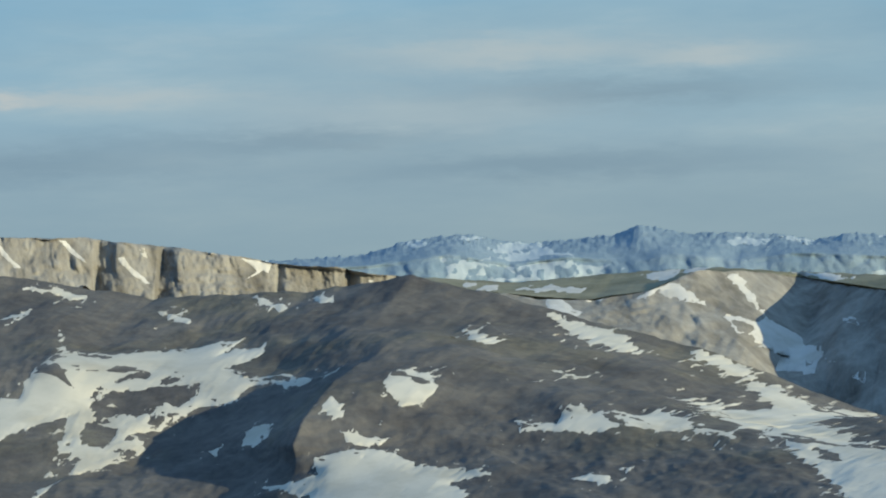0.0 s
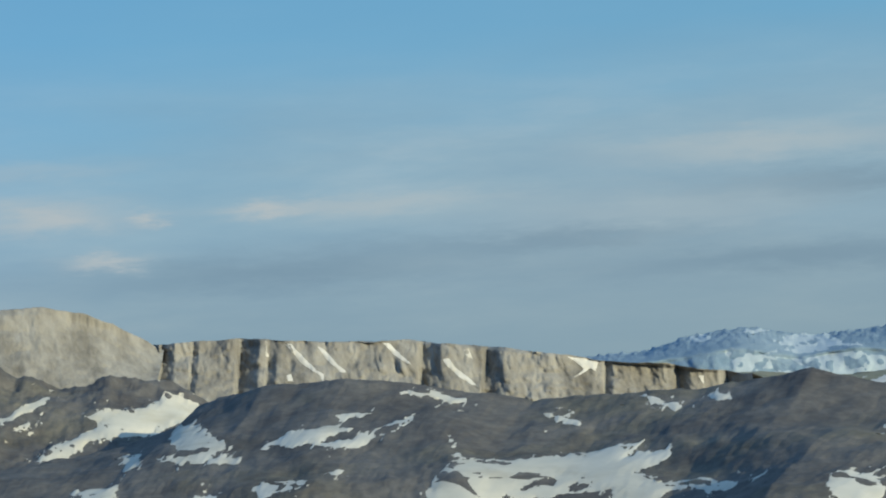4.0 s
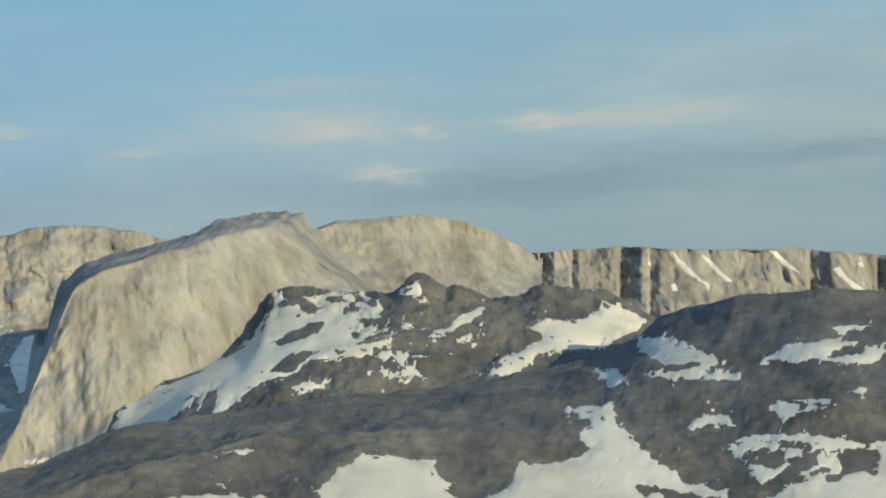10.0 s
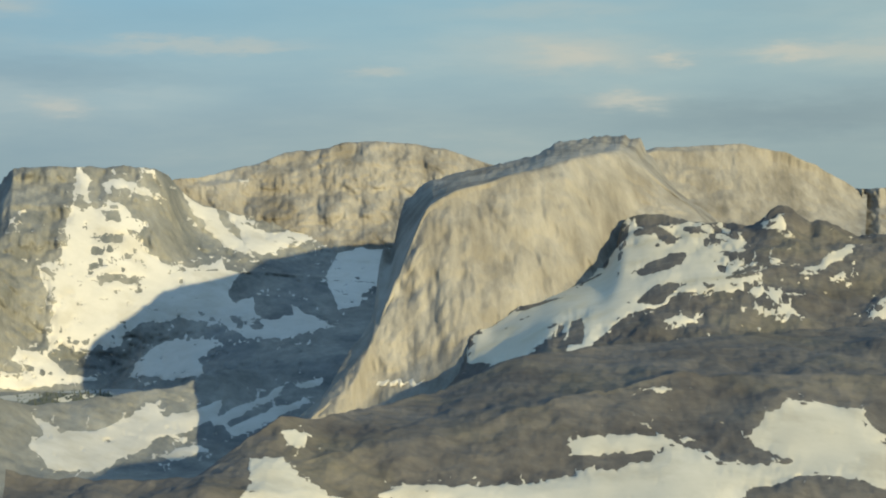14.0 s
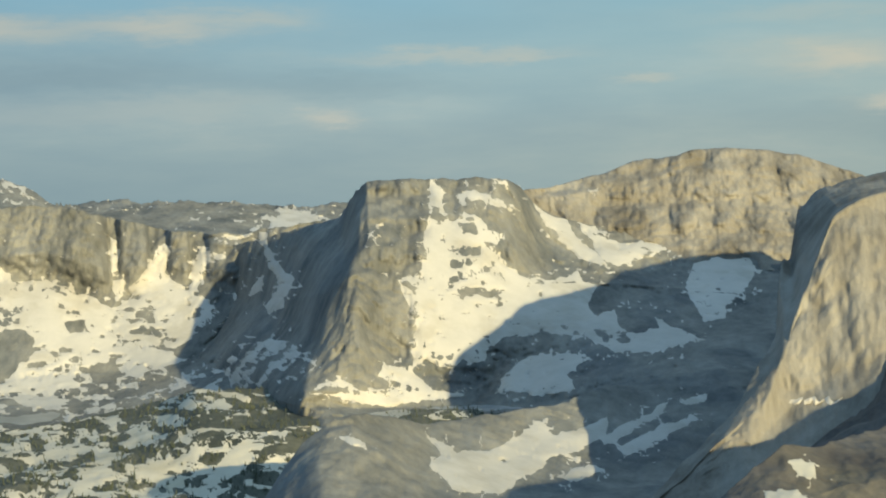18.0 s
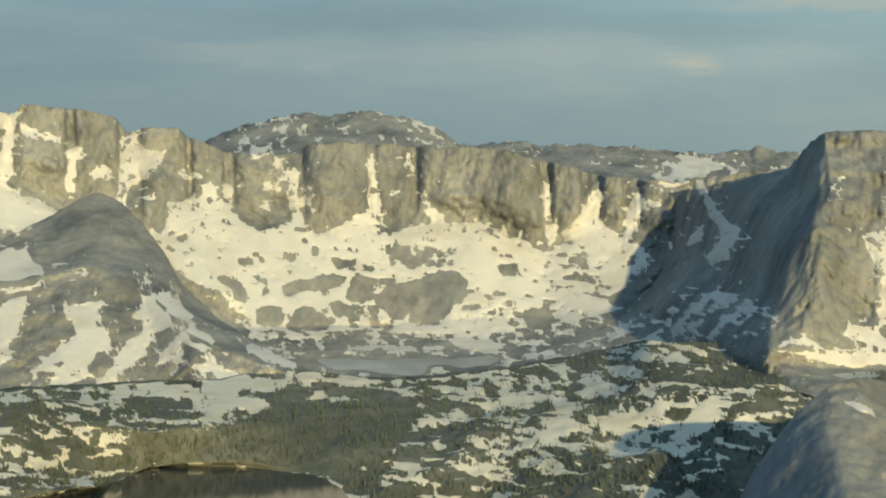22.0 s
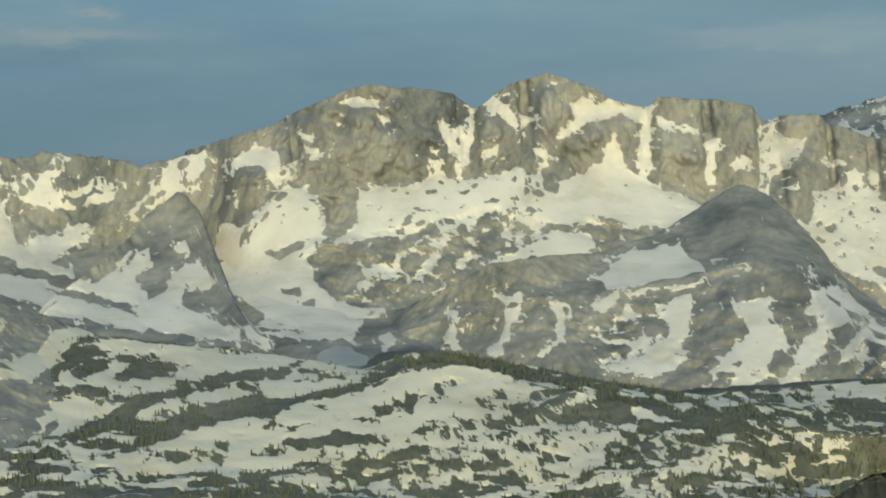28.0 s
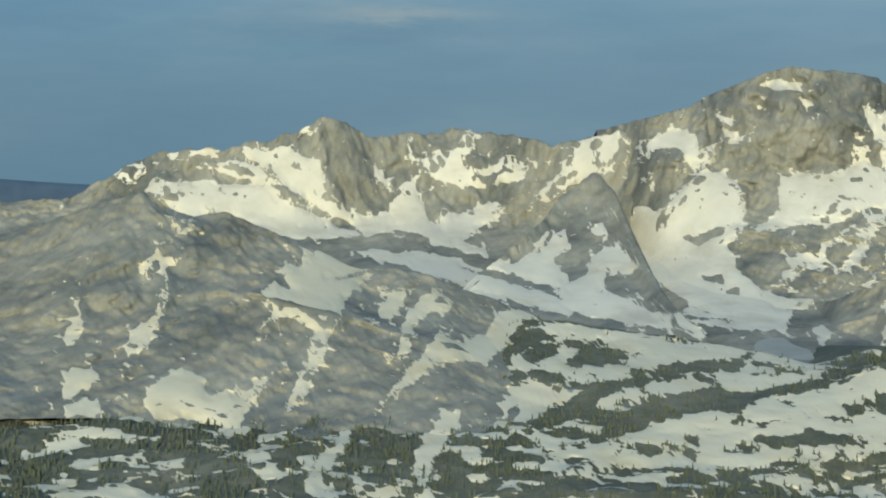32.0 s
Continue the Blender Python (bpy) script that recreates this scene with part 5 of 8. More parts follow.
outline("big_mountain", "snow", [(35.42, -0.05), (34.17, 0.12), (33.91, -0.03), (33.41, 0.35), (33.12, 0.57), (32.73, 0.22), (32.15, 0.34), (31.04, 0.47), (31.11, 0.00), (31.07, -0.45), (31.76, -0.55), (32.62, -0.65), (33.52, -0.91), (34.09, -1.08), (34.92, -1.17), (36.04, -1.36), (35.57, -0.91)])
outline("big_mountain", "snow", [(30.21, 0.14), (29.63, 0.24), (29.13, 0.56), (28.92, 1.08), (28.63, 0.63), (28.27, 0.29), (27.48, -0.30), (26.54, -0.53), (26.61, -0.81), (27.26, -1.11), (28.23, -1.06), (29.20, -0.95), (30.14, -0.85), (30.68, -0.60), (30.32, -0.20)])
outline("big_mountain", "snow", [(32.15, 2.03), (32.08, 1.94), (32.26, 1.38), (32.48, 0.73), (32.66, 0.35), (32.76, 0.64), (32.58, 1.11)])
outline("big_mountain", "snow", [(27.87, 1.91), (27.77, 1.82), (27.94, 1.11), (28.09, 0.43), (28.23, 0.45), (28.09, 1.11)])
outline("big_mountain", "snow", [(31.83, 2.12), (31.61, 2.24), (31.25, 1.96), (30.89, 1.65), (30.93, 1.31), (31.22, 1.49), (31.61, 1.85)])
outline("big_mountain", "snow", [(30.14, 1.15), (29.71, 1.55), (29.67, 1.98), (28.81, 2.07), (28.23, 1.98), (27.94, 1.79), (28.12, 1.54), (28.56, 1.72), (28.84, 1.57), (29.46, 1.48), (29.89, 1.22)])
outline("big_mountain", "snow", [(33.05, 1.63), (32.76, 1.42), (32.48, 1.41), (32.58, 1.07), (32.84, 0.95), (33.02, 1.35)])
outline("big_mountain", "snow", [(25.03, 1.32), (24.78, 1.12), (24.56, 0.98), (24.06, 1.08), (24.24, 0.54), (24.56, 0.16), (24.85, 0.31), (24.96, 0.77), (25.18, 0.43), (25.14, 1.01)])
outline("big_mountain", "snow", [(38.26, 0.88), (37.73, 1.15), (37.19, 1.20), (37.01, 0.71), (37.15, 0.43), (37.55, 0.72), (38.05, 0.87), (38.12, 0.29), (37.91, -0.38), (38.12, 0.04), (38.19, 0.47)])
outline("big_mountain", "snow", [(36.72, 0.70), (36.97, 0.33), (37.08, -0.01), (37.11, 0.27), (36.93, 0.73)])
outline("big_mountain", "snow", [(32.30, -1.80), (31.36, -1.55), (30.75, -1.15), (30.46, -1.07), (29.67, -1.29), (29.63, -1.63), (28.88, -1.43), (30.10, -1.90), (30.97, -2.16), (31.47, -2.00), (32.04, -2.15), (32.44, -2.21)])
outline("big_mountain", "snow", [(35.42, 2.18), (35.06, 2.19), (34.63, 2.05), (35.17, 2.08)])
outline("big_mountain", "snow", [(30.71, 0.92), (30.46, 0.94), (30.53, 0.58), (30.75, 0.50)])
outline("big_mountain", "snow", [(30.86, 0.25), (30.68, 0.17), (30.82, -0.26), (30.93, -0.09)])
outline("big_mountain", "snow", [(26.51, 0.94), (26.15, 0.98), (26.29, 0.36), (26.51, 0.09), (26.33, 0.65)])
outline("big_mountain", "snow", [(27.59, 1.62), (26.90, 1.41), (27.30, 1.50)])
outline("big_mountain", "snow", [(34.60, 1.88), (34.31, 1.75), (34.42, 1.63)])
outline("big_mountain", "snow", [(36.50, 1.47), (36.25, 1.31), (36.40, 1.27)])
outline("big_mountain", "hole", [(36.18, -0.04), (35.35, -0.16), (35.50, -0.64), (36.00, -1.19), (36.18, -1.03), (35.96, -0.64)])
outline("big_mountain", "hole", [(37.40, -1.51), (36.83, -1.25), (37.01, -1.43), (37.26, -1.57)])
outline("big_mountain", "mothole", [(34.88, -1.07), (32.58, -0.51), (31.22, -0.58), (31.97, -0.95), (33.84, -1.21)])
outline("left_peaks", "snow", [(49.76, -0.14), (49.33, -0.00), (47.99, -0.03), (47.27, -0.28), (46.52, -0.60), (45.83, -0.92), (45.12, -1.31), (45.55, -1.37), (46.30, -1.22), (47.20, -0.90), (48.10, -0.75), (49.36, -0.63), (49.72, -0.35)])
outline("left_peaks", "snow", [(48.50, 0.41), (47.56, 0.46), (47.09, 0.05), (46.73, -0.32), (45.94, -0.59), (46.63, -0.36), (47.49, -0.00), (48.10, 0.29)])
outline("left_peaks", "snow", [(47.45, 0.56), (46.66, 0.64), (46.01, 0.60), (45.80, 0.34), (45.73, -0.04), (45.44, -0.47), (45.15, -0.72), (44.94, -1.17), (45.15, -1.10), (45.69, -0.62), (46.34, -0.28), (46.84, 0.09)])
outline("left_peaks", "snow", [(49.19, 0.75), (48.73, 0.77), (48.10, 0.70), (48.50, 0.41), (49.00, 0.40)])
outline("left_peaks", "snow", [(44.50, 0.32), (44.14, -0.20), (43.71, -0.22), (43.35, -0.62), (43.17, -1.10), (42.85, -0.77), (42.38, -0.63), (41.44, -0.54), (41.80, -1.16), (42.31, -1.44), (41.91, -1.51), (42.27, -1.96), (42.74, -1.83), (43.24, -1.70), (43.50, -1.30), (44.14, -1.32), (44.68, -1.24), (44.07, -0.87), (44.14, -0.49), (44.50, -0.06)])
outline("left_peaks", "snow", [(43.64, 0.88), (43.39, 0.38), (42.99, 0.36), (42.70, 0.68), (42.31, 0.93), (42.13, 0.86), (42.31, 0.42), (41.77, 0.43), (40.72, 0.30), (40.87, -0.00), (41.55, -0.04), (42.34, -0.13), (42.88, -0.03), (43.39, 0.28)])
outline("left_peaks", "snow", [(40.65, -0.49), (39.93, 0.43), (39.50, 0.86), (38.99, 1.16), (38.60, 1.06), (38.82, 0.37), (39.57, 0.28), (40.26, -0.21), (40.51, -0.55)])
outline("left_peaks", "snow", [(46.23, 1.19), (45.76, 1.34), (45.80, 1.21), (46.19, 1.16)])
outline("left_peaks", "snow", [(50.55, 0.02), (50.15, 0.28), (49.83, 0.41), (49.90, 0.06), (50.33, -0.09)])
outline("left_front", "snow", [(48.72, -1.64), (47.64, -1.59), (46.51, -1.61), (46.05, -1.75), (46.78, -1.95), (47.61, -2.41), (48.18, -2.91), (48.72, -3.52), (49.15, -4.05), (49.51, -4.49), (49.80, -4.65), (49.69, -4.58), (49.33, -4.06), (48.86, -3.39), (48.94, -3.18), (48.61, -2.96), (49.08, -2.81), (49.51, -2.40), (49.15, -2.00), (48.94, -2.30)])
outline("left_front", "snow", [(46.92, -2.65), (46.31, -2.24), (46.03, -2.37), (46.46, -2.88), (46.74, -2.83)])
outline("left_front", "snow", [(46.56, -3.08), (46.13, -2.64), (45.56, -2.42), (44.80, -2.33), (45.02, -2.63), (45.70, -2.78), (46.28, -3.11), (46.85, -3.73), (47.00, -3.74)])
outline("left_front", "snow", [(43.51, -2.85), (42.66, -2.79), (42.41, -3.11), (43.11, -3.31), (44.12, -3.46), (44.95, -3.71), (45.74, -3.79), (46.46, -3.97), (47.25, -4.57), (47.86, -4.76), (47.28, -4.37), (46.71, -3.90), (46.56, -3.57), (45.88, -3.32), (44.95, -3.25), (44.16, -3.20)])
outline("left_front", "snow", [(48.29, -4.09), (47.68, -3.90), (47.36, -3.69), (47.86, -4.23), (48.18, -4.35)])
outline("left_front", "snow", [(52.75, -4.10), (52.06, -3.93), (51.70, -3.78), (51.49, -4.06), (51.34, -4.29), (50.81, -4.11), (50.55, -4.38), (50.16, -3.98), (49.98, -4.03), (50.59, -4.51), (50.88, -4.89), (50.59, -5.34), (50.94, -5.73), (51.60, -5.24), (52.31, -4.91), (52.64, -4.54)])
outline("left_front", "snow", [(54.29, -3.88), (53.54, -3.75), (53.00, -3.60), (53.68, -4.08), (54.47, -4.37)])
outline("left_front", "snow", [(54.54, -4.49), (53.32, -4.32), (52.85, -4.42), (53.90, -4.62), (54.63, -5.44)])
outline("left_front", "snow", [(53.57, -4.78), (52.78, -4.62), (52.06, -4.81), (51.71, -5.31), (52.64, -5.32), (53.41, -5.26)])
outline("left_front", "snow", [(53.14, -1.57), (52.82, -1.19), (52.31, -0.80), (52.35, -1.13), (52.67, -1.55)])
outline("left_front", "snow", [(54.04, -3.21), (53.57, -2.76), (53.61, -2.44), (53.03, -2.13), (53.00, -2.29), (53.36, -2.84), (54.00, -3.42)])
outline("left_front", "snow", [(52.96, -3.42), (52.21, -2.97), (51.88, -2.38), (51.52, -1.90), (51.70, -2.34), (52.10, -2.97), (52.71, -3.43)])
outline("left_front", "snow", [(52.03, -1.81), (51.56, -1.19), (51.70, -1.64)])
outline("left_front", "snow", [(51.81, -1.90), (51.34, -1.51), (51.20, -1.59), (51.52, -1.80)])
outline("left_front", "snow", [(51.09, -0.80), (50.84, -0.79), (50.70, -1.00), (51.09, -1.10)])
outline("left_front", "snow", [(50.73, -1.19), (50.45, -1.24), (50.63, -1.53)])
outline("left_front", "snow", [(49.51, -2.11), (49.19, -1.95), (49.15, -2.40), (49.62, -2.93)])
outline("left_front", "snow", [(50.33, -6.76), (49.69, -5.54), (49.26, -5.43), (49.79, -6.14)])
outline("left_front", "snow", [(48.94, -5.55), (48.58, -5.33), (48.54, -5.43)])
outline("left_front", "snow", [(47.89, -6.14), (47.28, -5.55), (46.64, -5.04), (46.28, -4.84), (46.38, -5.14), (47.25, -5.74), (47.82, -6.15)])
outline("left_front", "snow", [(46.05, -1.75), (44.76, -2.07), (43.45, -2.43), (42.39, -2.76), (43.18, -2.51), (44.23, -2.07), (45.55, -1.73)])
outline("left_front", "snow", [(47.00, -1.20), (46.03, -1.08), (45.02, -1.51), (43.70, -2.10), (42.64, -2.50), (42.13, -3.02), (42.91, -2.66), (44.23, -2.00), (45.54, -1.51)])
outline("left_front", "hole", [(47.89, -2.05), (47.07, -2.00), (46.53, -1.92), (47.46, -2.11)])
outline("left_front", "mot", [(49.66, -4.93), (47.82, -4.67), (46.13, -4.83), (47.03, -6.55), (50.51, -6.95)])
outline("left_front", "mot", [(53.95, -5.61), (51.28, -5.69), (50.51, -6.95), (54.00, -6.95)])
outline("forest_valley", "snow", [(44.76, -5.35), (43.32, -5.05), (41.63, -4.93), (40.23, -4.73), (39.08, -4.57), (37.71, -4.53), (36.45, -4.17), (35.80, -4.05), (34.79, -4.01), (34.07, -4.20), (32.52, -4.64), (32.96, -4.74), (34.50, -4.53), (35.37, -5.12), (36.38, -5.30), (37.64, -5.36), (39.33, -5.56), (41.20, -5.52), (42.50, -5.52), (42.93, -5.84), (44.55, -5.91)])
outline("forest_valley", "snow", [(46.24, -1.32), (45.21, -1.55), (44.16, -2.09), (43.09, -2.54), (41.92, -3.07), (40.74, -3.15), (41.78, -3.22), (43.35, -2.85), (44.67, -2.19), (46.22, -1.61)])
outline("forest_valley", "snow", [(43.61, -2.85), (41.92, -3.20), (41.16, -3.62), (41.02, -3.86), (42.46, -4.17), (43.29, -3.98), (43.83, -3.49), (44.12, -3.25)])
outline("forest_valley", "snow", [(47.46, -5.63), (46.71, -5.16), (45.99, -4.82), (45.27, -4.67), (46.42, -5.14), (47.32, -5.85)])
outline("forest_valley", "snow", [(41.09, -3.96), (39.62, -3.82), (38.00, -4.01), (39.40, -4.29), (40.95, -4.35)])
outline("forest_valley", "snow", [(45.84, -4.97), (44.37, -4.65), (43.29, -4.52), (43.86, -4.88), (45.30, -5.19)])
outline("forest_valley", "hole", [(37.31, -4.91), (36.84, -4.91), (37.02, -5.12), (37.35, -5.12)])
outline("forest_valley", "hole", [(36.45, -4.65), (36.12, -4.69), (36.48, -5.10), (36.59, -4.92)])
outline("forest_valley", "hole", [(35.84, -4.47), (35.33, -4.39), (35.55, -4.74)])
outline("cliff_wall", "snow", [(-18.60, 0.81), (-18.82, 0.76), (-19.29, 0.26), (-19.83, -0.20), (-19.79, -0.41), (-19.68, -0.19), (-19.14, 0.18)])
outline("cliff_wall", "snow", [(-19.57, 0.67), (-19.75, 0.57), (-20.15, 0.12), (-20.47, -0.16), (-20.26, -0.14), (-19.83, 0.27)])
outline("cliff_wall", "snow", [(-21.41, 0.64), (-21.59, 0.58), (-21.88, 0.27), (-22.31, -0.07), (-22.13, -0.01), (-21.70, 0.28)])
outline("cliff_wall", "snow", [(-23.03, 0.08), (-23.24, 0.13), (-23.39, -0.13), (-23.78, -0.45), (-24.14, -0.79), (-23.93, -0.73), (-23.46, -0.37)])
outline("cliff_wall", "snow", [(-23.64, 0.31), (-23.78, 0.33), (-23.89, 0.04), (-23.71, 0.14)])
outline("cliff_wall", "snow", [(-26.44, -0.04), (-27.31, -0.19), (-27.23, -0.49), (-27.09, -0.38), (-26.77, -0.59), (-26.62, -0.63), (-26.91, -0.39), (-26.70, -0.20)])
outline("cliff_wall", "snow", [(-18.10, 0.88), (-18.17, 0.84), (-18.21, 0.37), (-18.14, 0.46)])
outline("cliff_wall", "snow", [(-18.75, -0.13), (-18.89, -0.10), (-18.96, -0.32), (-18.82, -0.31)])
outline("cliff_wall", "snow", [(-29.97, -0.76), (-30.11, -0.73), (-30.11, -1.02)])
outline("plateau_top", "snow", [(-33.67, -1.08), (-34.54, -1.07), (-35.11, -1.03), (-35.62, -1.25), (-34.39, -1.18)])
outline("plateau_top", "snow", [(-36.73, -0.76), (-37.23, -0.64), (-38.64, -0.65), (-37.92, -0.80), (-37.67, -0.94), (-37.31, -0.93)])
outline("far_plateau", "snow", [(-37.83, -0.94), (-38.16, -1.04), (-38.56, -1.44), (-39.06, -1.67), (-38.61, -1.54), (-38.01, -1.26)])
outline("far_plateau", "snow", [(-37.36, -1.45), (-37.66, -1.24), (-38.11, -1.27), (-38.56, -1.50), (-39.06, -1.67), (-37.96, -1.33), (-37.61, -1.42)])
outline("far_plateau", "snow", [(-34.66, -1.45), (-35.06, -1.47), (-35.86, -1.89), (-35.56, -1.92), (-35.01, -1.71)])
outline("far_plateau", "snow", [(-35.91, -1.47), (-36.36, -1.44), (-36.11, -1.48)])
outline("back_dome", "snow", [(1.67, 1.33), (1.41, 1.36), (1.49, 1.15), (1.59, 1.17)])
outline("forest_valley", "hole", [(26.28, -6.03), (24.08, -5.92), (22.12, -5.34), (20.72, -5.23), (18.32, -5.35), (19.60, -6.80), (21.24, -7.09), (23.00, -6.86), (25.24, -6.64)])
outline("forest_valley", "snow", [(23.80, -4.61), (23.28, -4.58), (22.88, -4.80), (22.04, -4.84), (22.00, -5.25), (22.76, -5.51), (23.92, -5.79), (24.28, -5.62), (23.80, -5.20)])
outline("forest_valley", "snow", [(20.68, -5.08), (19.92, -5.23), (20.04, -5.58), (20.60, -6.01), (20.88, -5.86)])
outline("forest_valley", "snow", [(26.44, -5.23), (25.66, -4.57), (24.92, -4.30), (24.32, -4.57), (24.80, -4.89), (25.72, -5.25), (26.40, -5.45)])
outline("forest_valley", "snow", [(15.92, -6.36), (15.48, -5.90), (15.04, -5.33), (14.44, -5.27), (14.84, -5.74), (15.40, -6.28), (15.72, -6.47)])
outline("forest_valley", "snow", [(14.44, -5.87), (13.68, -5.61), (12.48, -5.16), (12.32, -5.32), (12.56, -5.58), (13.16, -5.87), (14.00, -5.93)])
outline("forest_valley", "snow", [(20.72, -5.12), (20.04, -5.29), (20.04, -5.58), (20.48, -6.00), (20.92, -5.86)])
outline("forest_valley", "snow", [(16.36, -5.00), (15.08, -5.01), (15.24, -5.14), (16.28, -5.17)])
outline("forest_valley", "snow", [(12.56, -3.92), (12.04, -3.95), (12.24, -4.18), (12.80, -4.29)])
outline("forest_valley", "mot", [(17.08, -4.62), (12.32, -4.44), (12.80, -6.82), (17.36, -6.93)])
outline("forest_valley", "mot", [(22.03, -3.59), (17.40, -3.63), (14.68, -4.39), (18.04, -4.79), (21.84, -4.86)])
outline("forest_valley", "snow", [(43.07, -5.55), (41.75, -5.09), (39.95, -4.84), (38.27, -4.69), (37.07, -4.44), (36.03, -4.19), (35.47, -4.08), (34.35, -4.09), (34.07, -4.26), (34.67, -4.81), (36.07, -4.94), (37.43, -5.02), (38.83, -5.07), (39.95, -5.20), (40.63, -5.43), (39.67, -5.58), (38.07, -5.57), (37.95, -5.80), (38.91, -6.09), (40.79, -6.10), (42.59, -6.06), (44.07, -5.87), (44.15, -5.59)])
outline("forest_valley", "snow", [(44.19, -3.10), (43.35, -2.90), (42.35, -3.21), (41.35, -3.40), (40.35, -3.63), (41.07, -3.81), (41.79, -3.67), (42.71, -3.77), (43.47, -4.11), (44.35, -4.31), (45.11, -4.26), (44.71, -4.03), (43.71, -3.59)])
outline("forest_valley", "snow", [(43.23, -4.62), (41.43, -4.28), (39.35, -4.12), (37.91, -4.12), (39.51, -4.26), (41.35, -4.54), (42.67, -4.79)])
outline("forest_valley", "snow", [(45.51, -4.87), (44.83, -4.72), (43.47, -4.60), (43.31, -4.75), (44.23, -4.92), (45.47, -5.19)])
outline("forest_valley", "snow", [(33.95, -5.68), (32.79, -5.55), (31.71, -5.48), (31.87, -5.68), (33.83, -5.88)])
outline("front_peak", "snow", [(26.93, -2.92), (26.01, -2.85), (26.25, -3.19), (25.89, -3.62), (26.49, -4.06), (26.97, -4.57), (27.97, -4.55), (27.21, -4.03), (26.73, -3.64)])
outline("front_peak", "snow", [(25.01, -2.66), (24.34, -2.65), (24.18, -3.23), (24.73, -3.45), (25.21, -4.04), (26.01, -4.59), (25.49, -3.88), (24.85, -3.31)])
outline("front_peak", "snow", [(28.77, -3.04), (28.05, -2.78), (28.17, -3.35), (28.49, -3.92), (28.73, -3.88), (28.53, -3.37)])
outline("front_peak", "snow", [(29.89, -2.13), (28.97, -1.62), (27.69, -1.46), (27.53, -2.01), (27.57, -2.49), (28.17, -2.59), (29.13, -2.42), (29.97, -2.50)])
outline("front_peak", "snow", [(29.61, -4.26), (28.29, -4.01), (28.77, -4.48), (29.89, -4.60)])
outline("front_peak", "snow", [(24.22, -3.51), (23.58, -3.74), (23.78, -4.04), (24.26, -3.88)])
outline("left_front", "snow", [(48.86, -1.78), (47.34, -2.14), (46.70, -1.94), (46.18, -1.84), (46.55, -1.48), (47.77, -1.38), (48.62, -1.49)])
outline("left_front", "snow", [(49.02, -4.45), (48.10, -3.31), (47.14, -2.38), (47.38, -2.23), (48.38, -2.83), (48.70, -3.56), (49.10, -4.33)])
outline("left_front", "snow", [(46.50, -2.39), (46.06, -2.18), (46.42, -2.88), (46.70, -2.87)])
outline("left_front", "snow", [(46.62, -3.54), (45.94, -2.65), (44.94, -2.29), (45.02, -2.60), (45.78, -2.89), (46.58, -3.70)])
outline("left_front", "snow", [(47.30, -4.46), (46.66, -3.89), (45.70, -3.44), (44.70, -3.30), (44.50, -3.52), (45.62, -3.96), (46.58, -4.37), (47.26, -4.68)])
outline("left_front", "snow", [(50.12, -6.52), (49.50, -5.57), (48.38, -4.96), (48.98, -5.48), (49.77, -6.66)])
outline("left_front", "snow", [(47.86, -6.18), (47.38, -5.64), (46.70, -5.06), (45.98, -4.67), (46.14, -4.99), (46.98, -5.57), (47.70, -6.21)])
outline("left_front", "snow", [(51.29, -4.24), (50.61, -4.39), (50.29, -4.58), (50.89, -5.07), (51.65, -5.18)])
outline("left_front", "snow", [(50.41, -5.11), (49.54, -4.86), (49.18, -4.64), (50.01, -5.29)])
outline("left_front", "snow", [(43.39, -3.10), (41.40, -3.13), (43.03, -3.66), (44.26, -4.12), (44.86, -4.11)])
outline("left_front", "snow", [(45.18, -4.73), (44.18, -4.51), (42.91, -4.37), (43.67, -4.62), (45.02, -4.94)])
outline("forest_valley", "snow", [(49.02, -1.50), (47.46, -1.98), (46.91, -1.70), (46.41, -1.58), (46.77, -1.24), (48.12, -0.98), (48.87, -1.05)])
outline("forest_valley", "snow", [(48.91, -4.58), (47.75, -3.38), (47.17, -2.28), (47.46, -2.13), (48.08, -2.76), (48.35, -3.58), (48.99, -4.47)])
outline("forest_valley", "snow", [(46.52, -2.30), (46.13, -2.04), (46.18, -2.93), (46.51, -2.90)])
outline("forest_valley", "snow", [(46.39, -3.62), (45.86, -2.63), (45.08, -2.20), (45.00, -2.58), (45.59, -3.06), (46.31, -3.73)])
outline("forest_valley", "snow", [(47.11, -4.50), (46.47, -3.97), (45.43, -3.53), (44.59, -3.38), (44.47, -3.58), (45.47, -4.06), (46.47, -4.47), (47.15, -4.73)])
outline("forest_valley", "snow", [(50.55, -6.23), (49.59, -5.57), (48.31, -4.91), (49.07, -5.49), (50.27, -6.33)])
outline("forest_valley", "snow", [(48.03, -6.15), (47.43, -5.65), (46.63, -5.04), (45.87, -4.69), (46.07, -4.95), (47.03, -5.61), (47.87, -6.15)])
outline("forest_valley", "snow", [(51.11, -4.31), (50.51, -4.59), (50.23, -4.74), (50.87, -5.09), (51.75, -5.35)])
outline("forest_valley", "snow", [(50.39, -5.10), (49.47, -4.84), (49.11, -4.72), (50.03, -5.27)])
outline("forest_valley", "snow", [(43.39, -3.07), (41.51, -3.25), (43.15, -3.59), (44.27, -4.18), (44.79, -4.15)])
outline("forest_valley", "snow", [(45.11, -4.72), (44.23, -4.52), (43.11, -4.42), (43.71, -4.57), (44.95, -4.86)])
outline("left_peaks", "mot", [(42.46, -2.47), (41.06, -2.93), (39.74, -3.33), (38.10, -3.60), (36.66, -3.52), (36.98, -3.05), (37.98, -2.65), (38.90, -2.86), (40.10, -2.63), (41.26, -2.27)])
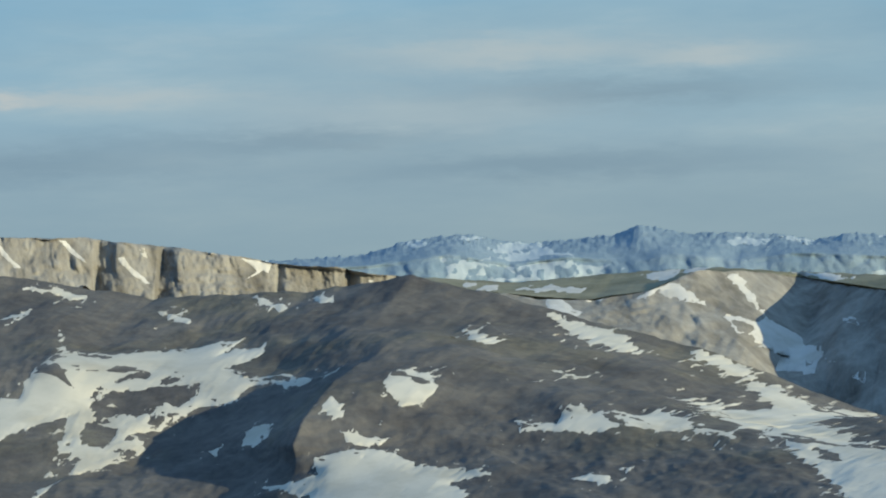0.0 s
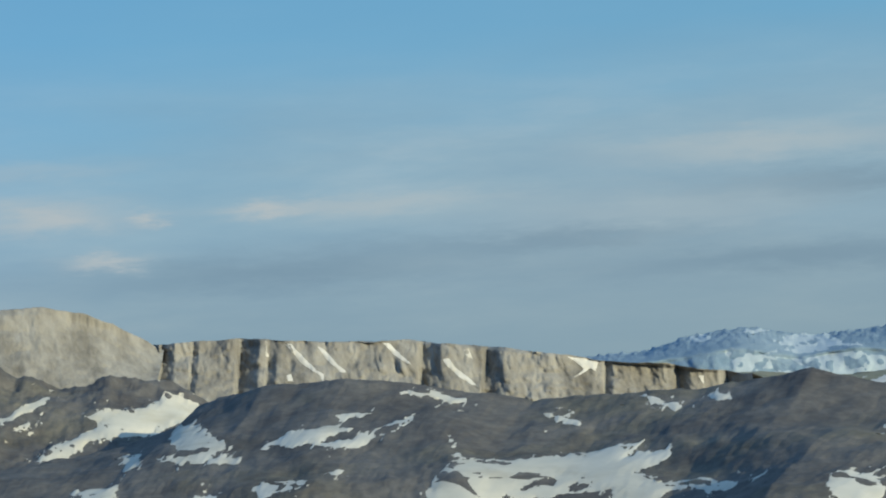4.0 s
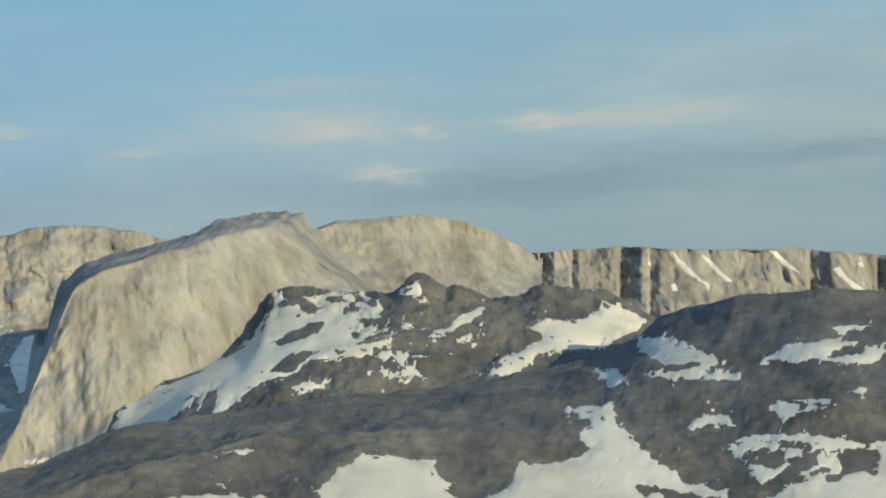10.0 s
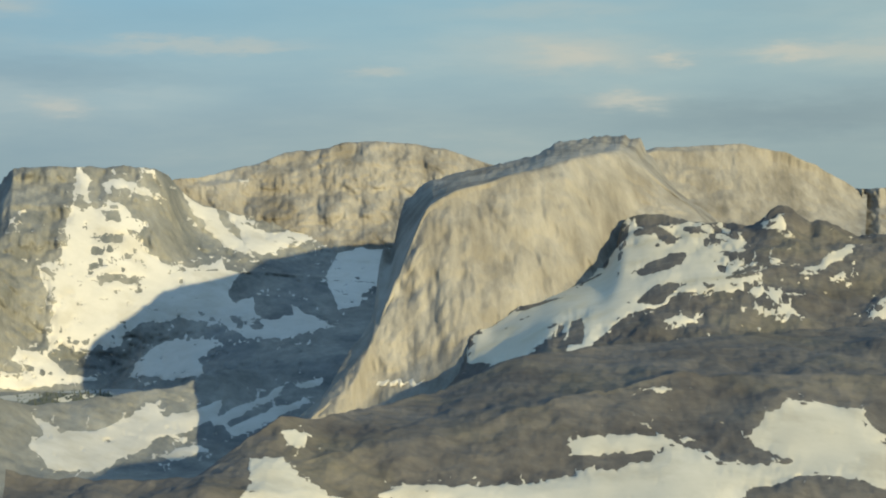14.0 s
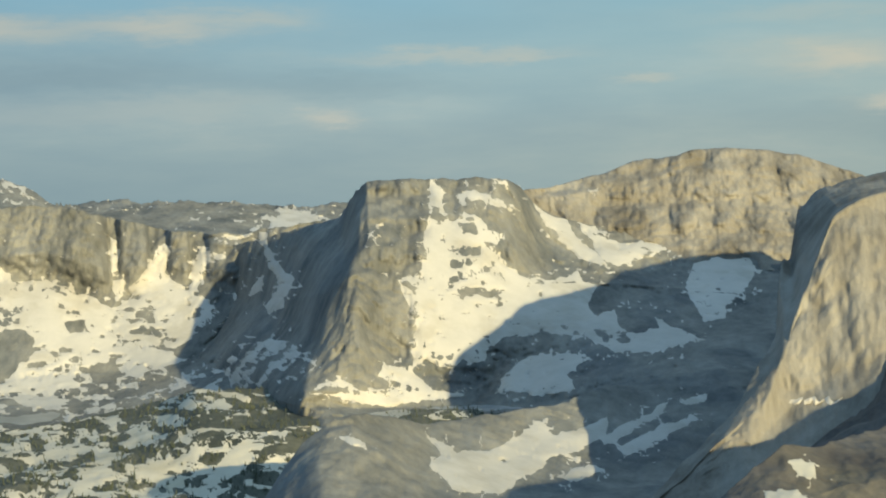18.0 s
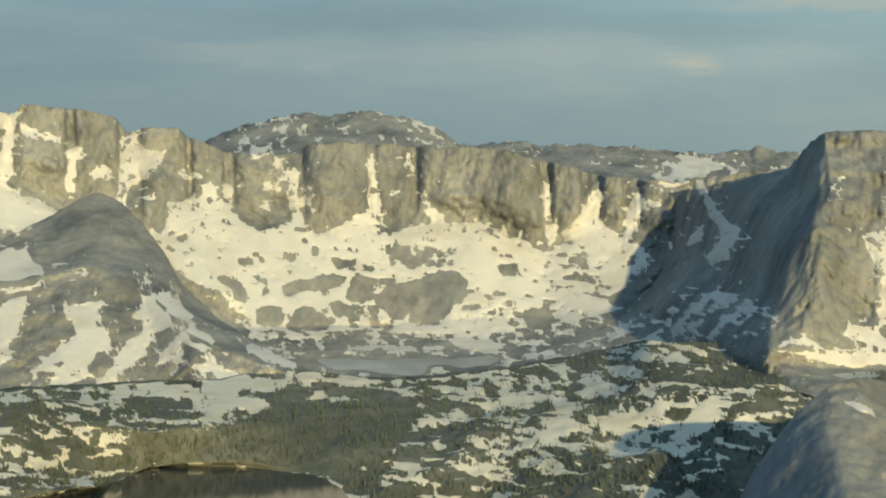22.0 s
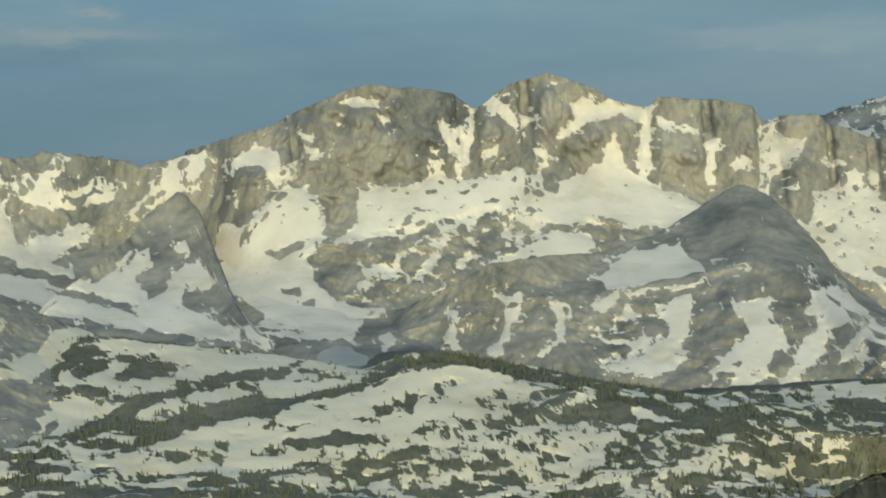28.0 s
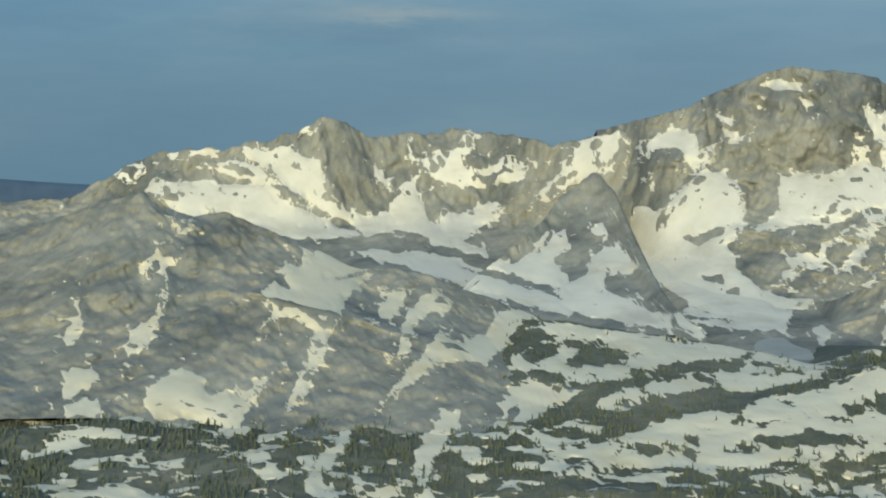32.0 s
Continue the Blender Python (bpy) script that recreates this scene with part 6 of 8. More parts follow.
outline("left_peaks", "snow", [(41.42, -2.57), (40.30, -3.00), (39.18, -3.27), (38.22, -3.44), (39.26, -3.42), (40.46, -3.21), (41.26, -2.79)])
outline("left_peaks", "snow", [(40.10, -2.63), (39.26, -2.99), (38.34, -3.23), (37.06, -3.33), (36.66, -3.52), (37.90, -3.31), (39.06, -3.09)])
outline("left_peaks", "snow", [(38.38, -2.40), (37.46, -2.69), (36.86, -3.08), (36.54, -3.38), (37.30, -3.26), (37.98, -2.88)])
outline("left_pyramid", "mot", [(42.72, -2.44), (41.25, -2.93), (39.93, -3.42), (38.19, -3.63), (36.92, -3.33), (37.30, -3.02), (38.19, -2.66), (39.14, -2.92), (40.29, -2.55), (41.49, -2.27)])
outline("left_pyramid", "snow", [(41.61, -2.54), (40.49, -2.99), (39.34, -3.29), (38.38, -3.48), (39.42, -3.42), (40.57, -3.15), (41.45, -2.77)])
outline("left_pyramid", "snow", [(40.29, -2.55), (39.46, -3.00), (38.54, -3.26), (37.33, -3.24), (36.92, -3.33), (38.05, -3.33), (39.26, -3.17)])
outline("left_pyramid", "snow", [(38.62, -2.44), (38.02, -2.58), (37.15, -3.02), (36.90, -3.19), (37.50, -3.24), (38.18, -2.91)])
outline("big_mountain", "mot", [(42.34, -2.73), (40.73, -3.15), (39.53, -3.48), (37.94, -3.67), (36.50, -3.53), (36.94, -3.12), (37.94, -2.74), (38.78, -2.99), (39.83, -2.70), (41.14, -2.43)])
outline("big_mountain", "snow", [(41.26, -2.79), (40.01, -3.11), (38.94, -3.32), (38.02, -3.47), (38.98, -3.45), (40.10, -3.33), (40.98, -3.00)])
outline("big_mountain", "snow", [(39.83, -2.70), (39.02, -3.08), (38.18, -3.29), (36.94, -3.38), (36.50, -3.53), (37.70, -3.35), (38.90, -3.22)])
outline("big_mountain", "snow", [(38.30, -2.41), (37.46, -2.71), (36.82, -3.11), (36.38, -3.39), (37.18, -3.31), (37.94, -3.02)])
outline("left_peaks", "bare", [(51.42, 2.11), (46.61, 1.76), (43.58, 1.23), (40.36, 1.06), (40.70, -0.07), (39.98, -1.08), (41.26, -3.63), (44.88, -5.41), (46.49, -7.43), (49.56, -7.98), (52.61, -7.73)])
outline("left_front", "bare", [(52.89, 2.40), (48.17, 2.23), (45.59, 1.95), (42.34, 1.80), (42.68, 0.45), (41.93, -0.55), (42.07, -3.52), (46.54, -4.95), (48.77, -6.31), (51.47, -7.18), (54.05, -7.20)])
outline("left_peaks", "snow", [(49.17, 0.45), (49.21, 0.67), (49.02, 0.75), (48.57, 0.78), (48.09, 0.70), (48.17, 0.56), (48.57, 0.51), (48.85, 0.41)])
outline("left_peaks", "snow", [(50.48, 0.34), (50.09, 0.37), (49.85, 0.39), (49.85, 0.24), (50.13, -0.05), (50.49, 0.07)])
outline("left_peaks", "snow", [(48.53, 0.33), (47.81, 0.42), (47.29, 0.28), (46.81, -0.10), (47.45, -0.13), (47.69, -0.02), (48.09, 0.17)])
outline("left_peaks", "snow", [(47.65, 0.64), (46.49, 0.74), (46.33, 0.52), (45.81, 0.42), (45.73, -0.20), (45.38, -0.54), (45.14, -0.86), (45.02, -1.14), (45.42, -1.10), (46.05, -0.56), (46.81, -0.10), (47.05, 0.22)])
outline("left_peaks", "snow", [(49.85, -0.28), (49.65, 0.02), (49.13, -0.07), (47.97, -0.10), (47.09, -0.13), (46.85, -0.36), (46.33, -0.53), (45.85, -0.72), (45.46, -1.17), (44.94, -1.33), (45.53, -1.40), (46.33, -1.42), (46.97, -1.30), (47.69, -0.98), (48.49, -0.76), (48.73, -0.98), (49.33, -0.76), (49.57, -0.41)])
outline("left_peaks", "snow", [(45.10, -1.22), (45.06, -0.75), (44.58, -0.90), (44.22, -0.79), (43.90, -0.31), (43.74, -0.03), (43.54, -0.07), (43.38, -0.48), (43.38, -0.90), (43.02, -1.20), (42.94, -0.63), (42.70, -0.85), (42.14, -0.77), (41.82, -0.51), (41.46, -0.69), (41.54, -0.91), (42.26, -1.29), (42.58, -1.51), (42.10, -1.69), (42.14, -1.93), (42.82, -1.72), (43.42, -1.54), (43.38, -1.41), (43.86, -1.30), (44.38, -1.30), (44.82, -1.37)])
outline("left_peaks", "snow", [(43.62, 0.45), (43.62, 0.86), (43.42, 0.41), (43.10, 0.49), (42.86, 0.73), (42.66, 0.52), (42.30, 0.91), (42.02, 0.99), (41.98, 0.82), (42.34, 0.35), (42.02, 0.16), (41.30, 0.48), (40.66, 0.28), (41.02, 0.02), (41.66, -0.14), (42.46, -0.19), (43.10, -0.04)])
outline("left_peaks", "snow", [(40.74, -0.52), (40.54, -0.24), (39.94, 0.25), (39.38, 0.50), (38.98, 0.65), (39.26, 0.19), (39.94, -0.20), (40.42, -0.54)])
outline("left_peaks", "snow", [(46.21, 1.14), (45.97, 1.34), (45.73, 1.35), (45.93, 1.11)])
outline("left_peaks", "snow", [(44.46, 0.41), (44.22, 0.05), (43.98, -0.21), (43.90, -0.31), (44.26, -0.16), (44.46, 0.04)])
outline("left_peaks", "snow", [(45.38, -1.70), (44.22, -1.54), (43.50, -1.72), (42.78, -2.00), (42.10, -2.28), (41.18, -2.65), (40.86, -2.99), (40.94, -3.15), (41.90, -2.90), (42.82, -2.56), (43.82, -2.38), (44.42, -1.99)])
outline("left_pyramid", "snow", [(46.09, -1.61), (44.88, -1.42), (43.98, -1.61), (43.16, -2.04), (42.37, -2.25), (41.41, -2.64), (41.05, -2.97), (41.13, -3.11), (42.09, -2.84), (43.08, -2.55), (44.03, -2.24), (44.88, -1.91)])
outline("left_pyramid", "snow", [(42.87, -1.61), (42.56, -1.88), (41.97, -1.99), (41.01, -1.55), (40.65, -1.22), (40.33, -1.07), (40.45, -1.51), (41.01, -1.93), (40.69, -2.19), (40.93, -2.72), (41.33, -2.50), (42.05, -2.20), (42.84, -1.97)])
outline("left_front", "snow", [(48.82, -1.71), (48.46, -1.75), (48.22, -1.60), (47.42, -1.56), (46.79, -1.68), (46.11, -1.74), (46.50, -1.88), (46.94, -2.13), (47.46, -2.41), (47.98, -2.86), (48.38, -3.36), (48.86, -3.95), (49.54, -4.65), (49.85, -4.66), (49.30, -4.13), (48.82, -3.48), (48.62, -3.20), (48.78, -3.01), (48.98, -2.80), (49.34, -2.88), (49.82, -3.14), (49.42, -2.76), (49.54, -2.52), (49.58, -2.28), (49.14, -1.99), (49.02, -2.28), (48.82, -2.30), (48.90, -1.98)])
outline("left_front", "snow", [(46.90, -2.73), (46.50, -2.43), (46.06, -2.30), (46.06, -2.42), (46.30, -2.66), (46.62, -2.88), (46.94, -2.88)])
outline("left_front", "snow", [(46.22, -2.79), (45.86, -2.47), (45.30, -2.31), (44.94, -2.59), (45.14, -2.76), (45.66, -2.80), (46.22, -3.02), (46.70, -3.67), (47.02, -3.75), (46.70, -3.26)])
outline("left_front", "snow", [(47.78, -4.66), (46.50, -3.78), (45.90, -3.30), (45.22, -3.40), (44.50, -3.30), (43.98, -2.90), (43.35, -2.83), (42.56, -3.00), (42.04, -3.27), (42.11, -3.63), (42.87, -3.36), (43.82, -3.42), (44.18, -3.58), (44.70, -3.86), (46.02, -3.90), (47.02, -4.37)])
outline("left_front", "snow", [(52.81, -3.38), (52.45, -3.02), (52.01, -2.66), (51.73, -2.25), (51.57, -2.14), (51.73, -2.53), (52.13, -3.05), (52.61, -3.52), (52.89, -3.62)])
outline("left_front", "snow", [(52.05, -1.87), (51.65, -1.45), (51.53, -1.25), (51.57, -1.51), (51.93, -1.86)])
outline("left_front", "snow", [(51.89, -1.97), (51.73, -1.80), (51.13, -1.59), (51.53, -1.80)])
outline("left_front", "snow", [(51.05, -1.13), (51.05, -0.84), (50.81, -0.78), (50.61, -0.93), (50.85, -1.13)])
outline("left_front", "snow", [(52.81, -4.37), (52.69, -4.18), (51.77, -3.84), (51.41, -4.03), (51.49, -4.34), (50.97, -4.22), (50.77, -4.36), (50.05, -4.08), (50.73, -4.72), (51.17, -5.08), (51.57, -4.88), (52.13, -4.72), (52.73, -4.76)])
outline("forest_valley", "snow", [(47.91, -5.94), (47.27, -5.38), (46.39, -4.86), (46.07, -4.85), (46.79, -5.37), (47.75, -6.04)])
outline("left_front", "snow", [(47.78, -5.93), (47.22, -5.36), (46.46, -4.81), (46.14, -4.83), (46.74, -5.37), (47.62, -6.07)])
outline("left_peaks", "snow", [(38.78, -1.58), (37.74, -1.53), (36.58, -1.38), (36.62, -2.19), (36.22, -2.57), (36.02, -2.96), (35.66, -3.03), (36.06, -3.47), (37.02, -3.51), (37.50, -3.43), (37.26, -3.23), (37.54, -2.93), (38.02, -2.64), (38.42, -2.39), (38.74, -2.30), (38.50, -1.98)])
outline("big_mountain", "snow", [(38.74, -1.58), (37.82, -1.59), (36.74, -1.39), (36.66, -2.22), (36.26, -2.58), (36.02, -2.98), (35.62, -3.03), (35.86, -3.44), (36.82, -3.52), (37.30, -3.47), (37.14, -3.28), (37.46, -2.95), (37.98, -2.72), (38.34, -2.42), (38.66, -2.31), (38.46, -2.01)])
outline("left_pyramid", "snow", [(40.77, -2.41), (40.17, -2.15), (39.85, -1.68), (39.46, -1.59), (39.42, -1.85), (40.01, -2.12), (40.13, -2.58), (39.70, -2.96), (39.62, -3.22), (39.02, -3.22), (38.25, -2.65), (38.21, -2.68), (38.66, -3.17), (38.30, -3.45), (39.22, -3.47), (39.70, -3.38), (40.33, -3.09), (41.01, -2.92)])
outline("front_peak", "snow", [(33.80, -2.85), (33.48, -2.85), (33.64, -3.24), (33.68, -3.66), (33.56, -3.80), (33.92, -3.80), (33.76, -3.37)])
outline("front_peak", "snow", [(32.68, -2.39), (32.45, -2.56), (32.21, -2.55), (31.97, -2.35), (31.97, -2.54), (32.17, -2.98), (32.56, -3.60), (32.76, -3.93), (33.08, -3.83), (32.60, -3.52), (32.41, -2.99), (32.49, -2.69)])
outline("left_peaks", "snow", [(35.82, -3.82), (35.38, -3.65), (35.50, -3.51), (35.14, -3.36), (35.14, -3.58), (35.54, -3.81)])
outline("cirque", "snow", [(22.16, -3.46), (21.96, -3.69), (21.08, -3.72), (19.76, -3.72), (20.36, -3.78), (21.24, -3.84)])
outline("front_peak", "snow", [(22.50, -3.88), (21.94, -3.97), (21.30, -4.35), (21.14, -4.52), (22.02, -4.25), (22.50, -4.07)])
outline("forest_valley", "snow", [(23.73, -4.67), (23.16, -4.55), (22.48, -4.76), (21.48, -4.74), (22.00, -5.04), (22.76, -5.47), (23.60, -5.61), (24.16, -5.85), (24.04, -5.37)])
outline("forest_valley", "snow", [(21.40, -4.61), (20.56, -4.68), (19.16, -4.75), (18.24, -4.78), (19.36, -4.91), (20.56, -4.94), (21.24, -4.83)])
outline("cirque", "snow", [(16.84, -3.82), (16.17, -3.73), (15.37, -3.88), (15.89, -4.12), (16.57, -4.05)])
outline("forest_valley", "snow", [(17.28, -4.65), (16.28, -4.56), (16.48, -4.75), (17.08, -4.78)])
outline("forest_valley", "snow", [(16.20, -5.06), (15.56, -4.98), (14.84, -5.00), (14.96, -5.09), (15.68, -5.13)])
outline("cirque", "snow", [(16.07, -5.04), (15.45, -4.91), (14.89, -5.04), (14.94, -5.14), (15.65, -5.20)])
outline("forest_valley", "snow", [(15.80, -4.68), (15.20, -4.60), (15.36, -4.74)])
outline("forest_valley", "snow", [(15.76, -6.22), (15.36, -5.82), (14.64, -5.41), (14.68, -5.83), (15.32, -6.25), (15.72, -6.43)])
outline("forest_valley", "snow", [(15.00, -4.37), (14.24, -4.23), (14.44, -4.44)])
outline("forest_valley", "snow", [(20.72, -5.91), (20.28, -5.88), (20.24, -5.99), (20.68, -6.01)])
outline("cirque", "snow", [(19.16, -4.07), (18.40, -3.95), (17.68, -4.03), (17.12, -3.99), (18.04, -4.12), (18.76, -4.12)])
outline("cirque", "snow", [(15.29, -4.25), (14.37, -4.02), (13.53, -3.98), (14.37, -4.22)])
outline("near_plateau", "hole", [(-30.79, -7.71), (-31.33, -6.86), (-31.37, -6.53), (-31.78, -6.13), (-32.14, -6.06), (-32.68, -6.17), (-32.54, -5.66), (-32.99, -5.52), (-33.17, -5.71), (-32.95, -6.10), (-33.53, -5.89), (-33.89, -6.75), (-34.61, -8.20), (-32.54, -8.29), (-32.05, -7.71)])
outline("near_plateau", "hole", [(-23.05, -5.92), (-23.82, -6.12), (-24.72, -6.32), (-25.44, -6.45), (-26.06, -6.79), (-26.78, -7.01), (-27.19, -7.25), (-27.32, -7.58), (-26.60, -7.41), (-25.93, -6.87), (-24.58, -6.76), (-23.91, -6.49)])
outline("near_plateau", "hole", [(-27.73, -7.37), (-28.40, -7.41), (-28.58, -7.67), (-28.31, -7.92), (-27.91, -7.69)])
outline("near_plateau", "hole", [(-26.42, -6.12), (-26.69, -5.64), (-26.92, -5.36), (-27.46, -5.31), (-27.55, -5.50), (-27.14, -5.86), (-26.74, -6.29)])
outline("near_plateau", "hole", [(-26.06, -5.31), (-26.38, -5.09), (-26.65, -5.06), (-26.51, -5.20)])
outline("near_plateau", "hole", [(-27.77, -5.10), (-28.13, -5.02), (-29.03, -5.07), (-29.12, -5.26), (-29.08, -5.73), (-28.31, -5.62), (-28.13, -5.22)])
outline("near_plateau", "hole", [(-23.68, -7.22), (-23.91, -7.10), (-24.31, -7.39), (-24.00, -7.46)])
outline("near_plateau", "hole", [(-25.89, -7.19), (-26.24, -7.23), (-26.42, -7.68), (-26.83, -7.96), (-26.42, -7.94)])
outline("near_plateau", "hole", [(-29.44, -7.75), (-30.47, -7.72), (-30.70, -7.98), (-29.75, -7.96)])
outline("near_plateau", "hole", [(-30.16, -8.26), (-31.24, -7.87), (-32.14, -8.07), (-32.27, -8.35)])
outline("dark_ridge", "snow", [(-9.30, 0.15), (-9.60, 0.01), (-9.44, -0.73), (-9.16, -1.13), (-8.09, -1.49), (-6.95, -2.05), (-6.76, -2.42), (-5.48, -2.53), (-5.48, -3.06), (-7.24, -2.71), (-8.48, -2.14), (-9.64, -1.25), (-9.84, -0.40)])
outline("forest_valley", "snow", [(43.75, -6.08), (42.99, -5.51), (41.87, -5.28), (41.07, -5.03), (39.99, -4.98), (37.91, -4.64), (36.07, -4.26), (36.11, -4.76), (36.87, -5.24), (37.83, -5.33), (39.71, -5.37), (40.07, -5.51), (41.35, -5.86), (42.35, -5.98)])
outline("forest_valley", "snow", [(42.39, -3.53), (41.35, -3.65), (41.19, -3.80), (39.95, -3.83), (38.43, -3.81), (39.07, -3.97), (40.55, -4.03), (41.87, -4.11), (42.87, -4.23)])
outline("forest_valley", "snow", [(42.71, -4.38), (41.27, -4.23), (40.07, -4.09), (39.83, -4.31), (40.91, -4.63), (41.71, -4.45)])
outline("forest_valley", "snow", [(39.43, -4.44), (38.83, -4.27), (37.35, -4.06), (36.23, -4.00), (37.47, -4.28), (38.63, -4.48)])
lake("forest_valley", "WATER", -115.5, [(25.62, -6.84), (24.54, -6.88), (23.0, -6.92), (21.92, -7.03), (21.36, -7.17), (21.03, -7.45), (20.79, -8.9), (30.4, -8.9), (29.94, -7.79), (28.54, -7.48), (27.05, -7.32), (26.14, -7.07)])
lake("big_mountain", "ICE", -77.0, [(38.86, -3.50), (37.34, -3.51), (36.22, -3.58), (36.38, -3.77), (36.22, -3.90), (36.50, -4.05), (37.18, -4.12), (37.46, -3.91), (37.94, -3.75)])
lake("cirque", "ICE", -95.0, [(20.60, -4.32), (19.60, -4.31), (18.56, -4.31), (17.56, -4.30), (17.28, -4.29), (16.57, -4.29), (15.73, -4.27), (16.05, -4.45), (17.44, -4.47), (17.88, -4.66), (18.88, -4.58), (20.00, -4.51)])
lake("flat_peak", "ICE", -78.0, [(7.94, -4.50), (6.73, -4.35), (5.52, -4.29), (3.9, -4.33), (3.4, -4.42), (5.46, -4.47), (6.15, -4.59), (7.20, -4.62)])


def split_pieces(keep):
    """Numbers the connected groups of cells."""
    label = np.zeros(keep.shape, np.int32)
    count = 0
    todo = set(map(tuple, np.argwhere(keep)))
    while todo:
        count += 1
        stack = [todo.pop()]
        while stack:
            i, j = stack.pop()
            label[i, j] = count
            for c in ((i + 1, j), (i - 1, j), (i, j + 1), (i, j - 1)):
                if c in todo:
                    todo.discard(c)
                    stack.append(c)
    return label, count


def snow_field(key, az, el, seed, streak, hollow, dust):
    """How far inside the snow each place of a landform lies, in degrees; negative on bare ground."""
    flat = np.stack([az, el, np.zeros_like(az)], -1)
    phi = np.full(az.shape, -9.0)
    bed = phi.copy()
    ragged = 0.11 * fbm(flat * np.array([3.2, 4.2, 1]), 5, seed + 3) + 0.05 * fbm(flat * 8, 1 if key == "near_plateau" else 2, seed + 5)
    if key == "cliff_wall":
        ragged = ragged * 0.2      # couloirs keep their width
    spots = fbm(flat * np.array([4.5, 8.0, 1]), 4, seed + 21)
    broken = fbm(flat * np.array([4.0, 7.0, 1]) * (2.0 if key == "far_ridge" else 0.42 if key == "far_range" else 0.55 if key == "near_plateau" else 1.0) + 3, 5, seed + 11)
    plain = broken
    if hollow is not None:      # broken snow lies in the gullies
        broken = 0.55 * broken + 0.75 * (hollow - np.median(hollow)) - 0.06
    for kind, poly in OUTLINES.get(key, ()):
        f = inside(az, el, poly) + ragged
        if kind == "snow":
            phi = np.maximum(phi, f)
            bed = np.maximum(bed, f - ragged)
        elif kind in ("hole", "bare"):
            phi = np.minimum(phi, -f)
            if kind == "bare":
                bed = np.minimum(bed, -f)
        elif kind == "mot":
            phi = np.maximum(phi, np.minimum(f, broken * 0.5 - (0.10 if key == "far_ridge" else 0.05)))
        else:
            phi = np.minimum(phi, np.maximum(-f, 0.045 - plain * 0.5))
    phi = np.minimum(phi, (0.8 if key in ("near_plateau", "dark_ridge") else 0.30 if key == "cirque" else 0.42 if key == "flat_peak" else 0.5) - spots * 0.9)
    if dust:      # specks on ledges, thickest beside the snowfields
        grain = fbm(flat * np.array([6.5, 10.0, 1]), 4, seed + 31) + 0.4 * np.exp(np.minimum(phi, 0) / 0.35)
        phi = np.maximum(phi, np.minimum(0.1, (grain - dust) * 0.25))
        for kind, poly in OUTLINES.get(key, ()):
            if kind == "hole":
                phi = np.minimum(phi, -inside(az, el, poly) - ragged)
    if streak:
        tilt, amount, top = streak
        u, v = az + el * 0.3, el - az * tilt
        band = fbm(np.stack([u * 1.7, v * 8.0, 0 * u], -1) + 0.35 * fbm(flat * 1.3, 3, seed + 70)[..., None], 5, seed + 60)
        strips = fbm(np.stack([u * 1.3, v * 7.0, 0 * u + 4], -1) + 0.3 * fbm(flat * 1.5, 3, seed + 75)[..., None], 5, seed + 66)
        phi = np.minimum(phi, 0.10 - 0.42 * strips)
        phi = np.maximum(phi, np.where(phi > -0.02, phi, (band + amount) * 0.3))
        for kind, poly in OUTLINES.get(key, ()):
            if kind == "hole":
                phi = np.minimum(phi, -inside(az, el, poly) - ragged)
    return phi, bed


def drape(p, phi):
    """A sheet that rises out of the ground where phi is positive; its rim is drawn in to the line where phi is nought."""
    ground, pad = p, ((3, 3), (3, 3), (0, 0))
    for _ in range(2):
        soft_p = np.pad(p, pad, mode="edge")
        p = sum(soft_p[i:i + ground.shape[0], j:j + ground.shape[1]] for i in range(0, 7, 2) for j in range(0, 7, 2)) / 16
    deep = np.clip(phi / 0.2, 0, 1)[..., None]
    p = ground * (1 - deep) + p * deep
    du, dv = np.gradient(ground, axis=1), np.gradient(ground, axis=0)
    normal = np.cross(np.gradient(p, axis=1), np.gradient(p, axis=0))
    normal /= np.linalg.norm(normal, axis=-1, keepdims=True) + 1e-9
    normal *= np.sign((normal * -p).sum(-1, keepdims=True))
    metres = np.linalg.norm(p, axis=-1) * radians(1) * phi
    depth = np.where(phi > 0, 0.04 + np.clip(metres * 0.12, 0, 0.4), -0.04)
    gv, gu = np.gradient(np.clip(phi, -0.12, 0.12))
    out = np.where(phi > 0, 0, -np.clip(phi, -0.12, 0)) / (gv ** 2 + gu ** 2 + 1e-7)
    reach = 0.9 / np.maximum(0.9, out * np.hypot(gv, gu))
    top = p + normal * depth[..., None] + dv * (out * gv * reach)[..., None] + du * (out * gu * reach)[..., None]
    on = phi > 0
    return top, on[:-1, :-1] | on[1:, :-1] | on[1:, 1:] | on[:-1, 1:]


def lay_snow(key, land, p, phi):
    """Snowfields on a landform, each a sheet of its own, with the smallest joined."""
    top, keep = drape(p, phi)
    if not keep.any():
        return
    label, count = split_pieces(keep)
    sizes = np.bincount(label.ravel(), minlength=count + 1)
    sizes[0] = 0
    order = [k for k in np.argsort(-sizes)[:60] if sizes[k] >= 40]
    loose = keep.copy()
    for k in order:
        mine = label == k
        loose &= ~mine
        piece = new("snow_patch", grid_mesh("snow_patch", top, mine))
        piece.data.materials.append(SHEETS.get(key, SNOW))
        piece.parent = land
    if loose.any():
        rest = new("snow_specks", grid_mesh("snow_specks", top, loose))
        rest.data.materials.append(SHEETS.get(key, SNOW))
        rest.parent = land
        tagged(rest, kind="stuff")


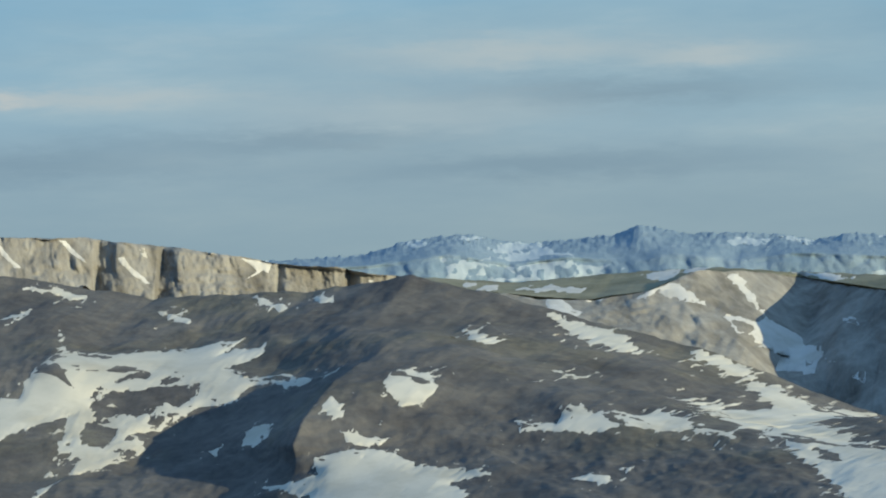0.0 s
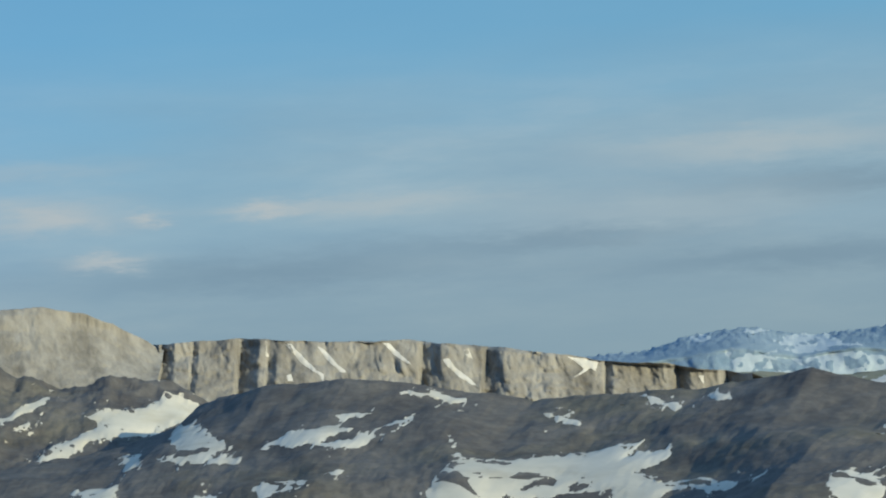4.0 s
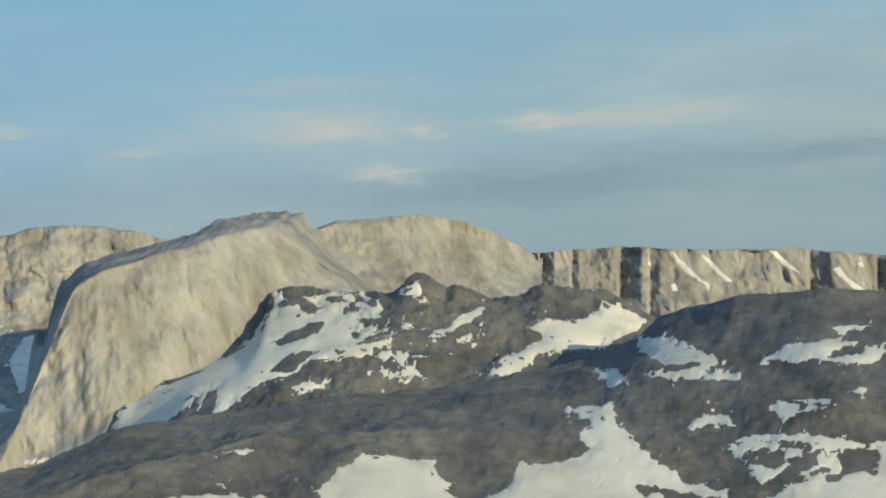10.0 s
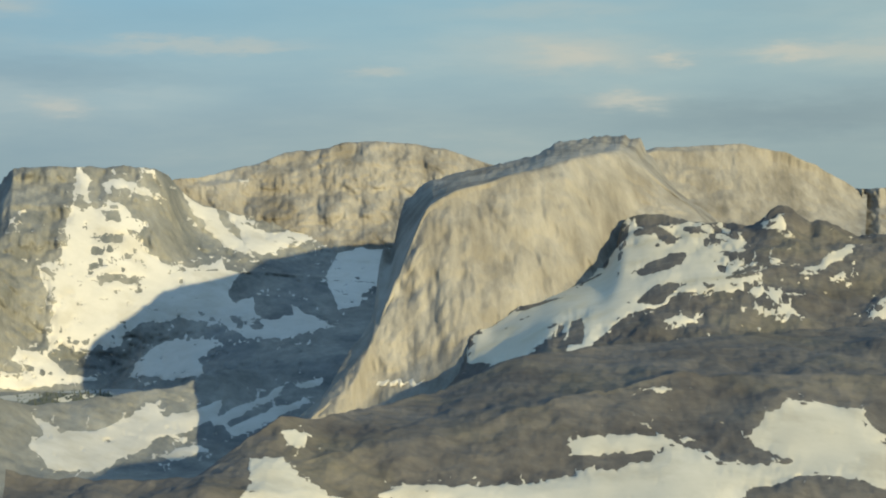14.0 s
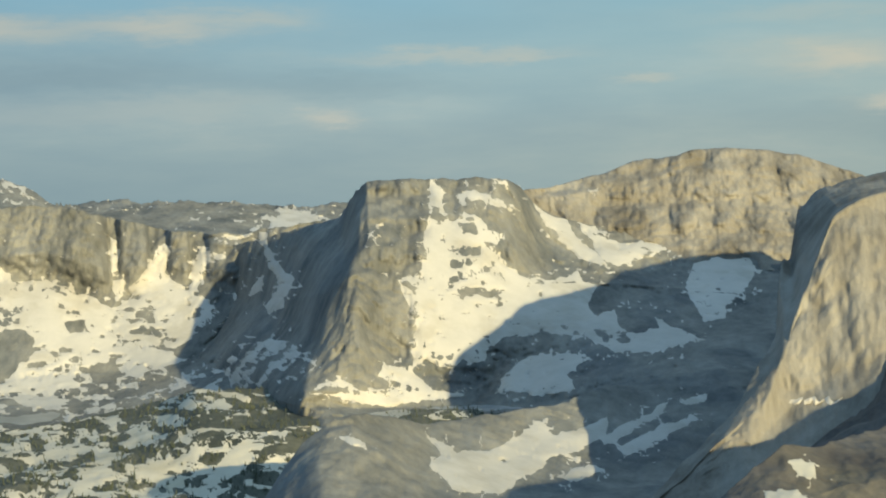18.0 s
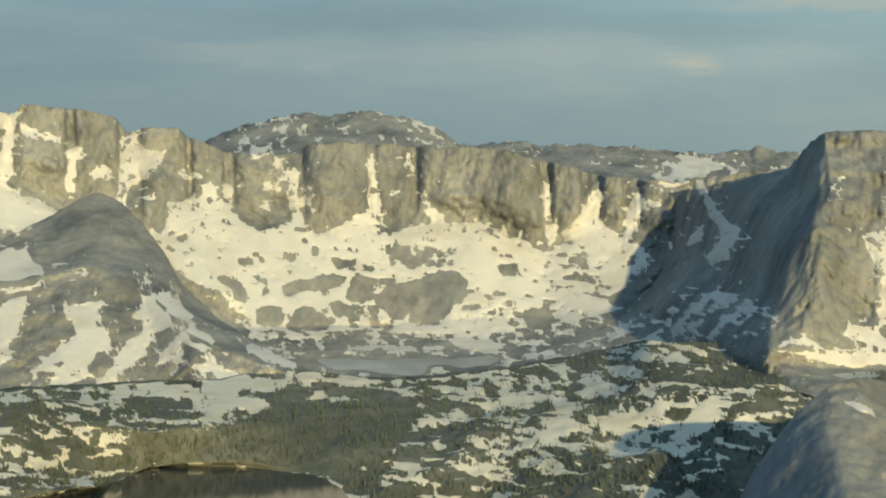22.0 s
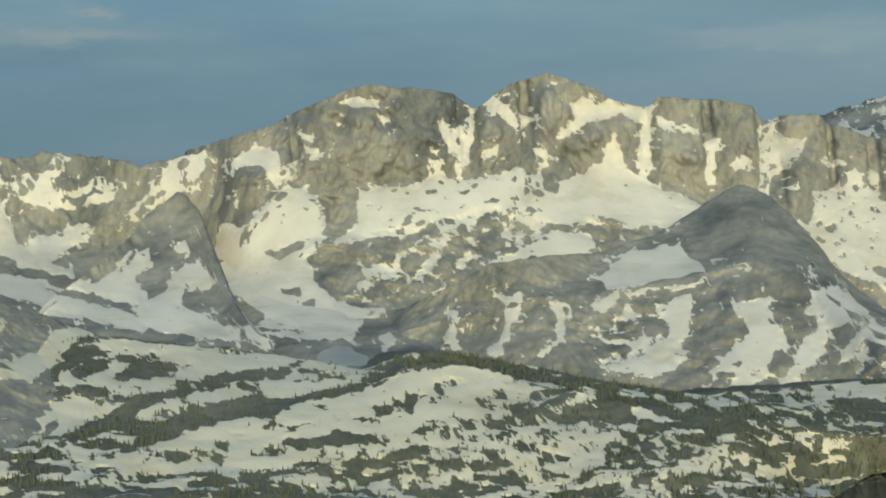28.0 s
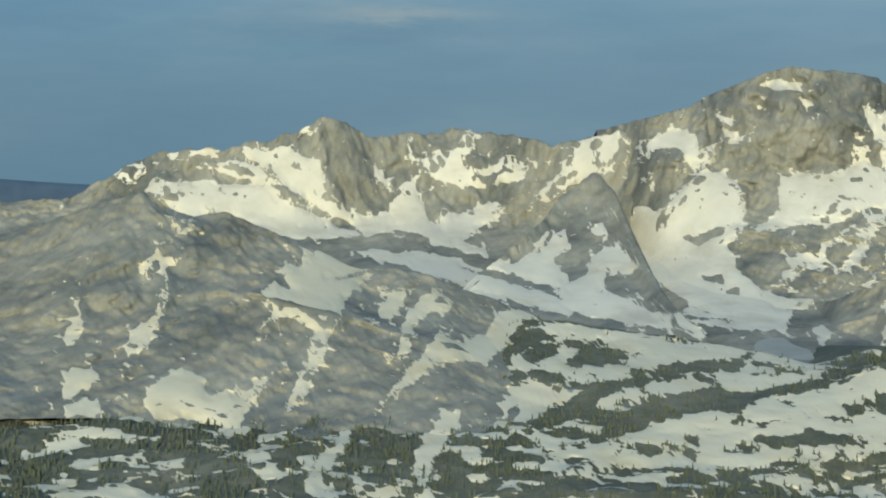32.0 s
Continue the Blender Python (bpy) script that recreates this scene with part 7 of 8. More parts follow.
def landform(key, name, rows, mat, label, category, kind="", rough=6.0, lift=3.0, size=90.0, gully=0.0, gully_size=30.0, panels=(), back=True, seed=0, flute=0.22, streak=None, jag=1.2, panel_foot=0.0, step=0.04, foot=None, spurs=(), buttresses=(), behind=(5, 90), dust=0.0):
    """A mountain as one sheet: ridge lines lofted from the foot to the crest, broken up by noise, gullies and cliff panels, with a slope behind."""
    az, el, dist = loft(rows, step, foot)
    p = to_xyz(az, el, dist)
    slope = np.cross(np.gradient(p, axis=1), np.gradient(p, axis=0))
    slope /= np.linalg.norm(slope, axis=-1, keepdims=True) + 1e-9
    facing = np.abs((slope * p).sum(-1)) / dist      # steep faces stand out further than gentle slopes
    relief = np.clip(facing * 2.2, 0.06, 1)
    m = len(az)
    s = np.linspace(0, 1, m)[:, None]
    taper = np.minimum(1, (1 - s) * 5 + 0.25)
    q = p * np.array([1, 0.5, 1]) / size
    d = rough * fbm(q, 6, seed)
    hollow = None
    if gully:
        w = p * np.array([1, 1, flute]) / gully_size
        hollow = fbm(w, 5, seed + 40, ridged=True)
        d = d + gully * hollow + 0.2 * gully * fbm(p * np.array([1, 1, min(0.5, flute * 1.6)]) / (gully_size * 0.2), 3, seed + 50, ridged=True)
    d = d * relief
    for a0, a1, depth in panels:
        u = np.clip((az - a0) / (a1 - a0), 0, 1)
        d = d + np.where((az > a0) & (az < a1), u * depth, 0) * np.clip((s - panel_foot) * 12, 0, 1)
    for a0, a1, depth in buttresses:      # rounded pillars between the couloirs
        u = np.clip((az - a0) / (a1 - a0), 0, 1) * 2 - 1
        d = d - depth * np.sqrt(np.clip(1 - u ** 4, 0, 1)) * np.clip((s - panel_foot) * 9, 0, 1)
    phi, bed = snow_field(key, az, el, seed, streak, hollow, dust)
    for surface, z0, poly in LAKES.get(key, ()):
        bed = np.maximum(bed, inside(az, el, poly) + 0.3)
    filled = np.clip(bed / 0.5 + 0.5, 0, 1)      # snow fills the gullies
    d = d * (1 - 0.8 * filled)
    taper = taper * (1 - 0.55 * filled)
    dz = lift * fbm(q * 1.7 + 5, 6, seed + 80) * taper
    dz = dz + jag * np.clip(s * 4 - 3, 0, 1) * fbm(p * np.array([1, 1, 0]) / 9.0, 4, seed + 90)
    for top, bottom, height, near, far in spurs:      # ribs that run down the slope, their far side turned from the sun
        f = np.clip((el - top[1]) / (bottom[1] - top[1]), 0, 1)
        u = az - (top[0] + (bottom[0] - top[0]) * f)
        d = d - height * np.exp(-np.abs(u) / np.where(u > 0, far, near)) * np.clip((top[1] - el) * 1.5 + 0.5, 0, 1) * np.clip((el - bottom[1]) * 0.7 + 0.5, 0, 1)
    full = to_xyz(az, el, dist + d)
    full[..., 2] += dz
    pools, dry = [], np.ones(az.shape, bool)
    for surface, z0, poly in LAKES.get(key, ()):
        f = inside(az, el, poly) + (0.12 if surface == "ICE" else 0.03) * fbm(np.stack([az * 1.5, el * 6, 0 * az], -1), 3, seed + 9)
        phi = np.minimum(phi, -f - 0.06)
        dry &= f < -0.03
        if surface == "ICE":      # lies on the levelled ground
            sheet = full
        else:                     # fills a basin
            sheet = to_xyz(az, el, z0 / np.sin(np.radians(np.minimum(el, -1.0))))
            w = np.clip(f / 0.15 + 1, 0, 1)[..., None]
            w = w * w * (3 - 2 * w)
            full = full * (1 - w) + (sheet - np.array([0, 0, 1.2])) * w
        pools.append((surface, sheet, f))
    if back:
        az2, el2, r2 = az[-1], el[-1], (dist + d)[-1]
        b1 = to_xyz(az2, el2, r2 + 25)
        b1[:, 2] = full[-1, :, 2] - behind[0]
        b2 = to_xyz(az2, el2, r2 + 160)
        b2[:, 2] = full[-1, :, 2] - behind[1]
        mesh_p = np.concatenate([full, b1[None], b2[None]])
    else:
        mesh_p = full
    ob = new(name, grid_mesh(name, mesh_p))
    ob.data.materials.append(mat)
    tagged(ob, label, category, kind=kind)
    for surface, sheet, f in pools:
        if surface == "ICE":
            sheet, cell = drape(full, f)
        else:
            cell = (f[:-1, :-1] > -0.05) & (f[1:, 1:] > -0.05) & (f[1:, :-1] > -0.05) & (f[:-1, 1:] > -0.05)
        pond = new("lake", grid_mesh("lake", sheet, cell))
        pond.data.materials.append(WATER if surface == "WATER" else ICE)
        tagged(pond, "dark still mountain lake below snowy slopes" if surface == "WATER" else "half-frozen grey mountain lake below snow slopes", "lake", kind="structure")
    lay_snow(key, ob, full, phi)
    LAND[key] = (ob, az, el, full, phi, dry)
    return ob


LINES = {}


def ridge_line(key, points):
    """One line of a landform, foot first and crest last: bearing, elevation and distance of its corners."""
    LINES.setdefault(key, []).append(points)


ridge_line("far_range", [(-60.00, -1.00, 4365), (-38.43, -1.84, 4365), (-18.89, -1.34, 4365)])
ridge_line("far_range", [(-60.00, 1.00, 4455), (-38.41, -0.25, 4455), (-35.90, -0.10, 4455), (-34.38, -0.25, 4455), (-32.86, -0.02, 4455), (-31.32, -0.21, 4455), (-29.77, -0.01, 4455), (-28.21, -0.20, 4455), (-26.66, 0.08, 4455), (-25.09, -0.11, 4455), (-21.97, -0.18, 4455), (-18.87, -0.25, 4455)])
ridge_line("far_range", [(-60.00, 1.80, 4635), (-38.32, 0.36, 4635), (-37.31, 0.43, 4635), (-36.41, 0.26, 4635), (-35.51, 0.44, 4635), (-34.30, 0.53, 4635), (-33.07, 0.52, 4635), (-32.31, 0.69, 4635), (-31.70, 0.82, 4635), (-31.08, 0.57, 4635), (-30.46, 0.52, 4635), (-29.68, 0.46, 4635), (-28.75, 0.41, 4635), (-27.82, 0.51, 4635), (-27.04, 0.69, 4635), (-26.10, 0.64, 4635), (-25.01, 0.48, 4635), (-24.06, 0.20, 4635), (-22.81, 0.17, 4635), (-21.88, 0.13, 4635), (-20.63, 0.09, 4635), (-18.77, -0.01, 4635)])
ridge_line("far_ridge", [(6.19, -0.22, 2346), (14.25, 0.11, 2135), (17.59, 0.14, 1818), (23.47, 0.16, 1818)])
ridge_line("far_ridge", [(6.20, 0.45, 2560), (9.00, 0.40, 2560), (12.50, 0.55, 2500), (14.40, 0.50, 2450), (15.60, 0.60, 2120), (17.50, 1.10, 2100), (20.00, 1.00, 2090), (21.80, 0.70, 2050), (23.40, 0.45, 2000)])
ridge_line("far_ridge", [(6.11, 1.01, 2700), (6.54, 1.09, 2700), (7.05, 1.15, 2700), (7.30, 1.27, 2700), (7.48, 1.11, 2700), (7.99, 1.10, 2700), (8.43, 1.03, 2700), (9.60, 1.07, 2700), (10.33, 1.14, 2700), (11.07, 1.16, 2700), (11.66, 1.24, 2700), (12.55, 1.24, 2700), (12.99, 1.20, 2700), (13.44, 1.32, 2700), (14.18, 1.27, 2700), (14.63, 1.17, 2700), (15.44, 1.23, 2280), (15.82, 1.55, 2280), (16.26, 1.72, 2280), (17.01, 1.98, 2280), (17.90, 2.06, 2280), (18.50, 1.95, 2280), (18.79, 1.89, 2280), (19.39, 1.99, 2280), (20.13, 1.90, 2280), (20.57, 1.74, 2280), (21.45, 1.57, 2280), (21.89, 1.28, 2280), (22.33, 1.06, 2280), (23.30, 0.80, 2150)])
ridge_line("plateau_top", [(-60.00, -0.50, 1357), (-44.31, -1.38, 1463), (-41.09, -0.91, 1642), (-39.56, -0.72, 1576), (-38.65, -0.70, 1540), (-37.61, -1.23, 1494), (-36.07, -1.46, 1482), (-33.65, -1.21, 1482), (-29.32, -0.78, 1502)])
ridge_line("plateau_top", [(-60.00, 0.30, 1456), (-43.54, -0.94, 1606), (-40.79, -0.76, 1642), (-38.77, -0.61, 1643), (-36.71, -0.65, 1643), (-34.88, -0.77, 1624), (-33.35, -0.89, 1606), (-30.78, -0.69, 1569), (-29.07, -0.70, 1551)])
ridge_line("far_plateau", [(-60.00, -6.00, 1150), (-45.33, -5.19, 1303), (-42.92, -4.55, 1387), (-40.85, -4.24, 1348), (-36.05, -3.55, 1348), (-30.17, -2.79, 1348)])
ridge_line("far_plateau", [(-60.00, -3.00, 1250), (-44.74, -3.03, 1391), (-43.10, -2.69, 1436), (-41.72, -2.66, 1513), (-40.41, -2.97, 1417), (-37.32, -2.60, 1404), (-34.07, -1.89, 1408), (-29.76, -1.79, 1417)])
ridge_line("far_plateau", [(-60.00, -0.50, 1348), (-44.36, -1.40, 1456), (-42.38, -1.19, 1569), (-41.09, -0.92, 1642), (-39.59, -0.73, 1569), (-38.69, -0.71, 1532), (-37.66, -1.25, 1486), (-36.11, -1.48, 1475), (-34.50, -1.41, 1475), (-33.70, -1.23, 1475), (-29.36, -0.79, 1494)])
ridge_line("far_lowland", [(44.34, -2.03, 4635), (48.64, -1.98, 4635), (55.50, -1.89, 4635)])
ridge_line("far_lowland", [(44.33, -0.57, 4635), (47.91, -0.35, 4635), (48.90, -0.29, 4635), (50.02, -0.21, 4635), (55.47, -0.19, 4635)])
ridge_line("cliff_wall", [(-31.37, -2.03, 1425), (-26.60, -1.88, 1348), (-22.08, -1.75, 1303), (-14.85, -1.28, 1250)])
ridge_line("cliff_wall", [(-31.08, -0.82, 1425), (-26.57, -0.08, 1391), (-22.05, 0.64, 1355), (-17.85, 0.90, 1334), (-14.73, 0.87, 1316)])
ridge_line("cliff_wall", [(-31.06, -0.74, 1425), (-29.13, -0.38, 1400), (-27.32, -0.19, 1395), (-26.58, -0.02, 1391), (-25.82, 0.11, 1388), (-24.76, 0.31, 1382), (-23.41, 0.48, 1370), (-22.05, 0.70, 1357), (-21.13, 0.67, 1348), (-18.93, 0.79, 1344), (-17.85, 0.96, 1336), (-17.23, 0.97, 1332), (-16.29, 0.97, 1327), (-15.82, 0.95, 1323), (-14.72, 0.92, 1319)])
ridge_line("dome_wall", [(-15.28, -0.44, 1250), (-9.27, -0.17, 1198)])
ridge_line("dome_wall", [(-15.18, 0.65, 1316), (-13.99, 1.36, 1303), (-12.03, 1.95, 1282), (-9.73, 2.00, 1266), (-9.19, 1.86, 1260)])
ridge_line("dome_wall", [(-15.17, 0.77, 1323), (-14.95, 0.96, 1319), (-14.58, 1.20, 1314), (-13.99, 1.53, 1303), (-13.10, 1.94, 1292), (-12.03, 2.17, 1287), (-10.80, 2.13, 1282), (-9.72, 2.11, 1276), (-9.17, 1.92, 1276)])
ridge_line("back_dome", [(-6.57, -1.21, 1216), (-2.63, -0.87, 1216), (1.18, -0.83, 1216), (3.93, -1.40, 1216)])
ridge_line("back_dome", [(-6.60, 0.91, 1299), (-3.27, 1.79, 1291), (-1.13, 1.82, 1284), (1.16, 1.31, 1276), (3.90, 1.03, 1246)])
ridge_line("back_dome", [(-6.60, 1.14, 1314), (-5.25, 1.69, 1314), (-4.19, 2.06, 1310), (-3.27, 2.25, 1306), (-2.06, 2.37, 1303), (-1.14, 2.32, 1302), (-0.83, 2.20, 1300), (0.39, 2.06, 1299), (1.16, 1.77, 1291), (2.53, 1.44, 1276), (3.14, 1.39, 1261), (3.90, 1.26, 1254)])
ridge_line("flat_peak", [(-4.10, -5.44, 882), (-1.05, -5.41, 895), (1.99, -5.37, 935), (4.73, -5.47, 935), (7.13, -5.42, 935), (9.06, -4.92, 990), (10.09, -4.60, 1066), (11.55, -3.96, 1254), (13.28, -3.33, 1382)])
ridge_line("flat_peak", [(-4.15, -4.30, 930), (-1.10, -4.30, 940), (1.95, -4.30, 985), (3.50, -4.30, 1025), (4.98, -4.28, 1045), (6.50, -4.28, 1050), (7.50, -4.30, 1045), (8.30, -4.30, 1040), (9.50, -4.30, 1030), (10.30, -4.00, 1090), (11.50, -3.40, 1290), (13.30, -2.90, 1400)])
ridge_line("flat_peak", [(-4.15, -1.49, 1160), (-1.10, -1.46, 1160), (1.95, -1.12, 1160), (4.98, -1.08, 1116), (7.24, -1.05, 1110), (8.13, -0.89, 1104), (8.88, -1.33, 1147), (10.06, -1.46, 1306), (11.52, -1.29, 1427), (13.26, -1.26, 1485)])
ridge_line("flat_peak", [(-4.16, -0.28, 1276), (-2.64, 0.02, 1269), (-0.35, 0.10, 1254), (1.17, 0.32, 1246), (2.54, 0.64, 1239), (3.14, 1.02, 1232), (3.44, 1.42, 1216), (3.89, 1.70, 1200), (6.46, 1.72, 1184), (7.58, 1.67, 1188), (7.88, 1.40, 1216), (8.26, 0.77, 1291), (9.01, 0.55, 1314), (10.04, 0.26, 1352), (11.51, -0.10, 1427), (13.25, -0.37, 1495)])
ridge_line("massif", [(-12.78, -1.22, 822), (-11.41, -1.35, 838), (-9.57, -1.64, 828), (-8.97, -2.42, 802), (-7.14, -3.49, 770), (-6.23, -4.11, 759), (-5.33, -4.72, 747), (-3.82, -5.64, 730), (-1.54, -6.84, 707), (-0.61, -7.58, 701), (0.46, -8.31, 694), (2.00, -8.87, 682)])
ridge_line("massif", [(-12.80, -1.10, 840), (-12.40, -0.65, 862), (-11.60, -0.15, 868), (-11.00, 0.10, 870), (-9.70, 0.25, 866), (-9.24, -0.45, 844), (-8.92, -0.98, 828), (-8.50, -1.32, 812), (-7.72, -1.74, 798), (-6.64, -2.28, 779), (-5.96, -2.62, 772), (-5.36, -2.92, 765), (-5.00, -3.30, 763), (-4.30, -3.40, 768), (-3.60, -3.80, 768), (-2.60, -4.70, 760), (-1.50, -5.60, 738), (-0.65, -6.50, 726), (0.40, -7.40, 716), (1.95, -8.20, 705)])
ridge_line("massif", [(-12.80, -0.95, 876), (-12.04, -0.35, 885), (-11.30, 0.30, 894), (-10.34, 1.12, 898), (-9.23, 2.05, 896), (-7.95, 1.80, 852), (-6.57, 1.45, 830), (-4.87, 0.95, 808), (-4.10, 0.50, 802), (-3.54, -0.89, 794), (-2.79, -2.85, 776), (-2.16, -4.34, 753), (-1.48, -4.91, 747), (-0.71, -5.57, 742), (0.37, -6.53, 736), (1.92, -7.70, 725)])
ridge_line("massif", [(-12.80, -0.90, 1000), (-12.00, -0.25, 1005), (-11.62, 0.12, 1010), (-10.67, 0.85, 1010), (-10.20, 1.40, 1015), (-9.88, 1.86, 1035), (-9.72, 1.95, 1035), (-9.58, 2.38, 1030), (-9.40, 2.40, 1025), (-9.30, 2.32, 1022), (-9.22, 2.46, 1020), (-8.80, 2.40, 1012), (-8.63, 2.48, 1005), (-8.07, 2.40, 985), (-7.36, 2.27, 962), (-6.78, 1.90, 942), (-5.50, 1.57, 912), (-4.75, 1.43, 902), (-3.83, 1.13, 893), (-3.39, 0.73, 878), (-3.27, 0.38, 866), (-3.17, -0.09, 857), (-3.09, -0.59, 850), (-2.93, -0.60, 843), (-2.78, -0.74, 834), (-2.72, -1.18, 822), (-2.67, -2.07, 811), (-2.53, -2.63, 799), (-2.05, -3.38, 782), (-1.43, -4.43, 765), (-0.73, -5.13, 759), (0.35, -6.16, 747), (1.90, -7.63, 736)])
ridge_line("cirque", [(6.55, -4.62, 1079), (10.61, -4.81, 1110), (13.46, -5.35, 1110), (19.12, -5.60, 1110), (23.57, -5.80, 1100), (27.95, -6.25, 1110)])
ridge_line("cirque", [(6.20, -3.40, 1180), (10.30, -3.60, 1215), (13.00, -4.00, 1250), (16.00, -4.12, 1290), (21.00, -4.12, 1285), (23.60, -4.50, 1220), (27.60, -4.85, 1180)])
ridge_line("cirque", [(5.75, -2.27, 1291), (9.89, -2.44, 1314), (11.97, -2.88, 1336), (14.10, -3.17, 1352), (16.27, -3.32, 1355), (18.48, -3.48, 1352), (22.16, -3.57, 1336), (25.59, -3.51, 1291), (27.31, -3.77, 1291)])
ridge_line("cirque", [(5.57, -1.00, 1352), (9.74, -1.15, 1367), (11.13, -1.29, 1382), (12.08, -1.08, 1406), (13.36, -1.15, 1413), (14.23, -1.51, 1413), (15.95, -0.88, 1424), (17.11, -1.02, 1427), (18.58, -1.09, 1427), (20.04, -1.13, 1427), (22.09, -0.85, 1421), (25.33, -1.24, 1398), (27.03, -1.51, 1406)])
ridge_line("cirque", [(5.46, 0.85, 1398), (7.60, 0.80, 1398), (8.55, 0.63, 1400), (9.27, 0.56, 1407), (9.99, 0.48, 1414), (10.72, 0.36, 1421), (11.44, 0.36, 1427), (12.17, 0.44, 1434), (13.19, 0.61, 1444), (14.22, 0.87, 1454), (15.10, 1.09, 1462), (15.84, 1.18, 1469), (16.57, 1.17, 1476), (17.60, 1.19, 1476), (18.62, 1.23, 1476), (19.50, 1.30, 1476), (20.30, 1.22, 1476), (20.50, 1.00, 1476), (20.96, 0.92, 1476), (22.13, 0.97, 1476), (23.00, 1.18, 1476), (23.65, 1.58, 1476), (24.30, 1.57, 1476), (24.86, 1.42, 1477), (25.15, 1.35, 1477), (26.87, 1.06, 1479)])
ridge_line("left_peaks", [(35.52, -5.15, 1048), (37.48, -4.79, 1066), (40.98, -4.69, 1110), (43.24, -4.07, 1154), (44.38, -3.68, 1176), (46.87, -3.53, 1192), (50.80, -3.69, 1176), (54.62, -3.93, 1154), (55.48, -4.11, 1128), (57.93, -4.24, 1110)])
ridge_line("left_peaks", [(33.50, -3.20, 1291), (36.57, -2.17, 1367), (38.39, -1.53, 1427), (39.42, -1.13, 1465), (40.61, -1.13, 1472), (41.40, -1.13, 1477), (43.29, -1.05, 1477), (44.09, -1.11, 1477), (45.45, -1.10, 1472), (46.81, -1.08, 1465), (49.44, -1.06, 1465), (51.66, -1.29, 1459), (54.09, -1.51, 1453), (56.55, -1.47, 1453)])
ridge_line("left_peaks", [(33.02, -2.45, 1367), (34.84, -1.14, 1440), (37.30, 0.20, 1485), (38.62, 1.14, 1493), (39.28, 1.01, 1497), (40.18, 0.77, 1507), (41.19, 1.01, 1525), (42.50, 1.15, 1535), (43.62, 1.02, 1525), (44.63, 0.98, 1507), (45.18, 1.32, 1502), (45.66, 1.52, 1499), (46.40, 1.09, 1499), (47.18, 0.89, 1502), (47.96, 0.70, 1507), (49.41, 0.66, 1507), (50.55, 0.18, 1516), (51.43, -0.37, 1525), (53.85, -0.52, 1525), (56.34, -1.00, 1525)])
ridge_line("left_pyramid", [(39.13, -4.47, 1128), (40.63, -4.23, 1154), (41.83, -3.97, 1168), (44.20, -3.85, 1168)])
ridge_line("left_pyramid", [(38.45, -3.39, 1216), (38.98, -2.51, 1276), (39.15, -1.63, 1359), (39.65, -1.10, 1390), (40.50, -1.36, 1382), (41.56, -1.75, 1359), (43.09, -2.40, 1299), (44.20, -3.30, 1262)])
ridge_line("left_pyramid", [(38.30, -3.41, 1239), (38.62, -2.79, 1291), (38.75, -2.15, 1336), (38.85, -1.24, 1390), (39.06, -0.38, 1427), (39.34, 0.06, 1440), (39.54, 0.16, 1440), (40.31, -0.38, 1421), (40.82, -0.83, 1398), (41.52, -1.35, 1367), (43.00, -2.25, 1314), (44.20, -3.22, 1275)])
ridge_line("big_mountain", [(24.51, -5.28, 1329), (26.53, -5.45, 1232), (28.41, -5.53, 1216), (31.85, -4.87, 1216), (33.91, -4.66, 1216), (36.31, -4.25, 1045), (39.02, -4.21, 1231)])
ridge_line("big_mountain", [(24.50, -4.90, 1345), (28.40, -4.60, 1245), (31.85, -4.00, 1250), (33.90, -3.80, 1260), (35.50, -3.52, 1262), (37.50, -3.46, 1265), (39.00, -3.50, 1290)])
ridge_line("big_mountain", [(23.78, -1.87, 1477), (25.61, -1.66, 1367), (27.06, -1.20, 1382), (28.98, -1.56, 1359), (31.05, -2.19, 1336), (32.17, -2.15, 1336), (33.24, -1.84, 1344), (34.53, -1.46, 1367), (36.41, -1.33, 1382), (38.16, -1.82, 1398), (39.02, -2.00, 1437)])
ridge_line("big_mountain", [(23.69, -0.26, 1489), (25.16, -0.36, 1433), (26.58, -0.52, 1427), (28.08, 0.01, 1433), (30.03, 0.20, 1433), (30.87, 0.37, 1433), (31.72, 0.30, 1433), (32.86, 0.08, 1427), (33.98, 0.14, 1427), (35.10, 0.00, 1427), (35.80, -0.11, 1427), (37.04, -0.01, 1427), (38.02, -0.46, 1427), (39.02, -0.49, 1484)])
ridge_line("big_mountain", [(23.63, 1.45, 1495), (24.23, 1.57, 1481), (24.92, 1.41, 1476), (25.22, 1.87, 1476), (26.33, 2.05, 1476), (27.56, 2.10, 1476), (27.73, 1.88, 1476), (28.71, 2.08, 1476), (29.40, 2.49, 1476), (30.24, 2.79, 1476), (31.22, 2.57, 1477), (31.79, 2.14, 1479), (32.09, 1.98, 1481), (32.61, 2.41, 1481), (33.73, 2.53, 1481), (34.70, 2.61, 1482), (35.41, 2.44, 1482), (36.25, 2.11, 1483), (37.09, 1.69, 1483), (38.19, 1.40, 1485), (39.02, 1.10, 1535)])
ridge_line("front_peak", [(20.70, -5.46, 1097), (21.58, -5.58, 1091), (23.64, -6.21, 1079), (24.98, -6.04, 1091), (26.97, -5.43, 1116), (31.00, -5.41, 1128), (32.16, -5.63, 1122), (34.59, -5.25, 1135), (36.52, -5.17, 1168)])
ridge_line("front_peak", [(20.59, -4.91, 1116), (21.98, -4.46, 1116), (23.91, -3.71, 1154), (24.80, -2.58, 1239), (26.27, -1.97, 1261), (28.16, -2.34, 1254), (30.48, -2.54, 1239), (31.64, -2.63, 1232), (34.82, -3.35, 1246), (36.02, -3.87, 1314)])
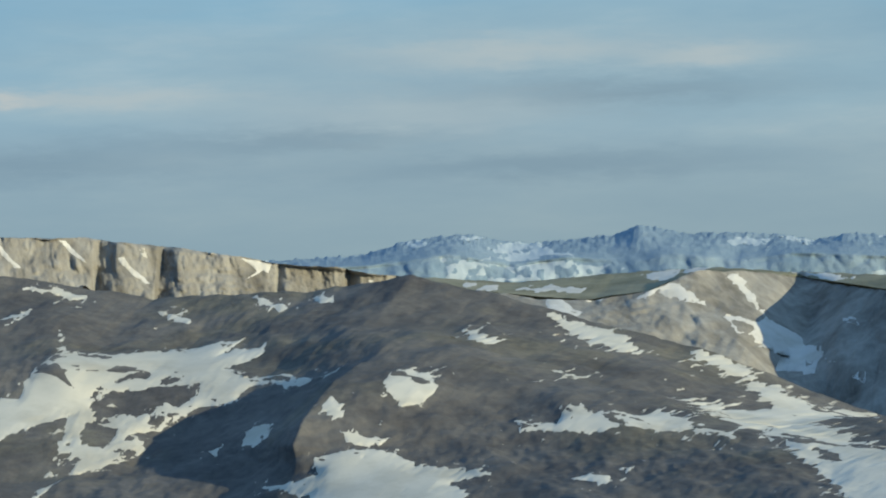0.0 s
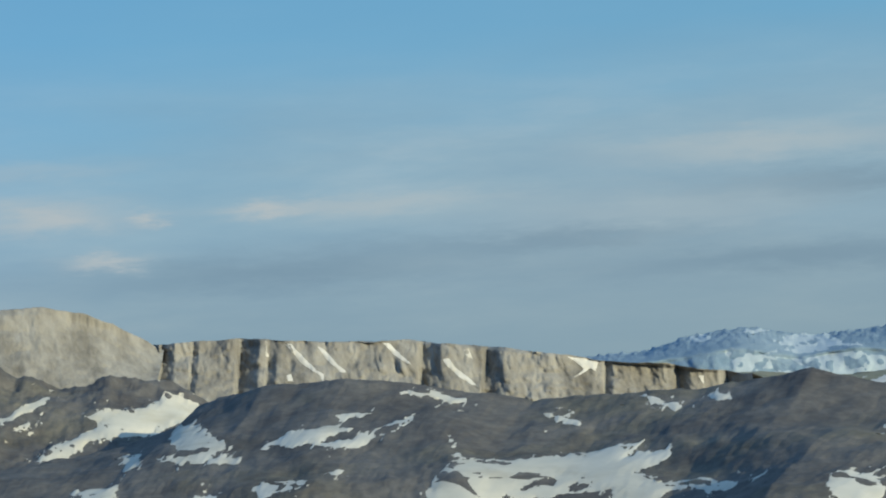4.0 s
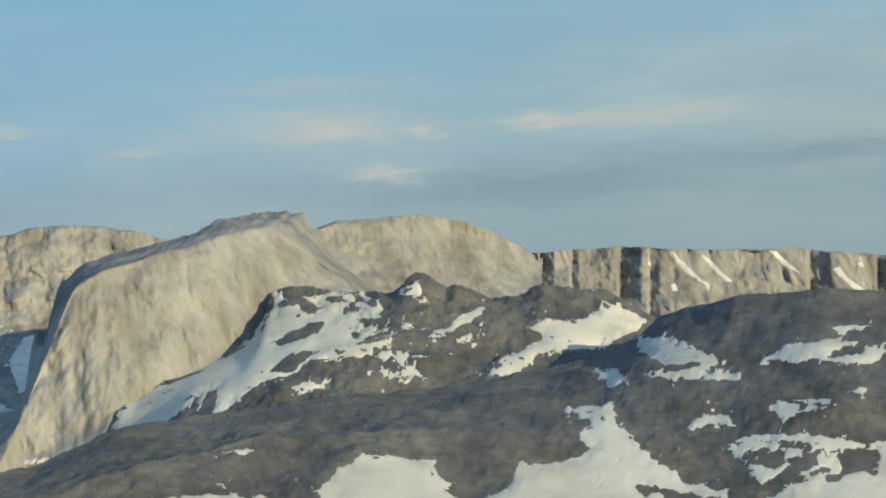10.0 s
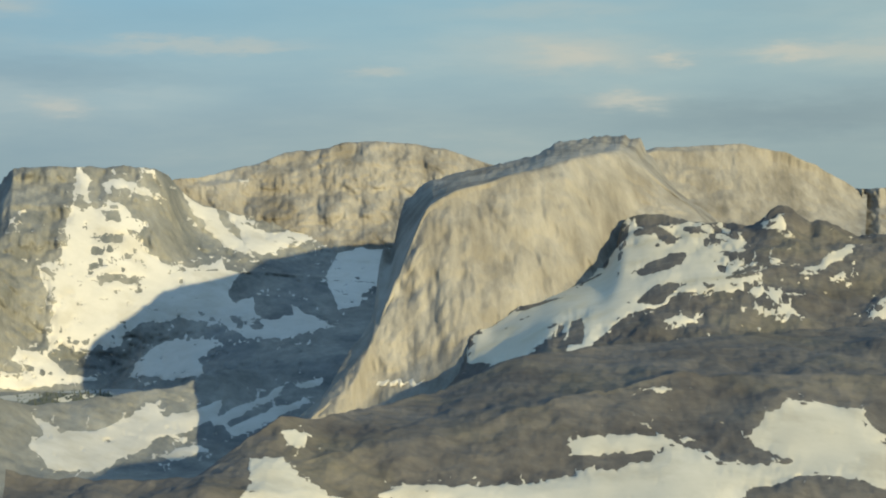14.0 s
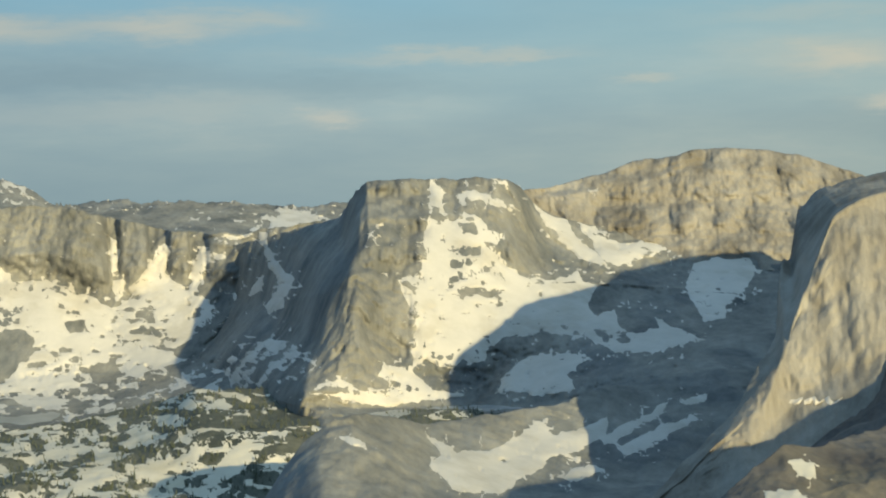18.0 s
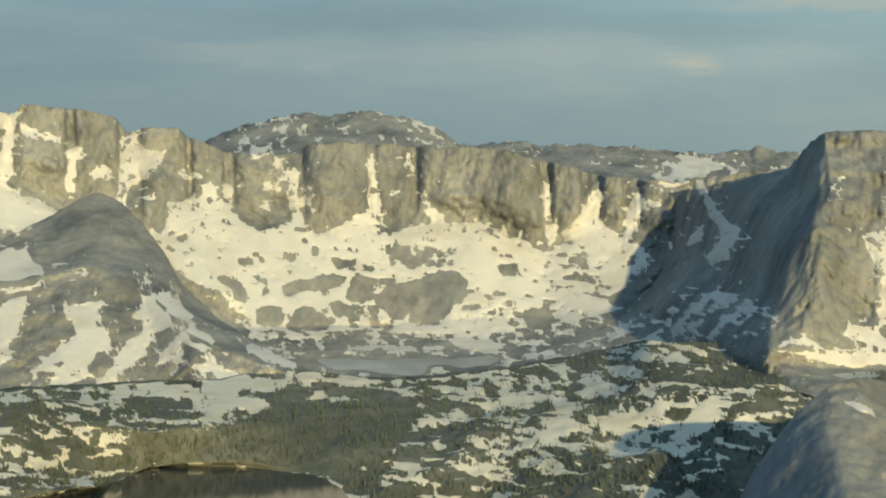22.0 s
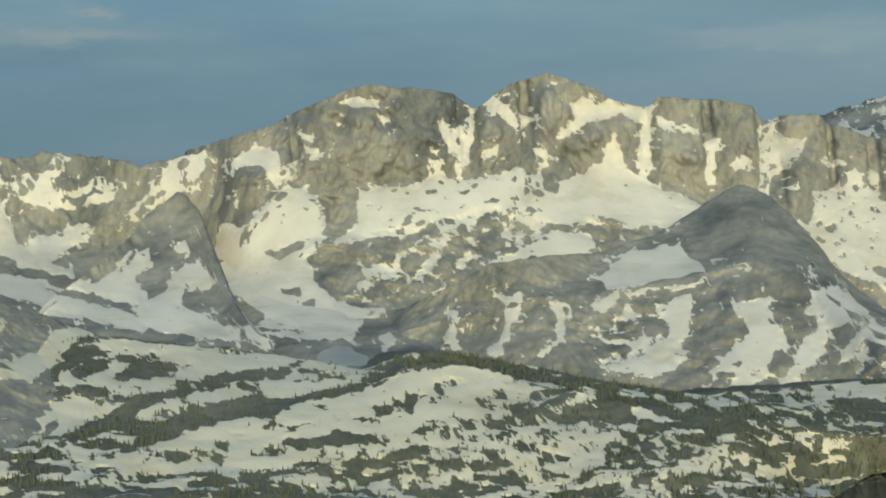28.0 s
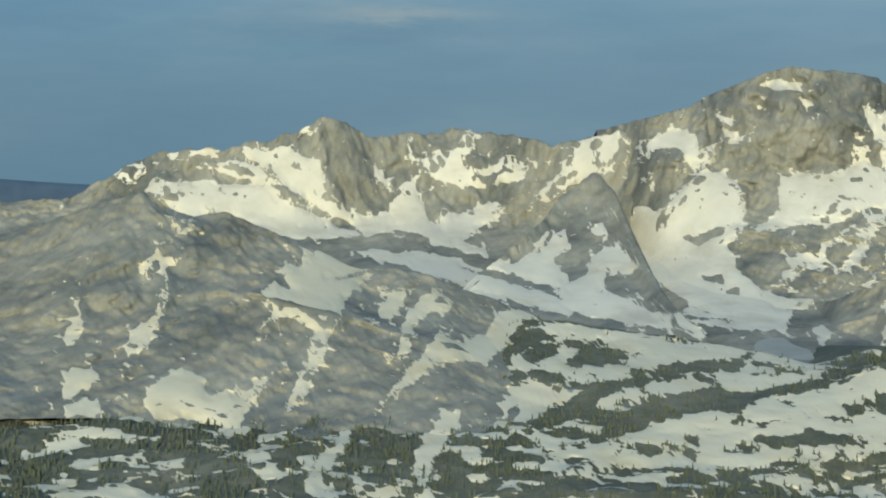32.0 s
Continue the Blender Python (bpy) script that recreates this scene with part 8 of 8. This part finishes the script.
ridge_line("front_peak", [(20.46, -4.79, 1141), (21.69, -4.14, 1176), (22.22, -3.78, 1216), (23.05, -3.20, 1254), (23.81, -2.34, 1314), (24.21, -1.48, 1359), (24.67, -0.83, 1390), (25.17, -0.29, 1413), (25.71, -0.06, 1423), (26.16, -0.22, 1417), (26.92, -0.67, 1406), (28.12, -1.22, 1344), (29.67, -1.59, 1306), (31.46, -1.67, 1276), (32.63, -1.76, 1261), (33.63, -2.29, 1261), (34.69, -2.81, 1284), (35.85, -3.06, 1367)])
ridge_line("left_front", [(43.39, -7.20, 839), (45.65, -6.71, 851), (49.29, -6.01, 902), (51.43, -5.28, 928), (53.63, -4.76, 948), (55.91, -4.68, 955), (56.65, -4.98, 948), (59.00, -5.18, 935)])
ridge_line("left_front", [(41.55, -5.38, 982), (43.83, -4.38, 1005), (45.62, -3.50, 1017), (48.03, -2.85, 1029), (50.42, -2.32, 1041), (52.78, -2.29, 1053), (55.15, -2.72, 1059), (55.97, -2.92, 1041), (58.28, -3.55, 1041)])
ridge_line("left_front", [(40.67, -4.77, 1071), (41.64, -3.78, 1107), (42.93, -3.00, 1107), (44.26, -2.47, 1101), (45.42, -2.01, 1101), (46.14, -1.84, 1107), (46.88, -1.93, 1110), (47.88, -1.48, 1113), (49.26, -0.88, 1113), (49.89, -0.62, 1113), (50.51, -0.70, 1113), (51.12, -0.49, 1116), (51.61, -0.13, 1119), (52.33, -0.33, 1119), (53.51, -0.74, 1127), (54.68, -1.22, 1135), (55.40, -1.45, 1135), (57.76, -2.25, 1135)])
ridge_line("shelf", [(-6.35, -7.54, 615), (-0.44, -8.15, 645), (4.88, -8.18, 645), (7.25, -8.87, 615), (10.19, -8.84, 615), (13.29, -9.91, 615)])
ridge_line("shelf", [(-6.37, -6.05, 725), (-3.34, -5.43, 782), (-1.23, -6.08, 822), (1.16, -5.95, 834), (4.20, -6.09, 799), (6.78, -7.20, 707), (9.77, -6.73, 694), (11.95, -8.15, 707), (12.86, -9.71, 707)])
ridge_line("shelf", [(-6.38, -4.69, 846), (-2.59, -4.21, 935), (-1.62, -3.93, 949), (0.81, -3.79, 949), (1.72, -3.86, 935), (3.15, -4.33, 895), (4.70, -4.53, 869), (6.58, -4.77, 834), (7.72, -4.49, 799), (8.75, -4.41, 780), (9.36, -4.65, 776), (10.05, -5.16, 770), (10.60, -5.81, 765), (11.14, -6.53, 759), (11.79, -7.60, 747), (12.77, -9.58, 730)])
ridge_line("dark_ridge", [(-26.99, -2.98, 725), (-22.23, -2.86, 725), (-16.22, -3.66, 676), (-11.65, -4.17, 645), (-7.11, -4.66, 615), (-5.85, -5.24, 597), (-3.63, -6.16, 597)])
ridge_line("dark_ridge", [(-26.52, -2.02, 776), (-21.87, -2.20, 765), (-17.05, -1.72, 765), (-13.83, -1.28, 765), (-10.76, -1.82, 742), (-7.71, -2.90, 719), (-5.50, -4.00, 732), (-3.04, -5.31, 725)])
ridge_line("dark_ridge", [(-26.45, -0.91, 846), (-24.43, -0.69, 846), (-22.86, -0.71, 846), (-21.25, -1.08, 846), (-20.30, -1.10, 846), (-18.72, -0.32, 846), (-17.81, -0.13, 840), (-17.21, -0.08, 834), (-16.56, -0.17, 834), (-15.59, -0.24, 834), (-14.80, 0.09, 834), (-14.47, -0.04, 834), (-14.00, 0.36, 834), (-13.35, 0.35, 834), (-12.86, 0.02, 834), (-12.21, -0.01, 842), (-10.70, 0.21, 848), (-9.61, 0.17, 852), (-9.37, 0.05, 850), (-9.24, -0.58, 836), (-8.92, -1.08, 824), (-8.50, -1.42, 812), (-7.72, -1.84, 800), (-6.64, -2.38, 782), (-5.96, -2.72, 775), (-5.36, -3.02, 768), (-5.24, -3.58, 762), (-4.90, -4.20, 758), (-3.70, -5.15, 759), (-3.05, -6.25, 719)])
ridge_line("forest_valley", [(2.00, -18.00, 420), (30.00, -18.00, 420), (52.00, -18.00, 420)])
ridge_line("forest_valley", [(2.00, -9.60, 760), (17.00, -9.60, 760), (30.00, -9.60, 760), (57.00, -9.40, 740)])
ridge_line("forest_valley", [(11.79, -8.07, 888), (12.92, -6.61, 855), (15.71, -6.57, 920), (17.46, -8.08, 888), (24.78, -7.94, 855), (26.29, -7.37, 868), (36.45, -6.99, 868), (46.77, -6.32, 855), (52.29, -6.34, 849), (57.47, -6.09, 855)])
ridge_line("forest_valley", [(11.79, -6.40, 930), (15.70, -6.00, 960), (17.46, -6.90, 935), (20.00, -7.05, 940), (21.40, -7.10, 942), (23.00, -6.90, 955), (25.50, -6.80, 962), (26.60, -7.00, 935), (28.50, -6.80, 905), (31.00, -6.20, 905), (36.45, -5.70, 930), (46.80, -5.40, 920), (57.40, -5.50, 900)])
ridge_line("forest_valley", [(12.59, -4.89, 987), (13.93, -5.34, 1005), (19.54, -5.49, 1034), (25.64, -5.91, 953), (28.90, -5.44, 953), (32.63, -4.81, 987), (33.78, -4.25, 1011), (35.57, -3.92, 1022), (37.38, -4.49, 999), (40.80, -4.95, 967), (43.34, -4.82, 973), (45.78, -4.56, 987), (56.62, -4.99, 953)])
ridge_line("forest_valley", [(12.37, -3.73, 1107), (13.19, -3.99, 1180), (15.60, -4.44, 1150), (17.20, -4.64, 1120), (18.90, -4.78, 1110), (20.20, -4.65, 1120), (21.40, -4.52, 1130), (23.57, -4.76, 1107), (28.83, -4.98, 1040), (30.82, -4.66, 1046), (33.47, -4.05, 1052), (35.44, -3.66, 1040), (36.81, -4.12, 1082), (39.94, -3.46, 1095), (43.86, -2.94, 1095), (55.88, -3.78, 1058)])
ridge_line("near_plateau", [(-66.00, -17.00, 270), (-30.00, -17.00, 270), (6.00, -17.00, 270)])
ridge_line("near_plateau", [(-64.00, -9.60, 430), (-44.73, -9.60, 440), (-36.00, -9.60, 446), (-24.12, -9.60, 425), (-12.00, -9.60, 392), (-4.05, -9.60, 380), (2.22, -9.60, 362)])
ridge_line("near_plateau", [(-62.22, -7.52, 499), (-44.73, -7.32, 503), (-43.36, -7.31, 507), (-40.84, -7.30, 522), (-36.38, -7.34, 525), (-31.85, -7.63, 502), (-31.69, -7.63, 502), (-24.12, -7.89, 483), (-16.27, -7.96, 458), (-11.96, -8.21, 434), (-4.05, -8.18, 423), (0.48, -6.94, 408), (2.22, -7.48, 411)])
ridge_line("near_plateau", [(-59.28, -6.25, 556), (-47.77, -4.91, 565), (-43.85, -4.13, 569), (-42.80, -4.13, 573), (-40.75, -4.14, 589), (-38.32, -4.09, 603), (-34.36, -3.90, 603), (-31.83, -3.85, 594), (-31.75, -3.85, 594), (-29.78, -3.86, 587), (-27.45, -3.90, 577), (-24.10, -4.36, 573), (-19.35, -4.14, 562), (-14.70, -4.03, 540), (-11.71, -4.09, 525), (-6.77, -5.49, 473), (-2.20, -6.28, 441), (0.48, -6.82, 424), (0.79, -6.85, 423)])
ridge_line("near_plateau", [(-53.69, -5.13, 716), (-48.64, -3.34, 712), (-45.27, -2.49, 712), (-42.69, -1.70, 712), (-39.74, -1.00, 712), (-36.40, -1.45, 712), (-34.33, -1.40, 712), (-31.55, -1.50, 712), (-28.67, -0.92, 708), (-26.14, -0.60, 704), (-23.51, -0.67, 711), (-21.06, -1.13, 738), (-20.47, -1.67, 740), (-19.62, -1.97, 737), (-18.45, -2.35, 722), (-16.20, -2.83, 670), (-12.04, -3.09, 615), (-7.51, -3.59, 564), (-6.75, -3.80, 557), (-5.40, -4.52, 540), (-2.37, -5.35, 468), (-1.27, -5.27, 457), (-0.66, -5.68, 452), (0.63, -6.70, 440), (2.59, -8.01, 425)])

landform("far_range", "mountain_range", LINES["far_range"], HAZE_ROCK, "distant haze-blue snowy mountain range on the horizon", "mountain range", kind="structure", rough=70, lift=8, size=420, gully=30, gully_size=300, jag=6, seed=3)
landform("far_ridge", "mountain_ridge", LINES["far_ridge"], ROCK, "far grey rock ridge dotted with snow", "mountain", rough=14, lift=6, size=120, gully=16, gully_size=60, jag=5, dust=0.36, seed=10)
landform("plateau_top", "plateau", LINES["plateau_top"], GRASS, "flat olive-brown plateau with snow strips", "plateau", rough=5, lift=2, size=60, seed=171)
landform("far_plateau", "cliff", LINES["far_plateau"], PALE, "brown cliff with white snow couloirs", "cliff", rough=8, lift=2, size=60, gully=9, gully_size=22, flute=0.12, back=False, step=0.06, foot=6, seed=17)
landform("far_lowland", "lowland", LINES["far_lowland"], HAZE_LOWLAND, "dark haze-blue distant lowland on the horizon", "lowland", kind="structure", rough=20, lift=4, size=300, jag=1, step=0.2, seed=181)
landform("cliff_wall", "cliff", LINES["cliff_wall"], PALE, "sunlit vertical granite cliff with dark recesses", "cliff", rough=5, lift=1.5, size=60, gully=6, gully_size=14, flute=0.12, panels=[(-15.17, -14.93, 8), (-15.61, -15.17, 14), (-16.28, -16.04, 8), (-17.98, -17.34, 21), (-18.46, -18.19, 9), (-23.02, -22.42, 20), (-24.75, -24.16, 18), (-27.71, -27.43, 9), (-29.77, -29.32, 14), (-31.81, -30.53, 40)], behind=(1.5, 10), seed=24)
landform("dome_wall", "cliff", LINES["dome_wall"], PALE, "smooth sunlit pale granite wall with rounded top", "cliff", rough=4, lift=1.5, size=80, gully=3, gully_size=12, flute=0.12, seed=31)
landform("back_dome", "mountain", LINES["back_dome"], PALE, "brown fluted granite dome", "mountain", rough=8, lift=2, gully=10, gully_size=22, flute=0.1, seed=38)
landform("flat_peak", "mountain", LINES["flat_peak"], ROCK, "flat-topped grey peak above a snow bowl", "mountain", rough=8, lift=3.5, gully=12, gully_size=24, jag=2, flute=0.3, spurs=[((7.9, 1.0), (9.8, -4.6), 34, 2.2, 1.1)], dust=0.64, seed=45)
landform("massif", "mountain", LINES["massif"], PALE, "massive sunlit brown granite mountain", "mountain", rough=9, lift=2.5, size=60, gully=5, gully_size=22, flute=0.2, jag=2.0, foot=8, seed=52)
landform("cirque", "mountain", LINES["cirque"], ROCK, "grey cirque wall above snow aprons", "mountain", rough=12, lift=4, size=80, gully=11, gully_size=22, flute=0.15, jag=3, buttresses=[(18.75, 20.40, 22), (14.25, 17.45, 26), (17.6, 18.5, 8), (13.2, 14.0, 18), (12.15, 12.7, 16), (10.75, 11.7, 16), (21.15, 22.2, 16), (22.45, 23.3, 18), (23.4, 24.6, 14)], panel_foot=0.68, foot=26, dust=0.64, seed=59)
landform("left_peaks", "mountain", LINES["left_peaks"], ROCK, "pointed grey peak with snow slopes", "mountain", rough=14, lift=5, size=80, gully=12, gully_size=24, jag=4, flute=0.3, dust=0.64, seed=66)
landform("left_pyramid", "mountain", LINES["left_pyramid"], ROCK, "brown pyramid-shaped peak standing before a snow bowl", "mountain", rough=8, lift=3, size=60, gully=8, gully_size=26, jag=2, dust=0.64, seed=131)
landform("big_mountain", "mountain", LINES["big_mountain"], ROCK, "high grey granite mountain with snow couloirs", "mountain", rough=14, lift=5, size=80, gully=13, gully_size=20, flute=0.14, buttresses=[(36.68, 38.33, 14), (32.51, 36.54, 24), (30.97, 32.09, 16), (28.05, 30.76, 20), (26.45, 27.80, 16), (25.14, 26.24, 14), (23.76, 24.86, 12)], panel_foot=0.72, dust=0.64, seed=73)
landform("front_peak", "mountain", LINES["front_peak"], ROCK, "dark pyramid-shaped rock peak", "mountain", rough=10, lift=4, size=70, gully=9, gully_size=22, flute=0.3, dust=0.60, seed=80)
landform("left_front", "mountain", LINES["left_front"], ROCK, "rounded brown rock mountain with snow gullies", "mountain", rough=9, lift=4, size=70, gully=11, gully_size=22, flute=0.15, dust=0.62, seed=87)
landform("shelf", "hill", LINES["shelf"], ROCK, "brown rock shelf beside a frozen lake", "hill", rough=7, lift=4, size=60, gully=7, gully_size=24, dust=0.66, seed=94)
landform("dark_ridge", "ridge", LINES["dark_ridge"], TUNDRA, "dark jagged tundra ridge", "ridge", rough=6, lift=6, size=36, gully=5, gully_size=24, jag=4, dust=0.66, seed=101)
landform("forest_valley", "valley", LINES["forest_valley"], FOREST_FLOOR, "rolling valley floor with forest and snow", "valley", rough=8, lift=7, size=60, streak=(0.06, -0.13, 0), foot=8, behind=(1.9, 13), seed=108)
landform("near_plateau", "plateau", LINES["near_plateau"], TUNDRA, "dark rounded tundra plateau with snowfields", "plateau", rough=8, lift=5, size=46, foot=8, step=0.045, spurs=[((-41.97, -2.8), (-43.09, -7.06), 20, 2.0, 3.5), ((-29.34, -1.77), (-32.82, -4.44), 16, 1.5, 3.0)], dust=0.72, seed=115)

ground_me = bpy.data.meshes.new("ground")
ground_me.from_pydata([(-4900, -4900, -340), (4900, -4900, -340), (4900, 4900, -340), (-4900, 4900, -340)], [], [(0, 1, 2, 3)])
ground = tagged(new("ground", ground_me), "dark wooded lowland far below the peaks", "ground", kind="structure")
ground.data.materials.append(FOREST_FLOOR)


# ---- conifers of the valley ----
def conifer_mesh(height, seed):
    """A ragged spruce crown of stacked skirts of branches, as points and faces."""
    rnd = random.Random(seed)
    verts, faces = [], []
    tiers = 4
    for k in range(tiers):
        low, top = height * (0.12 + 0.2 * k), height * (0.42 + 0.2 * k)
        rad = height * (0.21 - 0.042 * k)
        base = len(verts)
        for i in range(7):
            a = 2 * math.pi * (i + rnd.random() * 0.5) / 7
            r = rad * rnd.uniform(0.65, 1.2)
            verts.append((r * math.cos(a), r * math.sin(a), low + height * rnd.uniform(-0.04, 0.04)))
        verts.append((rnd.uniform(-0.02, 0.02) * height, rnd.uniform(-0.02, 0.02) * height, min(top, height)))
        faces += [(base + i, base + (i + 1) % 7, base + 7) for i in range(7)]
    return np.array(verts), np.array(faces)


def woods(key, count, seed, lo, hi, bias):
    """Trees on the bare ground of a landform, between two elevations, in drifts, the nearest first."""
    ob, az, el, p, phi, dry = LAND[key]
    rng = np.random.default_rng(seed)
    drift = fbm(np.stack([az * 0.9, el * 3.5, 0 * az], -1), 4, seed)
    ok = np.argwhere((phi < 0.0) & dry & (el > lo) & (el < hi) & (drift > bias))
    if not len(ok):
        return []
    pick = ok[rng.integers(0, len(ok), count)]
    spots = p[pick[:, 0], pick[:, 1]] + rng.uniform(-1, 1, (count, 3)) * np.array([1.0, 1.0, 0.0])
    return spots[np.argsort(np.linalg.norm(spots, axis=1))]


SHAPES = [conifer_mesh(1.0, k) for k in range(6)]
rng = np.random.default_rng(5)


def forest(name, label, spots):
    vs, fs, n = [], [], 0
    for k, s in enumerate(spots):
        v, f = SHAPES[k % 6]
        a, h = rng.uniform(0, 6.3), rng.uniform(1.2, 2.9)
        c, sn = math.cos(a) * h, math.sin(a) * h
        vs.append(np.stack([v[:, 0] * c - v[:, 1] * sn, v[:, 0] * sn + v[:, 1] * c, v[:, 2] * h], -1) + s - np.array([0, 0, 0.25]))
        fs.append(f + n)
        n += len(v)
    me = bpy.data.meshes.new(name)
    me.from_pydata(np.concatenate(vs).tolist(), [], np.concatenate(fs).tolist())
    me.materials.append(NEEDLES)
    return tagged(new(name, me), label, "forest", kind="stuff")


valley_spots = woods("forest_valley", 20000, 3, -12.0, 0.0, -0.20)
slope_spots = woods("left_front", 4500, 4, -12.0, -5.6, -0.05)
forest("forest", "dark green conifer forest in drifts between snow strips", valley_spots[160:])
if len(slope_spots):
    forest("forest", "scattered dark conifers on a rocky slope", slope_spots)

trunk_me = bpy.data.meshes.new("trunk")
bm = bmesh.new()
bmesh.ops.create_cone(bm, cap_ends=True, segments=6, radius1=0.035, radius2=0.008, depth=0.95)
bmesh.ops.translate(bm, verts=bm.verts, vec=(0, 0, 0.42))
bm.to_mesh(trunk_me)
bm.free()
trunk_me.materials.append(BARK)
models = []
for k, (v, f) in enumerate(SHAPES[:3]):
    tree = tagged(new("conifer"), "dark green spruce tree at the valley's edge", "tree", "conifers of the valley edge")
    crown_me = bpy.data.meshes.new("crown")
    crown_me.from_pydata(v.tolist(), [], f.tolist())
    crown_me.materials.append(NEEDLES)
    for part_name, me in (("trunk", trunk_me), ("crown", crown_me)):
        child = new(part_name, me)
        child.parent = tree
    models.append(tree)
for k, s in enumerate(valley_spots[:160]):
    h = rng.uniform(1.6, 3.4)
    m = Matrix.Translation(Vector(s) - Vector((0, 0, 0.1))) @ Matrix.Rotation(rng.uniform(0, 6.3), 4, "Z") @ Matrix.Scale(h, 4)
    if k < 3:
        models[k].matrix_basis = m
    else:
        copy_thing(models[k % 3], m @ Matrix.Diagonal([1 / c for c in models[k % 3].scale] + [1]))
